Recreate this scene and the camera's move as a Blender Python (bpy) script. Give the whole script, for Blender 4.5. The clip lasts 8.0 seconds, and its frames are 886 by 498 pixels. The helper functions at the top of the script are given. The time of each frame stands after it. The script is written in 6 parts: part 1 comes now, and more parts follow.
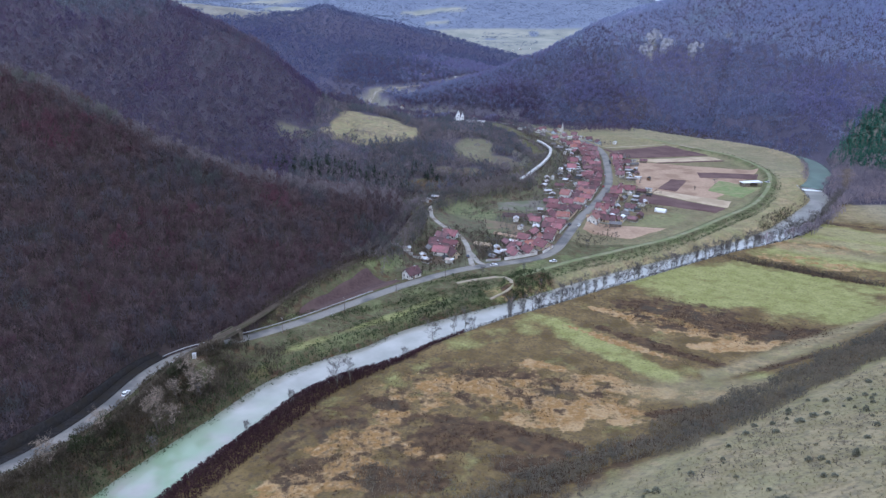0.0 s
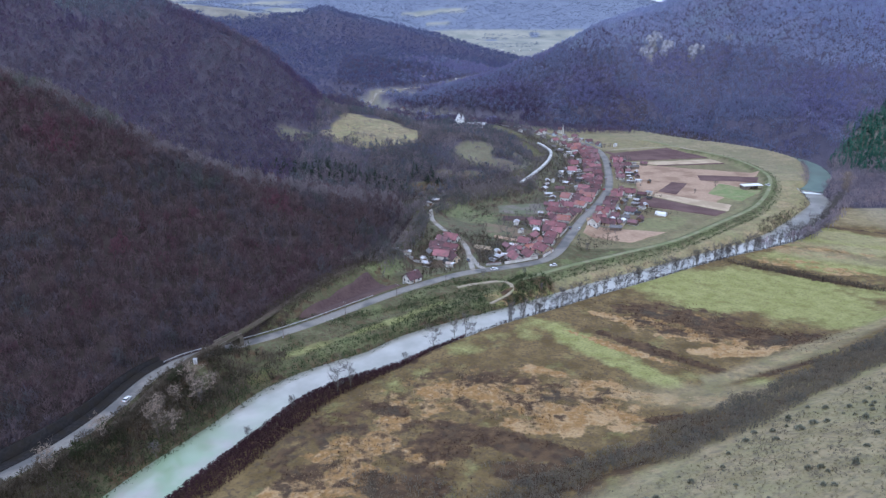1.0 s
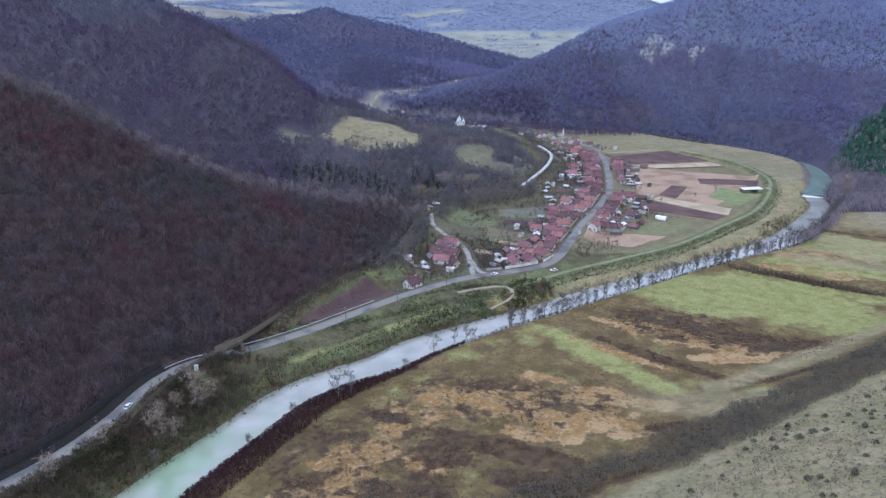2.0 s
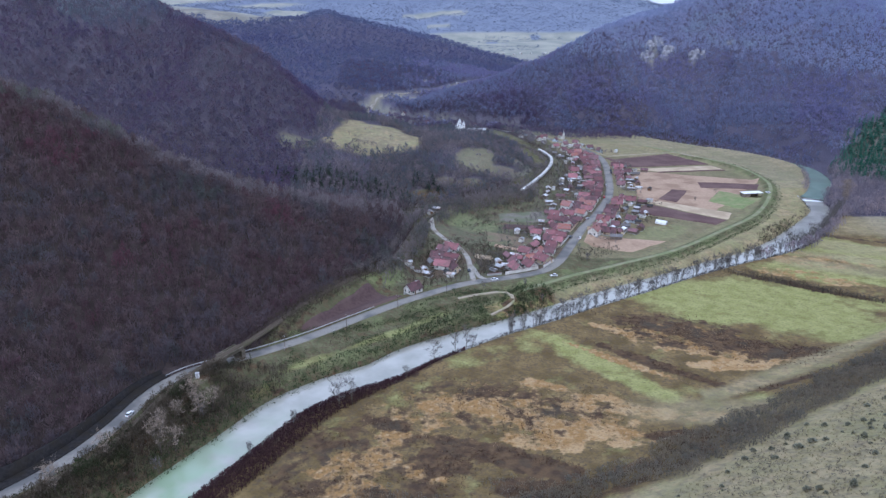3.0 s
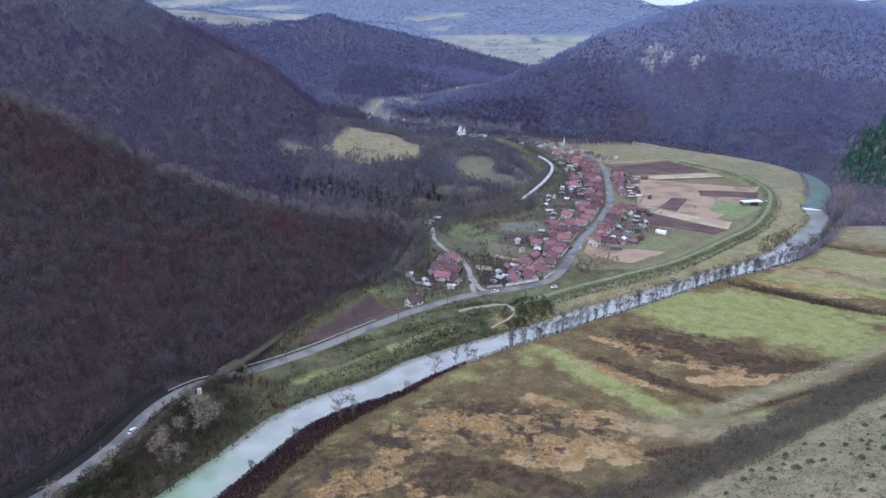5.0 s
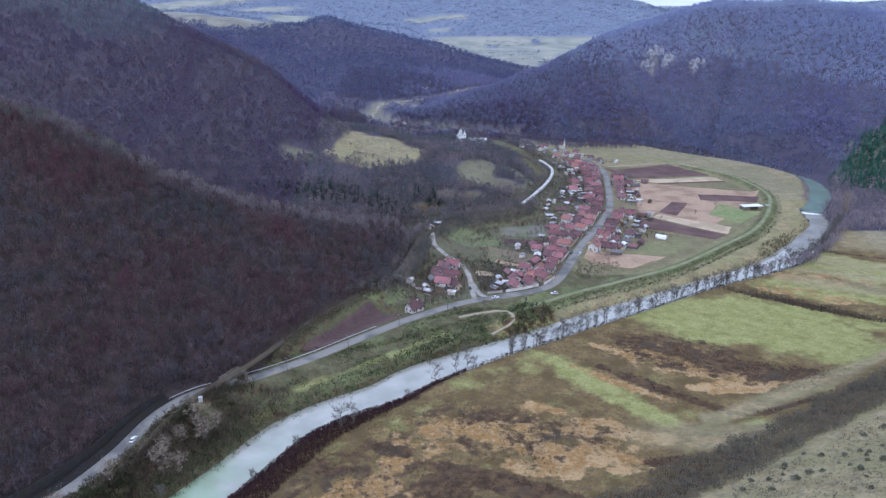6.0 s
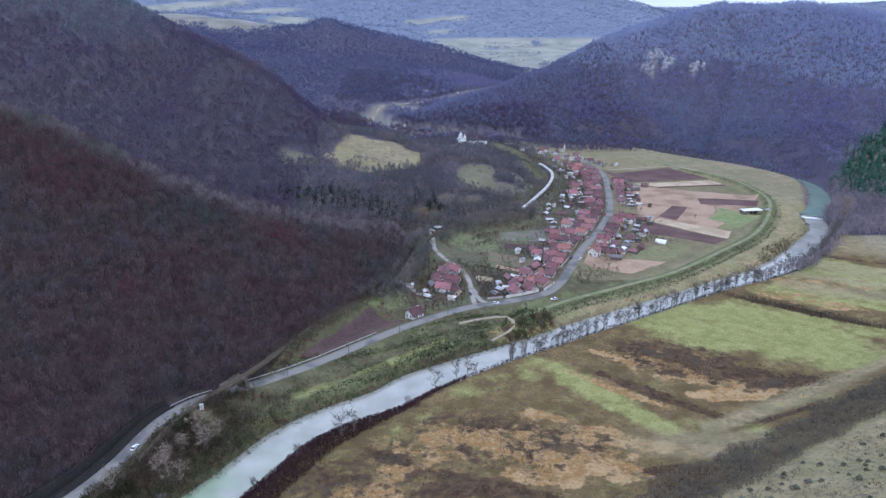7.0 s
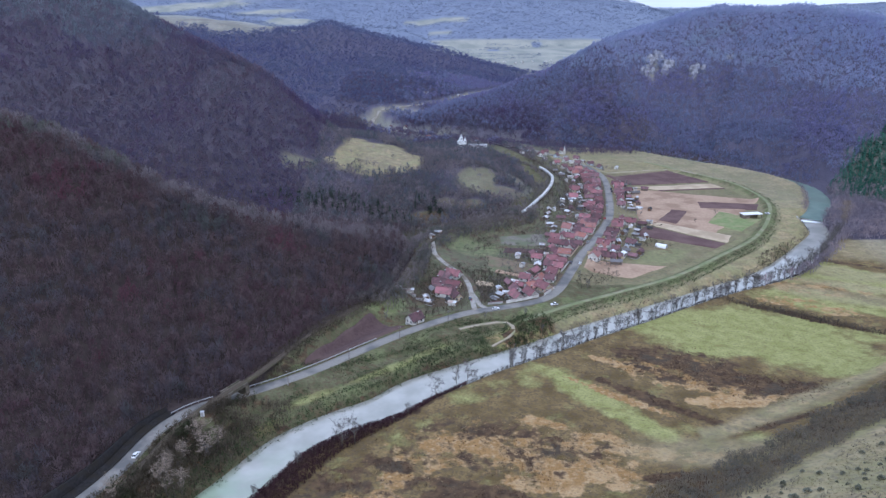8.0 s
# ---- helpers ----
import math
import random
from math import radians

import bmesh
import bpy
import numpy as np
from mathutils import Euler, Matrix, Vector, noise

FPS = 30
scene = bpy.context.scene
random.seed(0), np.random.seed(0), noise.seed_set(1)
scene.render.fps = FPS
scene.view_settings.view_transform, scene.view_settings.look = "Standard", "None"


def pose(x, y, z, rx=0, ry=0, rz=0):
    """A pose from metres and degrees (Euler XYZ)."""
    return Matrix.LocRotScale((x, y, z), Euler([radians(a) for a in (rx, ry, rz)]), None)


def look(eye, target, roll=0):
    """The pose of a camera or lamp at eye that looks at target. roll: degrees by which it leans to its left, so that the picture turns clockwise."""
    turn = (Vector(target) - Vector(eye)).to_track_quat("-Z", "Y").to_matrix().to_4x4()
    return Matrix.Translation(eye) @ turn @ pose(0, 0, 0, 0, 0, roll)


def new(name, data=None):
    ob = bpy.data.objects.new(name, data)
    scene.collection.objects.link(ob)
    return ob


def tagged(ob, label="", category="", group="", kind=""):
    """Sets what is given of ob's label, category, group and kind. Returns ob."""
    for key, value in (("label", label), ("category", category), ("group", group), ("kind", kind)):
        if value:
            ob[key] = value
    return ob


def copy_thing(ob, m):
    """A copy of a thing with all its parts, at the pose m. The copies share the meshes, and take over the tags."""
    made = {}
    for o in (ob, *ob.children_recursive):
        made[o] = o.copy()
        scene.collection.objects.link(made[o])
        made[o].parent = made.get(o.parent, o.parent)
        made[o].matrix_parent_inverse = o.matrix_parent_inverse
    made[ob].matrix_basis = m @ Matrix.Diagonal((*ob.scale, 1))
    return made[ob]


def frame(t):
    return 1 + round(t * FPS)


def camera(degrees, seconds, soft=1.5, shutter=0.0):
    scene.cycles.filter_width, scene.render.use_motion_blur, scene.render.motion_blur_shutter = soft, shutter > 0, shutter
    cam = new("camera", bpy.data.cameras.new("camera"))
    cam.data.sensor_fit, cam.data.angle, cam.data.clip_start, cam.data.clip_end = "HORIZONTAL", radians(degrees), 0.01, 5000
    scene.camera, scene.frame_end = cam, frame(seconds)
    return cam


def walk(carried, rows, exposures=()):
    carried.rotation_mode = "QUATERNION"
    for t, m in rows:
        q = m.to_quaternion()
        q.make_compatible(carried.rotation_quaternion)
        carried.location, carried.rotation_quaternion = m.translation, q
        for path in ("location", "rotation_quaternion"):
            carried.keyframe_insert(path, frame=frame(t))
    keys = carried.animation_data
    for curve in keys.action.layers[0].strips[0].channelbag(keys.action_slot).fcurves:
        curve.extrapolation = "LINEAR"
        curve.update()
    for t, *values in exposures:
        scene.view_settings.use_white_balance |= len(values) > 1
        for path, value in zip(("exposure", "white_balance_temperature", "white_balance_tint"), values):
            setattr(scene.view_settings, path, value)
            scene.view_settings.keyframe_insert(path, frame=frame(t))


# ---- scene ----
cam = camera(64.0, 8.0, soft=1.35)
# seconds, place in metres, yaw, pitch and roll in degrees
EXPOSURE, KELVIN, TINT = 0.37, 5170, 13
PATH = [
    (0.0, -0.11, -0.08, 150.03, -0.016, -19.099, -0.512),
    (0.5, -0.10, 0.08, 151.15, 0.004, -19.098, -0.513),
    (1.0, -0.09, 0.25, 152.41, 0.024, -19.096, -0.515),
    (1.5, -0.08, 0.41, 153.80, 0.042, -19.094, -0.516),
    (3.0, -0.06, 0.90, 158.59, 0.093, -19.089, -0.521),
    (3.5, -0.05, 1.07, 160.33, 0.108, -19.087, -0.522),
    (4.0, -0.04, 1.23, 162.12, 0.123, -19.085, -0.524),
    (4.5, -0.03, 1.39, 163.94, 0.137, -19.084, -0.525),
    (6.0, -0.00, 1.88, 169.41, 0.173, -19.078, -0.530),
    (6.5, 0.01, 2.05, 171.18, 0.184, -19.076, -0.531),
    (7.0, 0.02, 2.21, 172.90, 0.194, -19.075, -0.533),
    (7.5, 0.03, 2.37, 174.55, 0.203, -19.073, -0.534),
    (8.0, 0.04, 2.54, 176.11, 0.211, -19.071, -0.536),
]
walk(cam, [(t, pose(x, y, z, 90, 0, yaw) @ pose(0, 0, 0, pitch, 0, 0) @ pose(0, 0, 0, 0, 0, roll)) for t, x, y, z, yaw, pitch, roll in PATH], [(0.0, EXPOSURE, KELVIN, TINT), (8.0, EXPOSURE, KELVIN, TINT)])

# ---------------------------------------------------------------- sky, sun, exposure
world = bpy.data.worlds.new("overcast_sky")
scene.world = world
world.use_nodes = True
wn, wl = world.node_tree.nodes, world.node_tree.links
sky = wn.new("ShaderNodeTexSky")
sky.sky_type, sky.sun_disc = "NISHITA", False
sky.sun_elevation, sky.sun_rotation = radians(38), radians(150)
sky.air_density, sky.dust_density, sky.ozone_density = 1.0, 4.0, 1.0
# a closed cloud deck: grey-white, lightly patched, mixed over the clear sky
wco = wn.new("ShaderNodeTexCoord")
wno = wn.new("ShaderNodeTexNoise")
wno.inputs["Scale"].default_value, wno.inputs["Detail"].default_value = 3.0, 5.0
wmap = wn.new("ShaderNodeMapping")
wmap.inputs["Scale"].default_value = (1, 1, 2.5)
wl.new(wco.outputs["Generated"], wmap.inputs["Vector"])
wl.new(wmap.outputs["Vector"], wno.inputs["Vector"])
wr = wn.new("ShaderNodeValToRGB")
wr.color_ramp.elements[0].position, wr.color_ramp.elements[0].color = 0.3, (6.0, 6.4, 7.4, 1)
wr.color_ramp.elements[1].position, wr.color_ramp.elements[1].color = 0.72, (9.4, 9.7, 10.5, 1)
wl.new(wno.outputs["Fac"], wr.inputs["Fac"])
wmix = wn.new("ShaderNodeMix")
wmix.data_type = "RGBA"
wmix.inputs["Factor"].default_value = 0.8
wl.new(sky.outputs["Color"], wmix.inputs["A"])
wl.new(wr.outputs["Color"], wmix.inputs["B"])
wl.new(wmix.outputs["Result"], wn["Background"].inputs["Color"])
wn["Background"].inputs["Strength"].default_value = 0.12

sun = new("sun", bpy.data.lights.new("sun", "SUN"))
sun.data.energy, sun.data.angle, sun.data.color = 0.9, radians(25), (1.0, 0.95, 0.88)
sun.matrix_world = look((0, 0, 900), (300, 700, 0))

# ---------------------------------------------------------------- materials


def mat(name, a, b, size=1.0, rough=0.85, spots=None, spot_size=8.0, bump=0.0, spec=0.3, metal=0.0, island=0.0, per_object=0.0):
    """A surface between the colours a and b, grained at `size` metres, with larger spots of a third colour."""
    m = bpy.data.materials.new(name)
    m.use_nodes = True
    n, l = m.node_tree.nodes, m.node_tree.links
    p = n["Principled BSDF"]
    p.inputs["Roughness"].default_value = rough
    p.inputs["Specular IOR Level"].default_value = spec
    p.inputs["Metallic"].default_value = metal
    geo = n.new("ShaderNodeNewGeometry")
    n1 = n.new("ShaderNodeTexNoise")
    n1.inputs["Scale"].default_value, n1.inputs["Detail"].default_value = 1.0 / size, 4.0
    l.new(geo.outputs["Position"], n1.inputs["Vector"])
    r1 = n.new("ShaderNodeValToRGB")
    r1.color_ramp.elements[0].position, r1.color_ramp.elements[0].color = 0.32, (*a, 1)
    r1.color_ramp.elements[1].position, r1.color_ramp.elements[1].color = 0.68, (*b, 1)
    l.new(n1.outputs["Fac"], r1.inputs["Fac"])
    out = r1.outputs["Color"]
    if spots:
        n2 = n.new("ShaderNodeTexNoise")
        n2.inputs["Scale"].default_value, n2.inputs["Detail"].default_value = 1.0 / spot_size, 3.0
        l.new(geo.outputs["Position"], n2.inputs["Vector"])
        r2 = n.new("ShaderNodeValToRGB")
        r2.color_ramp.elements[0].position, r2.color_ramp.elements[1].position = 0.45, 0.62
        l.new(n2.outputs["Fac"], r2.inputs["Fac"])
        mx = n.new("ShaderNodeMix")
        mx.data_type = "RGBA"
        l.new(r2.outputs["Color"], mx.inputs["Factor"])
        l.new(out, mx.inputs["A"])
        mx.inputs["B"].default_value = (*spots, 1)
        out = mx.outputs["Result"]
    if island or per_object:
        src = geo.outputs["Random Per Island"]
        if per_object:
            src = n.new("ShaderNodeObjectInfo").outputs["Random"]
        k = island or per_object
        mr = n.new("ShaderNodeMapRange")
        mr.inputs["To Min"].default_value, mr.inputs["To Max"].default_value = 1 - k, 1 + k
        l.new(src, mr.inputs["Value"])
        hs = n.new("ShaderNodeHueSaturation")
        l.new(mr.outputs["Result"], hs.inputs["Value"])
        l.new(out, hs.inputs["Color"])
        out = hs.outputs["Color"]
    l.new(out, p.inputs["Base Color"])
    if bump:
        bp = n.new("ShaderNodeBump")
        bp.inputs["Strength"].default_value, bp.inputs["Distance"].default_value = 0.6, bump
        l.new(n1.outputs["Fac"], bp.inputs["Height"])
        l.new(bp.outputs["Normal"], p.inputs["Normal"])
    return m


def wood_mat(name, shades, size=38.0, tree=0.12, spray=0.07):
    """Bare twigs: stands of trees drift between the shades, each tree and each spray a little lighter or darker."""
    m = bpy.data.materials.new(name)
    m.use_nodes = True
    n, l = m.node_tree.nodes, m.node_tree.links
    p = n["Principled BSDF"]
    p.inputs["Roughness"].default_value, p.inputs["Specular IOR Level"].default_value = 0.9, 0.1
    at = n.new("ShaderNodeAttribute")
    at.attribute_name = "tree"
    geo = n.new("ShaderNodeNewGeometry")
    t = n.new("ShaderNodeTexNoise")
    t.inputs["Scale"].default_value, t.inputs["Detail"].default_value, t.inputs["Roughness"].default_value = 1 / size, 4.0, 0.6
    l.new(geo.outputs["Position"], t.inputs["Vector"])
    # the stand's own drift, with single trees out of step
    k = n.new("ShaderNodeMath")
    k.operation = "MULTIPLY_ADD"
    l.new(at.outputs["Fac"], k.inputs[0])
    k.inputs[1].default_value = 0.2
    l.new(t.outputs["Fac"], k.inputs[2])
    r = n.new("ShaderNodeValToRGB")
    lo, hi = 0.42, 0.78
    while len(r.color_ramp.elements) < len(shades):
        r.color_ramp.elements.new(0.5)
    for i, c in enumerate(shades):
        r.color_ramp.elements[i].position = lo + (hi - lo) * i / (len(shades) - 1)
        r.color_ramp.elements[i].color = (*c, 1)
    l.new(k.outputs[0], r.inputs["Fac"])
    out = r.outputs["Color"]
    for src, amount in ((at.outputs["Fac"], tree), (geo.outputs["Random Per Island"], spray)):
        mr = n.new("ShaderNodeMapRange")
        mr.inputs["To Min"].default_value, mr.inputs["To Max"].default_value = 1 - amount, 1 + amount
        l.new(src, mr.inputs["Value"])
        hs = n.new("ShaderNodeHueSaturation")
        l.new(mr.outputs["Result"], hs.inputs["Value"])
        l.new(out, hs.inputs["Color"])
        out = hs.outputs["Color"]
    l.new(out, p.inputs["Base Color"])
    # thin sprays let half of the light through
    thin = n.new("ShaderNodeBsdfTranslucent")
    l.new(out, thin.inputs["Color"])
    both = n.new("ShaderNodeMixShader")
    both.inputs["Fac"].default_value = 0.5
    l.new(p.outputs["BSDF"], both.inputs[1])
    l.new(thin.outputs["BSDF"], both.inputs[2])
    l.new(both.outputs["Shader"], n["Material Output"].inputs["Surface"])
    return m


# ---------------------------------------------------------------- the lie of the land


def spaced(pts, step):
    """A smooth line through control rows (x, y, more...), at about `step` metres."""
    p = np.array(pts, float)
    q = np.vstack([2 * p[0] - p[1], p, 2 * p[-1] - p[-2]])
    rows = []
    for i in range(1, len(q) - 2):
        n = max(2, int(np.hypot(*(q[i + 1] - q[i])[:2]) / step))
        for k in range(n):
            t = k / n
            rows.append(0.5 * (2 * q[i] + (q[i + 1] - q[i - 1]) * t + (2 * q[i - 1] - 5 * q[i] + 4 * q[i + 1] - q[i + 2]) * t * t
                               + (3 * q[i] - q[i - 1] - 3 * q[i + 1] + q[i + 2]) * t ** 3))
    return np.array(rows + [p[-1]])


def nearest(x, y, line, reach=1e9):
    """Distance from each (x, y) to a line of rows, the rows' further values there, and the side (left is plus)."""
    d = np.full(x.shape, 1e9)
    v = np.zeros(x.shape + (line.shape[1] - 2,))
    side = np.zeros(x.shape)
    lo, hi = line[:, :2].min(0) - reach, line[:, :2].max(0) + reach
    near = (x > lo[0]) & (x < hi[0]) & (y > lo[1]) & (y < hi[1])
    xs, ys = x[near], y[near]
    dd, vv, ss = d[near], v[near], side[near]
    for a, b in zip(line[:-1], line[1:]):
        e = b[:2] - a[:2]
        t = (((xs - a[0]) * e[0] + (ys - a[1]) * e[1]) / (e @ e + 1e-9)).clip(0, 1)
        ox, oy = xs - a[0] - t * e[0], ys - a[1] - t * e[1]
        w = np.hypot(ox, oy)
        k = w < dd
        dd[k] = w[k]
        vv[k] = a[2:] + t[k, None] * (b[2:] - a[2:])
        ss[k] = np.sign(e[0] * oy[k] - e[1] * ox[k])
    d[near], v[near], side[near] = dd, vv, ss
    return d, v, side


def smooth(a, b, x):
    t = ((x - a) / (b - a)).clip(0, 1)
    return t * t * (3 - 2 * t)


def waves(x, y, size, seed):
    """Soft value noise, about -1 to 1, at `size` metres."""
    rng = np.random.RandomState(seed)
    tab = rng.rand(64, 64) * 2 - 1
    u, v = x / size + 1000, y / size + 1000
    i, j = np.floor(u).astype(int), np.floor(v).astype(int)
    f, g = u - i, v - j
    f, g = f * f * (3 - 2 * f), g * g * (3 - 2 * g)
    at = lambda a, b: tab[a % 64, b % 64]
    return (at(i, j) * (1 - f) + at(i + 1, j) * f) * (1 - g) + (at(i, j + 1) * (1 - f) + at(i + 1, j + 1) * f) * g


def rough(x, y, size, seed):
    return waves(x, y, size, seed) * 0.6 + waves(x, y, size / 2.1, seed + 1) * 0.3 + waves(x, y, size / 4.3, seed + 2) * 0.15


# crests: x, y, height;  then slope and the roundness of the top
NEAR_HILL = ([(-620, 271, 232), (-420, 336, 172), (-300, 376, 138), (-241, 395, 117), (-219, 402, 107), (-191, 411, 89.5), (-166, 420, 73.5), (-136, 429, 58.5), (-103, 440, 47), (-85, 446, 42), (-70, 451, 36), (-51, 457, 31), (-33, 463, 26), (-20, 467, 17)], 0.5, 12)
WEST_HILL = ([(-1100, 1000, 345), (-700, 860, 315), (-330, 760, 180), (-282, 740, 160), (-247, 720, 145), (-212, 700, 131), (-190, 700, 118), (-163, 700, 102), (-144, 700, 88), (-128, 700, 76), (-113, 700, 64), (-98, 700, 54)], 0.58, 15)
SHELF = ([(-125, 690, 52), (-60, 692, 49), (-22, 697, 43), (4, 730, 29), (18, 800, 24)], 0.42, 150)
EAST_HILL = ([(-30, 955, 26), (-18, 960, 32), (12, 980, 42), (48, 1000, 52), (75, 1010, 58), (105, 1020, 66), (132, 1030, 77), (167, 1035, 91), (187, 1040, 103), (228, 1045, 119), (292, 1060, 138), (354, 1070, 159), (402, 1080, 169), (470, 1050, 166), (520, 950, 159), (570, 820, 148), (620, 700, 130), (680, 560, 110), (900, 300, 140)], 0.72, 80)
MID_HILL = ([(-700, 1480, 120), (-480, 1360, 92), (-393, 1340, 95), (-361, 1340, 104), (-308, 1340, 123), (-246, 1340, 139), (-205, 1340, 148), (-165, 1340, 137), (-115, 1340, 122), (-55, 1350, 106), (0, 1370, 92), (49, 1380, 78), (103, 1390, 64), (147, 1400, 52), (220, 1420, 42)], 0.66, 40)
PLATEAU = ([(-1800, 1800, 210), (-800, 1600, 180), (-480, 1500, 155), (-360, 1450, 143)], 0.25, 120)
BACK_HILL = ([(-600, 1950, 165), (-250, 1820, 138), (-116, 1810, 118), (-10, 1790, 84)], 0.5, 50)
FAR_HILL = ([(-1500, 2900, 260), (-400, 2650, 222), (76, 2500, 200), (350, 2500, 198), (600, 2560, 184), (800, 2620, 130)], 0.3, 150)
FAR_RIDGE = ([(400, 3800, 120), (900, 3700, 146), (1500, 3700, 140), (2100, 3500, 166), (3200, 3200, 230)], 0.25, 150)
CRESTS = [(np.array(c, float), s, r) for c, s, r in (NEAR_HILL, WEST_HILL, SHELF, EAST_HILL, MID_HILL, PLATEAU, BACK_HILL, FAR_HILL, FAR_RIDGE)]

NEAR_LINE = spaced(NEAR_HILL[0], 15)

# the river: x, y, half its width, level
RIVER = spaced([(-330, -60, 11, 0), (-190, 60, 11, 0), (-124, 150, 11, 0), (-97, 203, 10.5, 0), (-81, 232, 10, 0), (-67, 258, 10, 0), (-49, 275, 10, 0),
                (-30, 287, 10.5, 0), (-13, 304, 11, 0), (18, 326, 9, 0), (49, 345, 8.5, 0), (76, 363, 8.5, 0), (110, 384, 8.5, 0), (142, 404, 7.5, 0),
                (178, 426, 8, 0), (206, 441, 9, 0), (234, 462, 11, 0), (265, 495, 11, 0), (297, 535, 9, 0), (303, 553, 8, 0), (309, 575, 8, 0)], 6)
UPPER_RIVER = spaced([(307.5, 578, 8, 1.4), (317, 588, 8, 1.45), (333, 611, 9, 1.5), (351, 650, 8.5, 1.6), (357, 692, 6, 1.8), (334, 744, 7, 2.0), (301, 788, 6, 2.3), (263, 830, 6, 2.6),
                      (219, 862, 6, 3), (130, 890, 6, 5), (40, 908, 6, 8), (-36, 930, 8, 13), (-84, 962, 11, 17), (-112, 985, 10, 19), (-150, 990, 8, 20)], 10)
# roads: x, y, height
ROAD = spaced([(-195, 115, 11), (-161, 165, 10), (-143, 192, 9.5), (-132.5, 210, 9.2), (-125.5, 231, 9), (-122.3, 252, 8.5), (-118.5, 265, 8.1), (-111, 276.5, 7.6), (-98, 286, 7.2), (-81, 298, 7), (-63, 313, 7),
               (-43, 333, 7), (-21, 354, 7), (4, 373, 7), (17, 380, 7), (37, 387, 7), (57, 396, 7), (70, 412, 7), (83, 443, 7), (98, 480, 7), (118, 522, 7), (137, 571, 7.2),
               (150, 630, 7.4), (160, 695, 7.7), (158, 740, 8), (140, 790, 8.5), (110, 840, 9), (60, 890, 10)], 4)
LANE = spaced([(17, 380, 7), (16, 397, 7.3), (14.6, 420, 7.8), (10, 437, 8.3), (-0.6, 456, 9.3), (-7.3, 472, 10.3), (-8.6, 485, 11.5), (-10, 498, 13)], 3)
LANE_FORK = spaced([(15.2, 410, 7.55), (18.2, 399, 7.3), (21, 388, 7.1), (26, 383.5, 7)], 3)
RAIL = spaced([(-188, 110, 12.5), (-152, 163, 11.5), (-123.5, 208, 11), (-116, 232, 11.2), (-112.5, 250, 11.8), (-107.5, 264, 12.6), (-100.5, 277, 13), (-90, 296, 13), (-80, 319, 13), (-68, 346, 13), (-52, 372, 13), (-34, 398, 13), (-25, 432, 13.3), (-19, 468, 13.6),
               (-6, 500, 14), (18, 523, 14.4), (42, 538, 14.8), (62, 552, 15), (77.5, 585, 15), (90, 616, 15), (99.5, 647, 15), (103.5, 672, 15), (102, 694, 15), (96, 720, 15), (75, 770, 15), (45, 840, 15), (20, 900, 15)], 4)
# flood bank: x, y, height over the meadow
DIKE = spaced([(44, 368, 2.6), (74, 389, 2.6), (109, 409, 2.6), (151, 435, 2.6), (195, 474, 2.6), (236, 515, 2.6), (270, 570, 2.6), (288, 619, 2.6), (286, 676, 2.4), (263, 720, 2.2), (222, 780, 2)], 6)
LOOP = spaced([(-72, 310, 1.2), (-42, 328, 1.5), (-8, 350, 1.8), (20, 364, 2.0), (34, 366, 2.0), (37, 356, 1.6), (24, 344, 0.8)], 5)


def height(x, y):
    """The ground's height at arrays of places."""
    x, y = np.asarray(x, float), np.asarray(y, float)
    base = 4.2 + 0.012 * (y - 650).clip(0) + 14 * smooth(860, 1060, y) + 32 * smooth(1200, 1850, y) + 0.35 * rough(x, y, 60, 3)
    own = 0.6 * x - 0.8 * y + 136
    own = 4.0 + 0.5 * (np.logaddexp(0, own / 6) * 6)
    own = 130 - np.logaddexp(0, (130 - own) / 12) * 12
    own = 130 - (130 - own).clip(0)
    hills = [base, own]
    for line, slope, r in CRESTS:
        d, v, _ = nearest(x, y, line)
        crest = v[..., 0] - slope * (np.sqrt(d * d + r * r) - r)
        crest += rough(x, y, 90, int(r)) * (2 + 0.05 * crest.clip(0, 120)) * smooth(3, 40, crest - base)
        hills.append(crest)
    k = 5.0
    top = np.max(hills, 0)
    h = top + k * np.log(np.sum([np.exp((a - top) / k) for a in hills], 0)) - k * math.log(2)
    h = np.where(h < base, base, h)
    for line, run, flank in ((DIKE, 2.0, 7.0), (LOOP, 1.5, 6.0)):
        d, v, _ = nearest(x, y, line, 20)
        h = h + v[..., 0] * (1 - smooth(run, flank, d))
    dr, vr, _ = nearest(x, y, ROAD, 40)
    d, v, _ = nearest(x, y, RAIL, 40)
    w = (1 - smooth(3.2, 15, d)) * smooth(5.5, 9, dr)
    h = h * (1 - w) + (v[..., 0] - 0.5) * w
    for line in (LANE, LANE_FORK):
        d, v, _ = nearest(x, y, line, 30)
        w = 1 - smooth(3.0, 9, d)
        h = h * (1 - w) + v[..., 0] * w
    w = 1 - smooth(5.2, 15, dr)
    h = h * (1 - w) + vr[..., 0] * w
    for line in (RIVER, UPPER_RIVER):
        d, v, _ = nearest(x, y, line, 40)
        e = d - v[..., 0]
        bed = v[..., 1] + (e * 0.75).clip(-1.6, 60) + 2.5 * (e - 10).clip(0)
        h = np.minimum(h, np.where(d < 39, bed, 1e9))
    return h


def on_water(x, y, margin=0.0):
    out = np.zeros(np.shape(x), bool)
    for line in (RIVER, UPPER_RIVER):
        d, v, _ = nearest(x, y, line, 40)
        out |= d < v[..., 0] + margin
    return out


def clear_of(x, y, line, reach):
    return nearest(x, y, line, reach + 5)[0] > reach


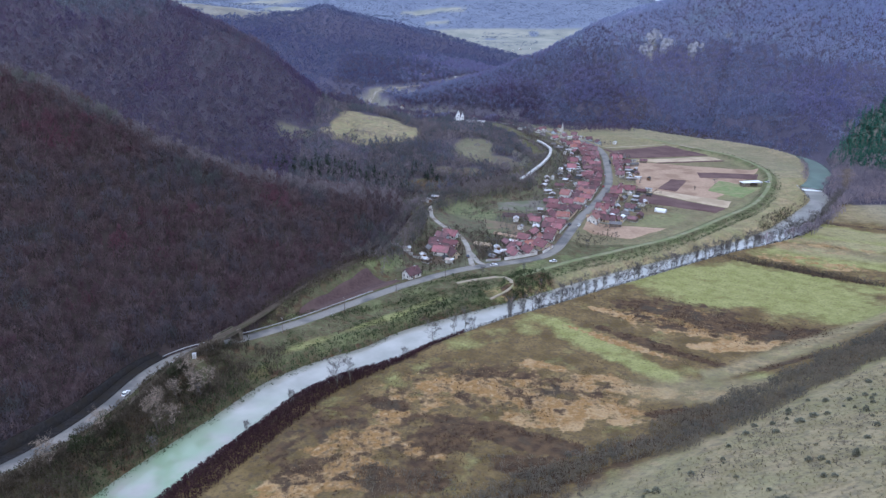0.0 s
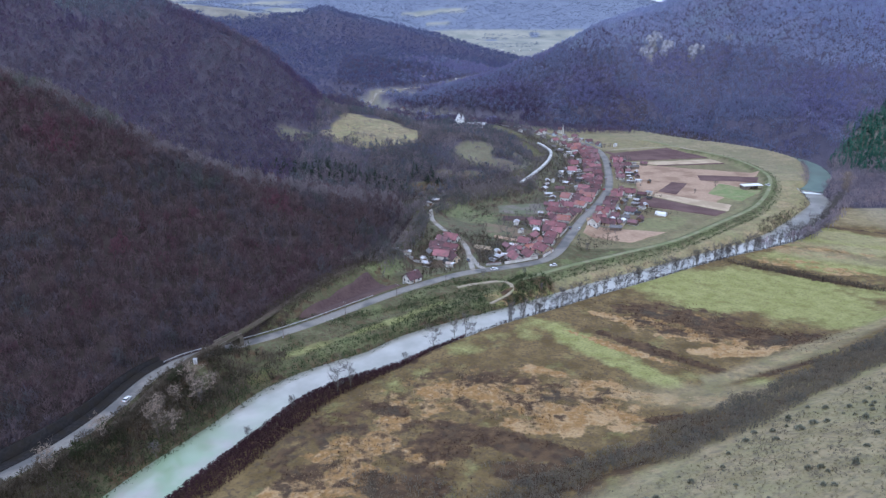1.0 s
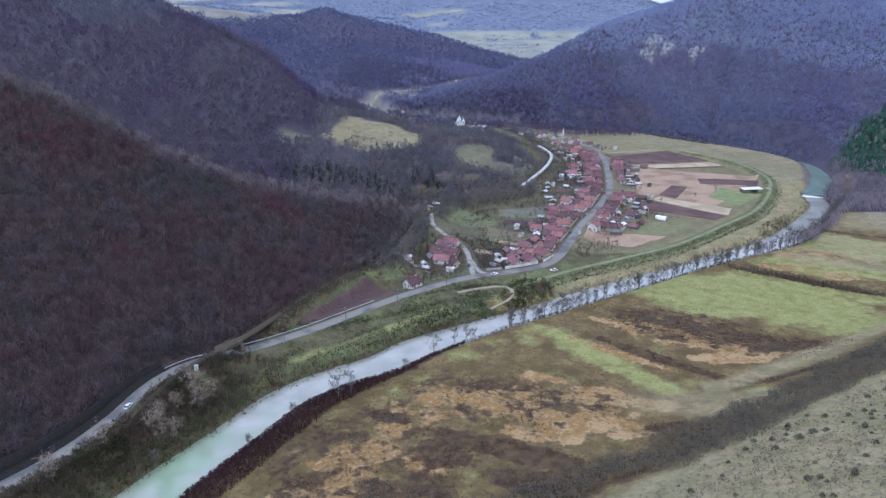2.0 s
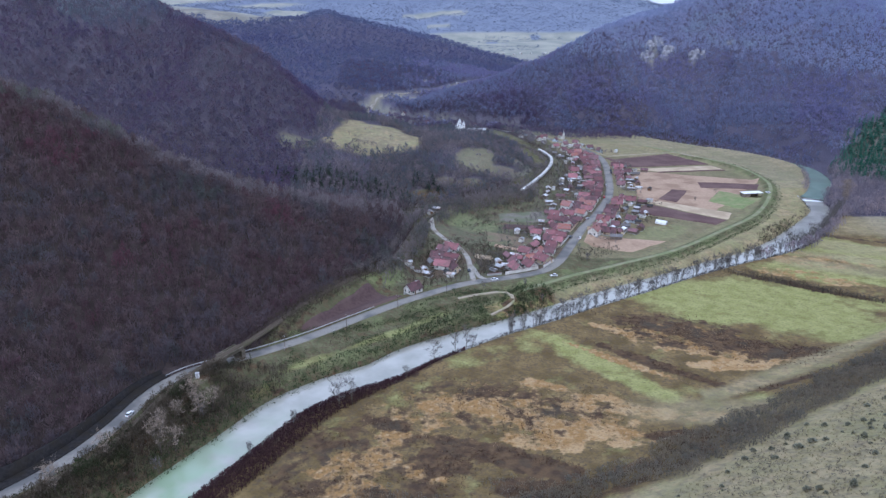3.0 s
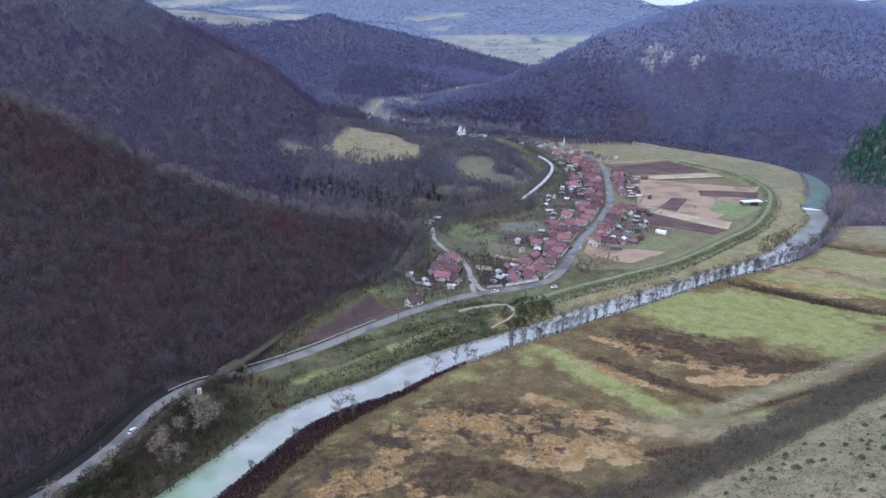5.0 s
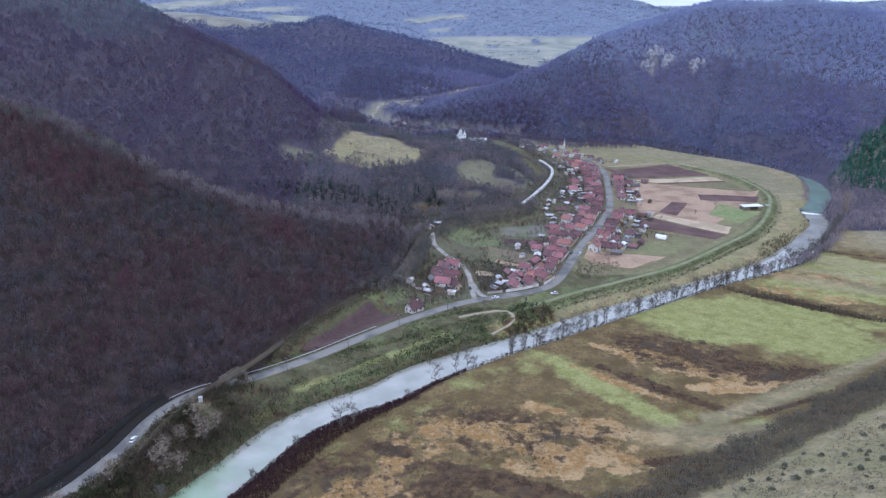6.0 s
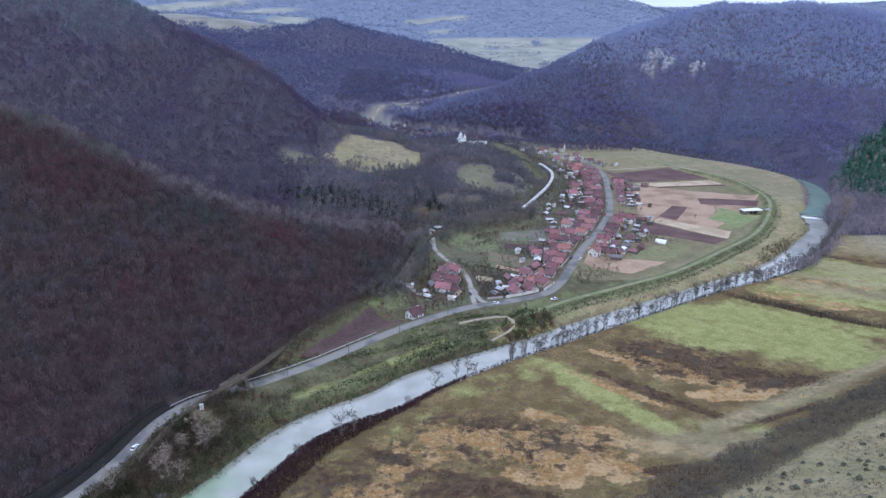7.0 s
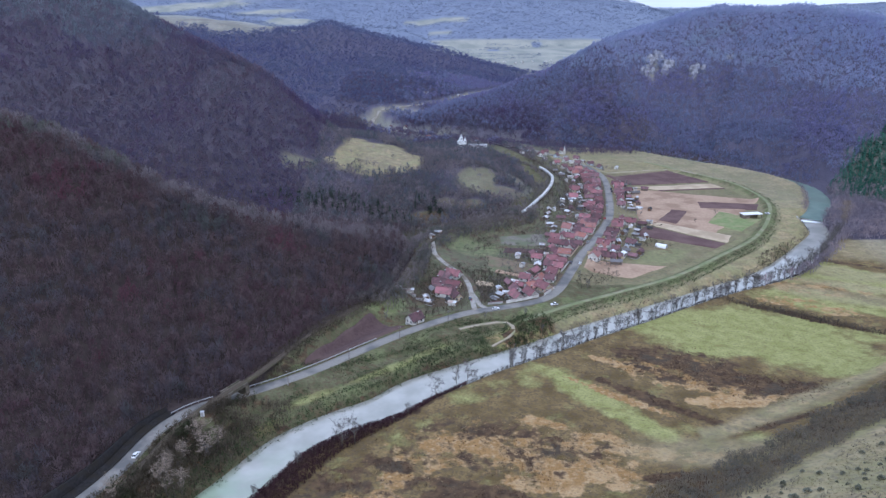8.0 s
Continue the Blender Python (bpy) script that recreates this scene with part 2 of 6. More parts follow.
def mesh_object(name, verts, faces, material, parent=None, smooth_faces=False):
    me = bpy.data.meshes.new(name)
    verts = np.asarray(verts, np.float32)
    faces = np.asarray(faces, np.int32)
    me.vertices.add(len(verts))
    me.vertices.foreach_set("co", verts.ravel())
    k = faces.shape[1]
    me.loops.add(faces.size)
    me.loops.foreach_set("vertex_index", faces.ravel())
    me.polygons.add(len(faces))
    me.polygons.foreach_set("loop_start", np.arange(0, faces.size, k, dtype=np.int32))
    if smooth_faces:
        me.polygons.foreach_set("use_smooth", np.ones(len(faces), bool))
    me.update(calc_edges=True)
    me.materials.append(material)
    ob = new(name, me)
    ob.parent = parent
    return ob


def ribbon(name, line, half, lift, material, thick=0.3, bend=0.0):
    """A strip along a line of rows x, y, z, with its thickness hanging down."""
    p = line[:, :2]
    t = np.gradient(p, axis=0)
    t /= np.linalg.norm(t, axis=1)[:, None]
    nrm = np.stack([-t[:, 1], t[:, 0]], 1)
    half = np.broadcast_to(half, (len(p),))
    offs = [-1, -0.5, 0, 0.5, 1]
    rows = []
    for o in offs:
        q = p + nrm * (o * half)[:, None]
        rows.append(np.column_stack([q, line[:, 2] + lift - bend * o * o]))
    for o in (-1, 1):
        q = p + nrm * (o * half)[:, None]
        rows.append(np.column_stack([q, line[:, 2] + lift - thick - bend]))
    n = len(p)
    v = np.vstack(rows)
    f = []
    for a, b in ((0, 1), (1, 2), (2, 3), (3, 4), (5, 0), (4, 6)):
        i = np.arange(n - 1)
        f.append(np.stack([a * n + i + 1, a * n + i, b * n + i, b * n + i + 1], 1)[:, ::-1])
    return mesh_object(name, v, np.vstack(f), material, None, True)


# ---------------------------------------------------------------- ground
xs = np.unique(np.concatenate([np.arange(-260, 421, 2.5), -260 - np.cumsum(np.linspace(4, 75, 60)), 420 + np.cumsum(np.linspace(4, 75, 60))]))
ys = np.unique(np.concatenate([np.arange(140, 781, 2.5), 140 - np.cumsum(np.linspace(5, 40, 22)), 780 + np.cumsum(np.linspace(3, 40, 180))]))
GX, GY = np.meshgrid(xs, ys)
GZ = height(GX, GY)


def ground_z(x, y):
    """Height of the ground sheet itself, between its corners."""
    x, y = np.asarray(x, float), np.asarray(y, float)
    i = (np.searchsorted(xs, x) - 1).clip(0, len(xs) - 2)
    j = (np.searchsorted(ys, y) - 1).clip(0, len(ys) - 2)
    f = ((x - xs[i]) / (xs[i + 1] - xs[i])).clip(0, 1)
    g = ((y - ys[j]) / (ys[j + 1] - ys[j])).clip(0, 1)
    return (GZ[j, i] * (1 - f) + GZ[j, i + 1] * f) * (1 - g) + (GZ[j + 1, i] * (1 - f) + GZ[j + 1, i + 1] * f) * g


def z_at(x, y):
    return float(ground_z(x, y))


def inside(x, y, cx, cy, rx, ry, deg, soft=0.35):
    """How far places lie in a tilted oval, 1 inside, with a ragged rim."""
    c, s = math.cos(radians(deg)), math.sin(radians(deg))
    u, v = ((x - cx) * c + (y - cy) * s) / rx, (-(x - cx) * s + (y - cy) * c) / ry
    return 1 - smooth(1 - soft, 1 + soft, np.sqrt(u * u + v * v) + 0.35 * rough(x, y, 22, 9))


# the pasture on the terrace
TERRACE = (-61, 655, 43, 50, 6)

# the slope pasture above the railway
SLOPE = (28, 618, 18, 32, -10)

# tracts of the meadow: x, y, two radii, turn, how thick they stand
BRACKEN = [(122, 314, 50, 19, -27, 0.6), (116, 322, 42, 8, -27, 0.82), (150, 300, 30, 9, -18, 0.82), (97, 284, 34, 4, -42, 0.9), (85, 227, 13, 5, -8, 1.0), (-23, 239, 15, 4, -26, 0.85), (20, 218, 36, 7, -24, 0.95), (0, 213, 14, 8, -20, 0.78), (30, 198, 18, 9, -15, 0.85), (-14, 194, 18, 8, -10, 0.8), (30, 260, 16, 4, -20, 0.55), (10, 262, 12, 4, -15, 0.6), (20, 252, 54, 24, 0, 0.45), (-26, 212, 44, 30, 10, 0.5), (140, 261, 17, 2.5, 14, 0.8), (205, 376, 36, 3.5, -36, 0.9), (279, 461, 26, 3, -28, 0.85), (-45, 222, 10, 4, 52, 0.6), (-46, 200, 12, 5, 15, 0.62), (-36, 226, 8, 4, 0, 0.7)]
STRAW = [(16, 250, 20, 7, -22, 0.85), (30, 243, 26, 6, -22, 0.85), (46, 234, 22, 7, -18, 0.8), (36, 226, 22, 6, -14, 0.7), (42, 268, 14, 6, -18, 0.78), (60, 258, 14, 5, -15, 0.7), (-20, 231, 9, 6, -20, 0.9), (-31, 214, 16, 9, 20, 0.72), (-7, 208, 10, 5, -20, 0.8), (-42, 194, 20, 10, 20, 0.74), (-24, 193, 12, 6, 0, 0.72), (0, 252, 14, 6, -20, 0.66), (64, 228, 22, 8, -10, 0.62), (18, 246, 56, 22, 0, 0.52), (80, 289, 30, 2.5, -41, 0.9), (120, 306, 48, 17, -26, 0.58), (112, 318, 26, 3, -30, 0.75), (126, 284, 22, 5, -5, 0.95), (84, 321, 15, 4, -42, 0.8), (90, 244, 26, 6, -15, 0.66), (215, 392, 40, 10, -30, 0.5), (228, 420, 40, 14, -20, 0.5)]
LUSH = [(166, 354, 74, 34, -20, 1), (118, 252, 32, 9, -32, 0.45), (160, 277, 26, 7, 24, 0.4), (196, 320, 24, 20, -20, 0.9), (72, 284, 46, 7, -53, 0.9), (112, 243, 22, 6, -35, 0.4), (26, 300, 36, 9, 30, 0.46), (-18, 256, 22, 7, 50, 0.32), (-35, 384, 14, 6, 42, 0.95), (12, 500, 14, 9, 10, 0.7), (60, 300, 12, 8, -50, 0.7), (225, 398, 44, 16, -28, 0.85), (268, 432, 50, 26, -28, 0.8), (151, 476, 25, 14, 40, 0.85), (234, 557, 26, 14, 58, 1), (20, 496, 16, 16, 30, 0.8)]
TRACK = spaced([(230, 318), (208, 302), (169, 286), (129, 265), (108, 258), (94, 265), (77, 285), (58, 311)], 6)

# bright grass on the river verge
MEADS = [(-62, 290, 15, 4, 38, 0.75), (-80, 266, 9, 3, 45, 0.6), (-30, 316, 22, 3, 38, 0.8), (-8, 336, 14, 3, 40, 0.6)]


def tract(x, y, ovals):
    return np.max([inside(x, y, *o[:5]) * (o[5] if len(o) > 5 else 1) for o in ovals], 0)


def lowland(x, y):
    return 4.2 + 0.012 * (y - 650).clip(0) + 14 * smooth(860, 1060, y) + 32 * smooth(1200, 1850, y)


def left_of_rail(x, y):
    d, _, side = nearest(x, y, RAIL, 400)
    return (side > 0) & (d < 400)


# the road that goes on up the valley
FAR_ROAD = spaced([(-70, 930, 16), (-108, 965, 22), (-96, 1000, 26), (-50, 1040, 34), (0, 1085, 38), (60, 1165, 40), (110, 1240, 42)], 8)


def far_open(x, y):
    return smooth(7, 12, nearest(x, y, FAR_ROAD, 60)[0] + 4 * rough(x, y, 25, 87))


def woodland(x, y):
    """Where the hills are wooded (0 to 1)."""
    h = ground_z(x, y)
    w = smooth(5, 9, h - lowland(x, y)) * clear_of(x, y, RAIL, 17) * clear_of(x, y, ROAD, 17)
    # the beech wood comes down to the line and the road under the near hill
    d, _, side = nearest(x, y, ROAD, 260)
    foot = (side > 0) & (d > 9.6) & (y < 290) & (y > 100)
    foot |= left_of_rail(x, y) & (x < -12) & (y > 270) & (y < 470)
    w = np.where(foot, 1.0, w)
    w = np.where(0.6 * x - 0.8 * y > -165, np.where(y < 520, 0, w), w)
    w = np.where((y > 1450) & (y < 2150) & (h < lowland(x, y) + 16), smooth(0.3, 0.42, rough(x, y, 130, 61)), w)
    w = np.where((x > 300) & (y > 512 + 10 * rough(x, y, 30, 46)) & (y < 760) & (nearest(x, y, UPPER_RIVER, 400)[2] < 0) & (nearest(x, y, RIVER, 400)[2] < 0), 1.0, w)
    up_d, _, up_s = nearest(x, y, UPPER_RIVER, 140)
    w = np.where((up_s < 0) & (up_d < 120) & (y > 690) & (x > 100) & (h < 40), 1.0, w)
    w *= 1 - inside(x, y, *TERRACE, 0.1)           # the terrace meadow
    w *= 1 - inside(x, y, *SLOPE, 0.15) * 0.95     # slope meadow above the train
    w *= 1 - inside(x, y, -40, 388, 34, 16, 45, 0.1) * (nearest(x, y, RAIL, 60)[2] < 0)
    for o in OPEN:
        w *= 1 - inside(x, y, *o, 0.2) * 0.95
    for o in FAR_FIELDS:
        w *= 1 - inside(x, y, *o, 0.12)
    for c in CLIFFS:
        w *= np.hypot(x - c[0], (y - c[1]) * 0.5) > c[2] * 0.3
    w *= 1 - inside(x, y, *PINES)
    w *= far_open(x, y)
    glade = rough(x, y, 120, 41) - 1.3 * inside(x, y, -390, 1465, 250, 135, 0, 0.2) + 0.5 * (y < 1400) + 0.3 * (y > 1700)
    return w * smooth(-0.62, -0.5, glade)


# pasture on the terrace slope, and pale fields in the distance
OPEN = [(-131, 622, 15, 12, 0), (-12, 546, 14, 7, 25), (22, 572, 14, 7, 15), (50, 598, 16, 12, 10), (62, 652, 9, 38, 8), (2, 572, 10, 8, 0), (86, 690, 7, 30, 5)]
FAR_FIELDS = [(-430, 1440, 130, 55, 10), (-560, 1560, 160, 40, 5), (-372, 1850, 70, 45, 20), (-20, 2165, 90, 28, 0), (-14, 2058, 46, 16, -20), (-98, 979, 16, 26, 0), (-50, 1018, 24, 14, 20), (420, 1900, 70, 12, 0), (-700, 2250, 220, 30, 5), (-880, 2430, 260, 45, 8), (-560, 2330, 130, 22, 10), (-420, 2190, 120, 18, 10), (-1050, 2620, 300, 40, 6)]
# bare rock on the east hill: x, y, size;  and the evergreen stand
CLIFFS = [(270, 950, 15), (279, 966, 14), (290, 952, 14), (286, 980, 9), (318, 936, 12), (330, 940, 10), (370, 950, 6)]
PINES = (407, 655, 42, 30, 45)

tint = np.zeros(GX.shape + (4,), np.float32)
tint[..., 0] = np.maximum(woodland(GX, GY), 0.8 * inside(GX, GY, 70, 985, 180, 85, -18, 0.2) * (GY > 880) * (1 - inside(GX, GY, -80, 1000, 48, 30, 20, 0.15)))
SLANT = 0.6 * GX - 0.8 * GY - 0.19 * (GX - 54)
hillside = smooth(-120, -108, SLANT)
straw = np.maximum(tract(GX, GY, STRAW), 0.5 * (1 - smooth(3, 6, nearest(GX, GY, TRACK, 20)[0])) * (GX > 115))
straw = np.maximum(straw, 0.12 * (GY > 560) * (1 - smooth(20, 45, nearest(GX, GY, UPPER_RIVER, 60)[0])))
straw = np.maximum(straw, 0.34 * inside(GX, GY, *TERRACE, 0.1))
straw = np.maximum(straw, 0.4 * ((GY > 1350) & (GY < 2100)))
tint[..., 1] = np.maximum(straw, 0.36 * hillside)
bank_d, _, bank_s = nearest(GX, GY, DIKE, 30)
road_d, _, road_s = nearest(GX, GY, ROAD, 60)
riv_d, riv_v, riv_s = nearest(GX, GY, RIVER, 60)
rank = 0.42 * (road_s < 0) * (riv_s > 0) * (riv_d < 55) * (road_d < 60) * (1 - smooth(-85, -60, GX)) * (GY < 290)
rank = np.maximum(rank, 0.36 * ((nearest(GX, GY, ROAD, 160)[2] > 0) & (nearest(GX, GY, RAIL, 200)[2] < 0) & (GY > 290) & (GY < 760)))
rank = np.maximum(rank, 0.5 * (nearest(GX, GY, ROAD, 160)[0] < 42) * (road_s >= 0) * (GY > 392) * (GY < 760) * (GX > 14))
rank = np.maximum(rank, 0.66 * inside(GX, GY, -2, 412, 26, 20, 40, 0.2))
rank = np.maximum(rank, 0.62 * tract(GX, GY, [(140, 505, 26, 16, -25), (165, 640, 14, 50, 0)]))
rank = np.maximum(rank, 0.45 * (riv_d < riv_v[..., 0] + 3))
tint[..., 2] = np.maximum(np.maximum(tract(GX, GY, BRACKEN), rank), 0.8 * ((nearest(GX, GY, RIVER, 30)[2] < 0) & (nearest(GX, GY, RIVER, 30)[0] < 19) & (GX < 0)))
tint[..., 3] = np.maximum(tract(GX, GY, LUSH), 0.5 * hillside)
tint[..., 3] = np.maximum(tint[..., 3], 0.1 * (riv_s < 0) * (GY < 560) * (1 - hillside))
tint[..., 3] = np.maximum(tint[..., 3], 0.4 * inside(GX, GY, *TERRACE, 0.1))
tint[..., 3] = np.maximum(tint[..., 3], 0.48 * (riv_s > 0) * (road_s < 0) * (riv_d > 12) * (riv_d < 24) * smooth(-95, -70, GX) * (GX < 30))
tint[..., 3] = np.maximum(tint[..., 3], tract(GX, GY, MEADS))
strip = (riv_s > 0) & (bank_s < 0) & (bank_d > 9) & (bank_d < 29) & (riv_d < 55)
tint[..., 3] = np.maximum(tint[..., 3], np.where(strip, 0.55, 0.5 * (bank_d < 12)))
tint[..., 1] = np.maximum(tint[..., 1], 0.42 * strip)
tint[..., 3] = np.maximum(tint[..., 3], 0.3 * (nearest(GX, GY, LOOP, 20)[0] < 9))
tint[..., 3] = np.maximum(tint[..., 3], 0.24 * ((nearest(GX, GY, ROAD, 160)[2] > 0) & (nearest(GX, GY, RAIL, 200)[2] < 0) & (GY > 290) & (GY < 760)))
tint[..., 3] = np.maximum(tint[..., 3], 0.3 * (GY > 1450) * (GY < 2000) * (GX > -150))

# pale worn grass: the near slope, the river strip, the flats below the east hill and the far meadows
chalk = 0.85 * hillside
ALL_RIVER = np.vstack([RIVER[:-1], UPPER_RIVER])
flats = (nearest(GX, GY, DIKE, 400)[2] < 0) & (bank_d > 6) & (nearest(GX, GY, ALL_RIVER, 400)[2] > 0) & (GX > 60) & (GZ < 16)
chalk = np.maximum(chalk, 0.62 * flats)
chalk = np.maximum(chalk, 0.7 * (GX > 120) * (GX < 340) * (GY > 735) * (GY < 850) * (GZ < 16) * (nearest(GX, GY, UPPER_RIVER, 400)[2] > 0))
chalk = np.maximum(chalk, 0.6 * tract(GX, GY, [(240, 405, 40, 10, -24), (280, 436, 40, 12, -24), (262, 418, 44, 7, -24), (325, 484, 60, 24, -10), (108, 242, 34, 12, -16), (165, 282, 44, 7, 24)]))
chalk = np.maximum(chalk, 0.7 * (1 - smooth(3, 6, nearest(GX, GY, TRACK, 20)[0])) * (GX > 105))
chalk = np.maximum(chalk, 0.25 * (1 - far_open(GX, GY)))
chalk = np.maximum(chalk, 0.5 * inside(GX, GY, *TERRACE, 0.1))
chalk = np.maximum(chalk, 0.42 * ((nearest(GX, GY, ROAD, 400)[2] < 0) & (nearest(GX, GY, DIKE, 400)[2] > 0) & (bank_d > 5) & (GX > 80) & (GY > 425) & (GY < 760)))
chalk = np.maximum(chalk, 0.2 * inside(GX, GY, *SLOPE, 0.3))
tint[..., 2] = np.maximum(tint[..., 2], 0.52 * inside(GX, GY, -62, 628, 24, 22, 20, 0.4))
tint[..., 3] = np.maximum(tint[..., 3], 0.26 * inside(GX, GY, *SLOPE, 0.15))
tint[..., 2] = np.maximum(tint[..., 2], 0.6 * tract(GX, GY, OPEN[1:6]))
tint[..., 2] = np.maximum(tint[..., 2], 0.6 * tract(GX, GY, [(41, 364, 7, 13, -25), (38, 352, 9, 6, 20), (52, 366, 13, 7, 10)]))

tint[..., 2] = np.maximum(tint[..., 2], 0.55 * smooth(-136, -131, SLANT) * (1 - smooth(-117, -110, SLANT)) * (GX > 10) * (GY < 330))

m_ground = bpy.data.materials.new("meadow_and_leaf_litter")
m_ground.use_nodes = True
n, l = m_ground.node_tree.nodes, m_ground.node_tree.links
p = n["Principled BSDF"]
p.inputs["Roughness"].default_value, p.inputs["Specular IOR Level"].default_value = 0.95, 0.1
at = n.new("ShaderNodeAttribute")
at.attribute_name = "tract"
sep = n.new("ShaderNodeSeparateColor")
l.new(at.outputs["Color"], sep.inputs["Color"])
geo = n.new("ShaderNodeNewGeometry")


def grain(size, lo, hi, detail=4.0):
    t = n.new("ShaderNodeTexNoise")
    t.inputs["Scale"].default_value, t.inputs["Detail"].default_value = 1 / size, detail
    l.new(geo.outputs["Position"], t.inputs["Vector"])
    r = n.new("ShaderNodeMapRange")
    r.inputs["From Min"].default_value, r.inputs["From Max"].default_value = lo, hi
    l.new(t.outputs["Fac"], r.inputs["Value"])
    return r.outputs["Result"]


def blend(f, a, b):
    x = n.new("ShaderNodeMix")
    x.data_type = "RGBA"
    for key, val in (("Factor", f), ("A", a), ("B", b)):
        if isinstance(val, tuple):
            x.inputs[key].default_value = (*val, 1)
        else:
            l.new(val, x.inputs[key])
    return x.outputs["Result"]


def times(a, b):
    x = n.new("ShaderNodeMath")
    x.operation, x.use_clamp = "MULTIPLY", True
    l.new(a, x.inputs[0])
    if isinstance(b, float):
        x.inputs[1].default_value = b
    else:
        l.new(b, x.inputs[1])
    return x.outputs[0]



def cover(channel, size, edge=0.05, detail=6.0):
    """Ragged patches that close up as the channel nears 1."""
    t = n.new("ShaderNodeTexNoise")
    t.inputs["Scale"].default_value, t.inputs["Detail"].default_value, t.inputs["Roughness"].default_value = 1 / size, detail, 0.6
    l.new(geo.outputs["Position"], t.inputs["Vector"])
    k = n.new("ShaderNodeMath")
    k.operation = "MULTIPLY_ADD"
    l.new(channel, k.inputs[0])
    k.inputs[1].default_value = 0.5
    l.new(t.outputs["Fac"], k.inputs[2])
    r = n.new("ShaderNodeMapRange")
    r.inputs["From Min"].default_value, r.inputs["From Max"].default_value = 0.76 - edge, 0.76 + edge
    l.new(k.outputs[0], r.inputs["Value"])
    return r.outputs["Result"]


at3 = n.new("ShaderNodeAttribute")
at3.attribute_name = "damp"
sward = blend(grain(6, 0.35, 0.65), (0.255, 0.255, 0.085), (0.345, 0.335, 0.132))
sward = blend(grain(1.3, 0.5, 0.8), sward, (0.20, 0.185, 0.08))
sward = blend(at3.outputs["Fac"], sward, blend(grain(4, 0.35, 0.65), (0.125, 0.15, 0.066), (0.195, 0.20, 0.10)))
dry = blend(grain(7, 0.42, 0.58), (0.30, 0.18, 0.072), (0.42, 0.285, 0.142))
dry = blend(grain(2.2, 0.5, 0.76), dry, (0.46, 0.335, 0.19))
dry = blend(at3.outputs["Fac"], dry, blend(grain(3, 0.35, 0.65), (0.23, 0.20, 0.125), (0.32, 0.275, 0.185)))
dead = blend(grain(4, 0.38, 0.62), (0.07, 0.046, 0.031), (0.13, 0.084, 0.047))
dead = blend(grain(11, 0.52, 0.66), dead, (0.078, 0.06, 0.042))
grass = blend(grain(9, 0.35, 0.65), (0.12, 0.085, 0.036), (0.22, 0.158, 0.072))
grass = blend(at3.outputs["Fac"], grass, blend(grain(7, 0.35, 0.65), (0.072, 0.08, 0.04), (0.15, 0.148, 0.085)))
grass = blend(grain(1.6, 0.5, 0.72), grass, (0.115, 0.085, 0.055))
grass = blend(times(grain(3.6, 0.54, 0.64), 0.7), grass, (0.13, 0.095, 0.055))
grass = blend(cover(at.outputs["Alpha"], 12, 0.14), grass, sward)
grass = blend(cover(sep.outputs["Green"], 8), grass, dry)
grass = blend(cover(sep.outputs["Blue"], 7), grass, dead)
grass = blend(times(grain(0.9, 0.48, 0.75), 0.45), grass, (0.06, 0.05, 0.03))
# haze put into the ground colour: grass turns grey, litter blue
at2 = n.new("ShaderNodeAttribute")
at2.attribute_name = "haze_grey"
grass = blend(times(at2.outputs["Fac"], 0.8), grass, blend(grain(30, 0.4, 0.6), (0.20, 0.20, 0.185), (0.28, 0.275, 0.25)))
at4 = n.new("ShaderNodeAttribute")
at4.attribute_name = "worn"
pale = blend(grain(9, 0.36, 0.64), (0.288, 0.242, 0.132), (0.385, 0.318, 0.19))
pale = blend(times(grain(26, 0.48, 0.62), 0.6), pale, (0.25, 0.24, 0.122))
pale = blend(times(grain(2.4, 0.48, 0.66), 0.75), pale, (0.19, 0.168, 0.118))
grass = blend(at4.outputs["Fac"], grass, pale)
litter = blend(grain(5, 0.35, 0.65), (0.058, 0.044, 0.042), (0.085, 0.066, 0.06))
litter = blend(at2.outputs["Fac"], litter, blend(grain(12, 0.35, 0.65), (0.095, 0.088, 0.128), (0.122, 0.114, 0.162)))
# farther off, litter and grass take a second, stronger haze tint
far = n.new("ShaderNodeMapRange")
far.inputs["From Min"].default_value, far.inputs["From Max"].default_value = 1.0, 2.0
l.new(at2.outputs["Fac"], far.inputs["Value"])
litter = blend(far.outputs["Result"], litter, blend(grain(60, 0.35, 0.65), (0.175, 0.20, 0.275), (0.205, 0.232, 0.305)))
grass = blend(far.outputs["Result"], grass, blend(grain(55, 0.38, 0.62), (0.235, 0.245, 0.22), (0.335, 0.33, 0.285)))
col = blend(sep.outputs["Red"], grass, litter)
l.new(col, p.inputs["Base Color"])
bp = n.new("ShaderNodeBump")
bp.inputs["Strength"].default_value, bp.inputs["Distance"].default_value = 0.7, 0.6
l.new(grain(1.8, 0.3, 0.7), bp.inputs["Height"])
l.new(bp.outputs["Normal"], p.inputs["Normal"])

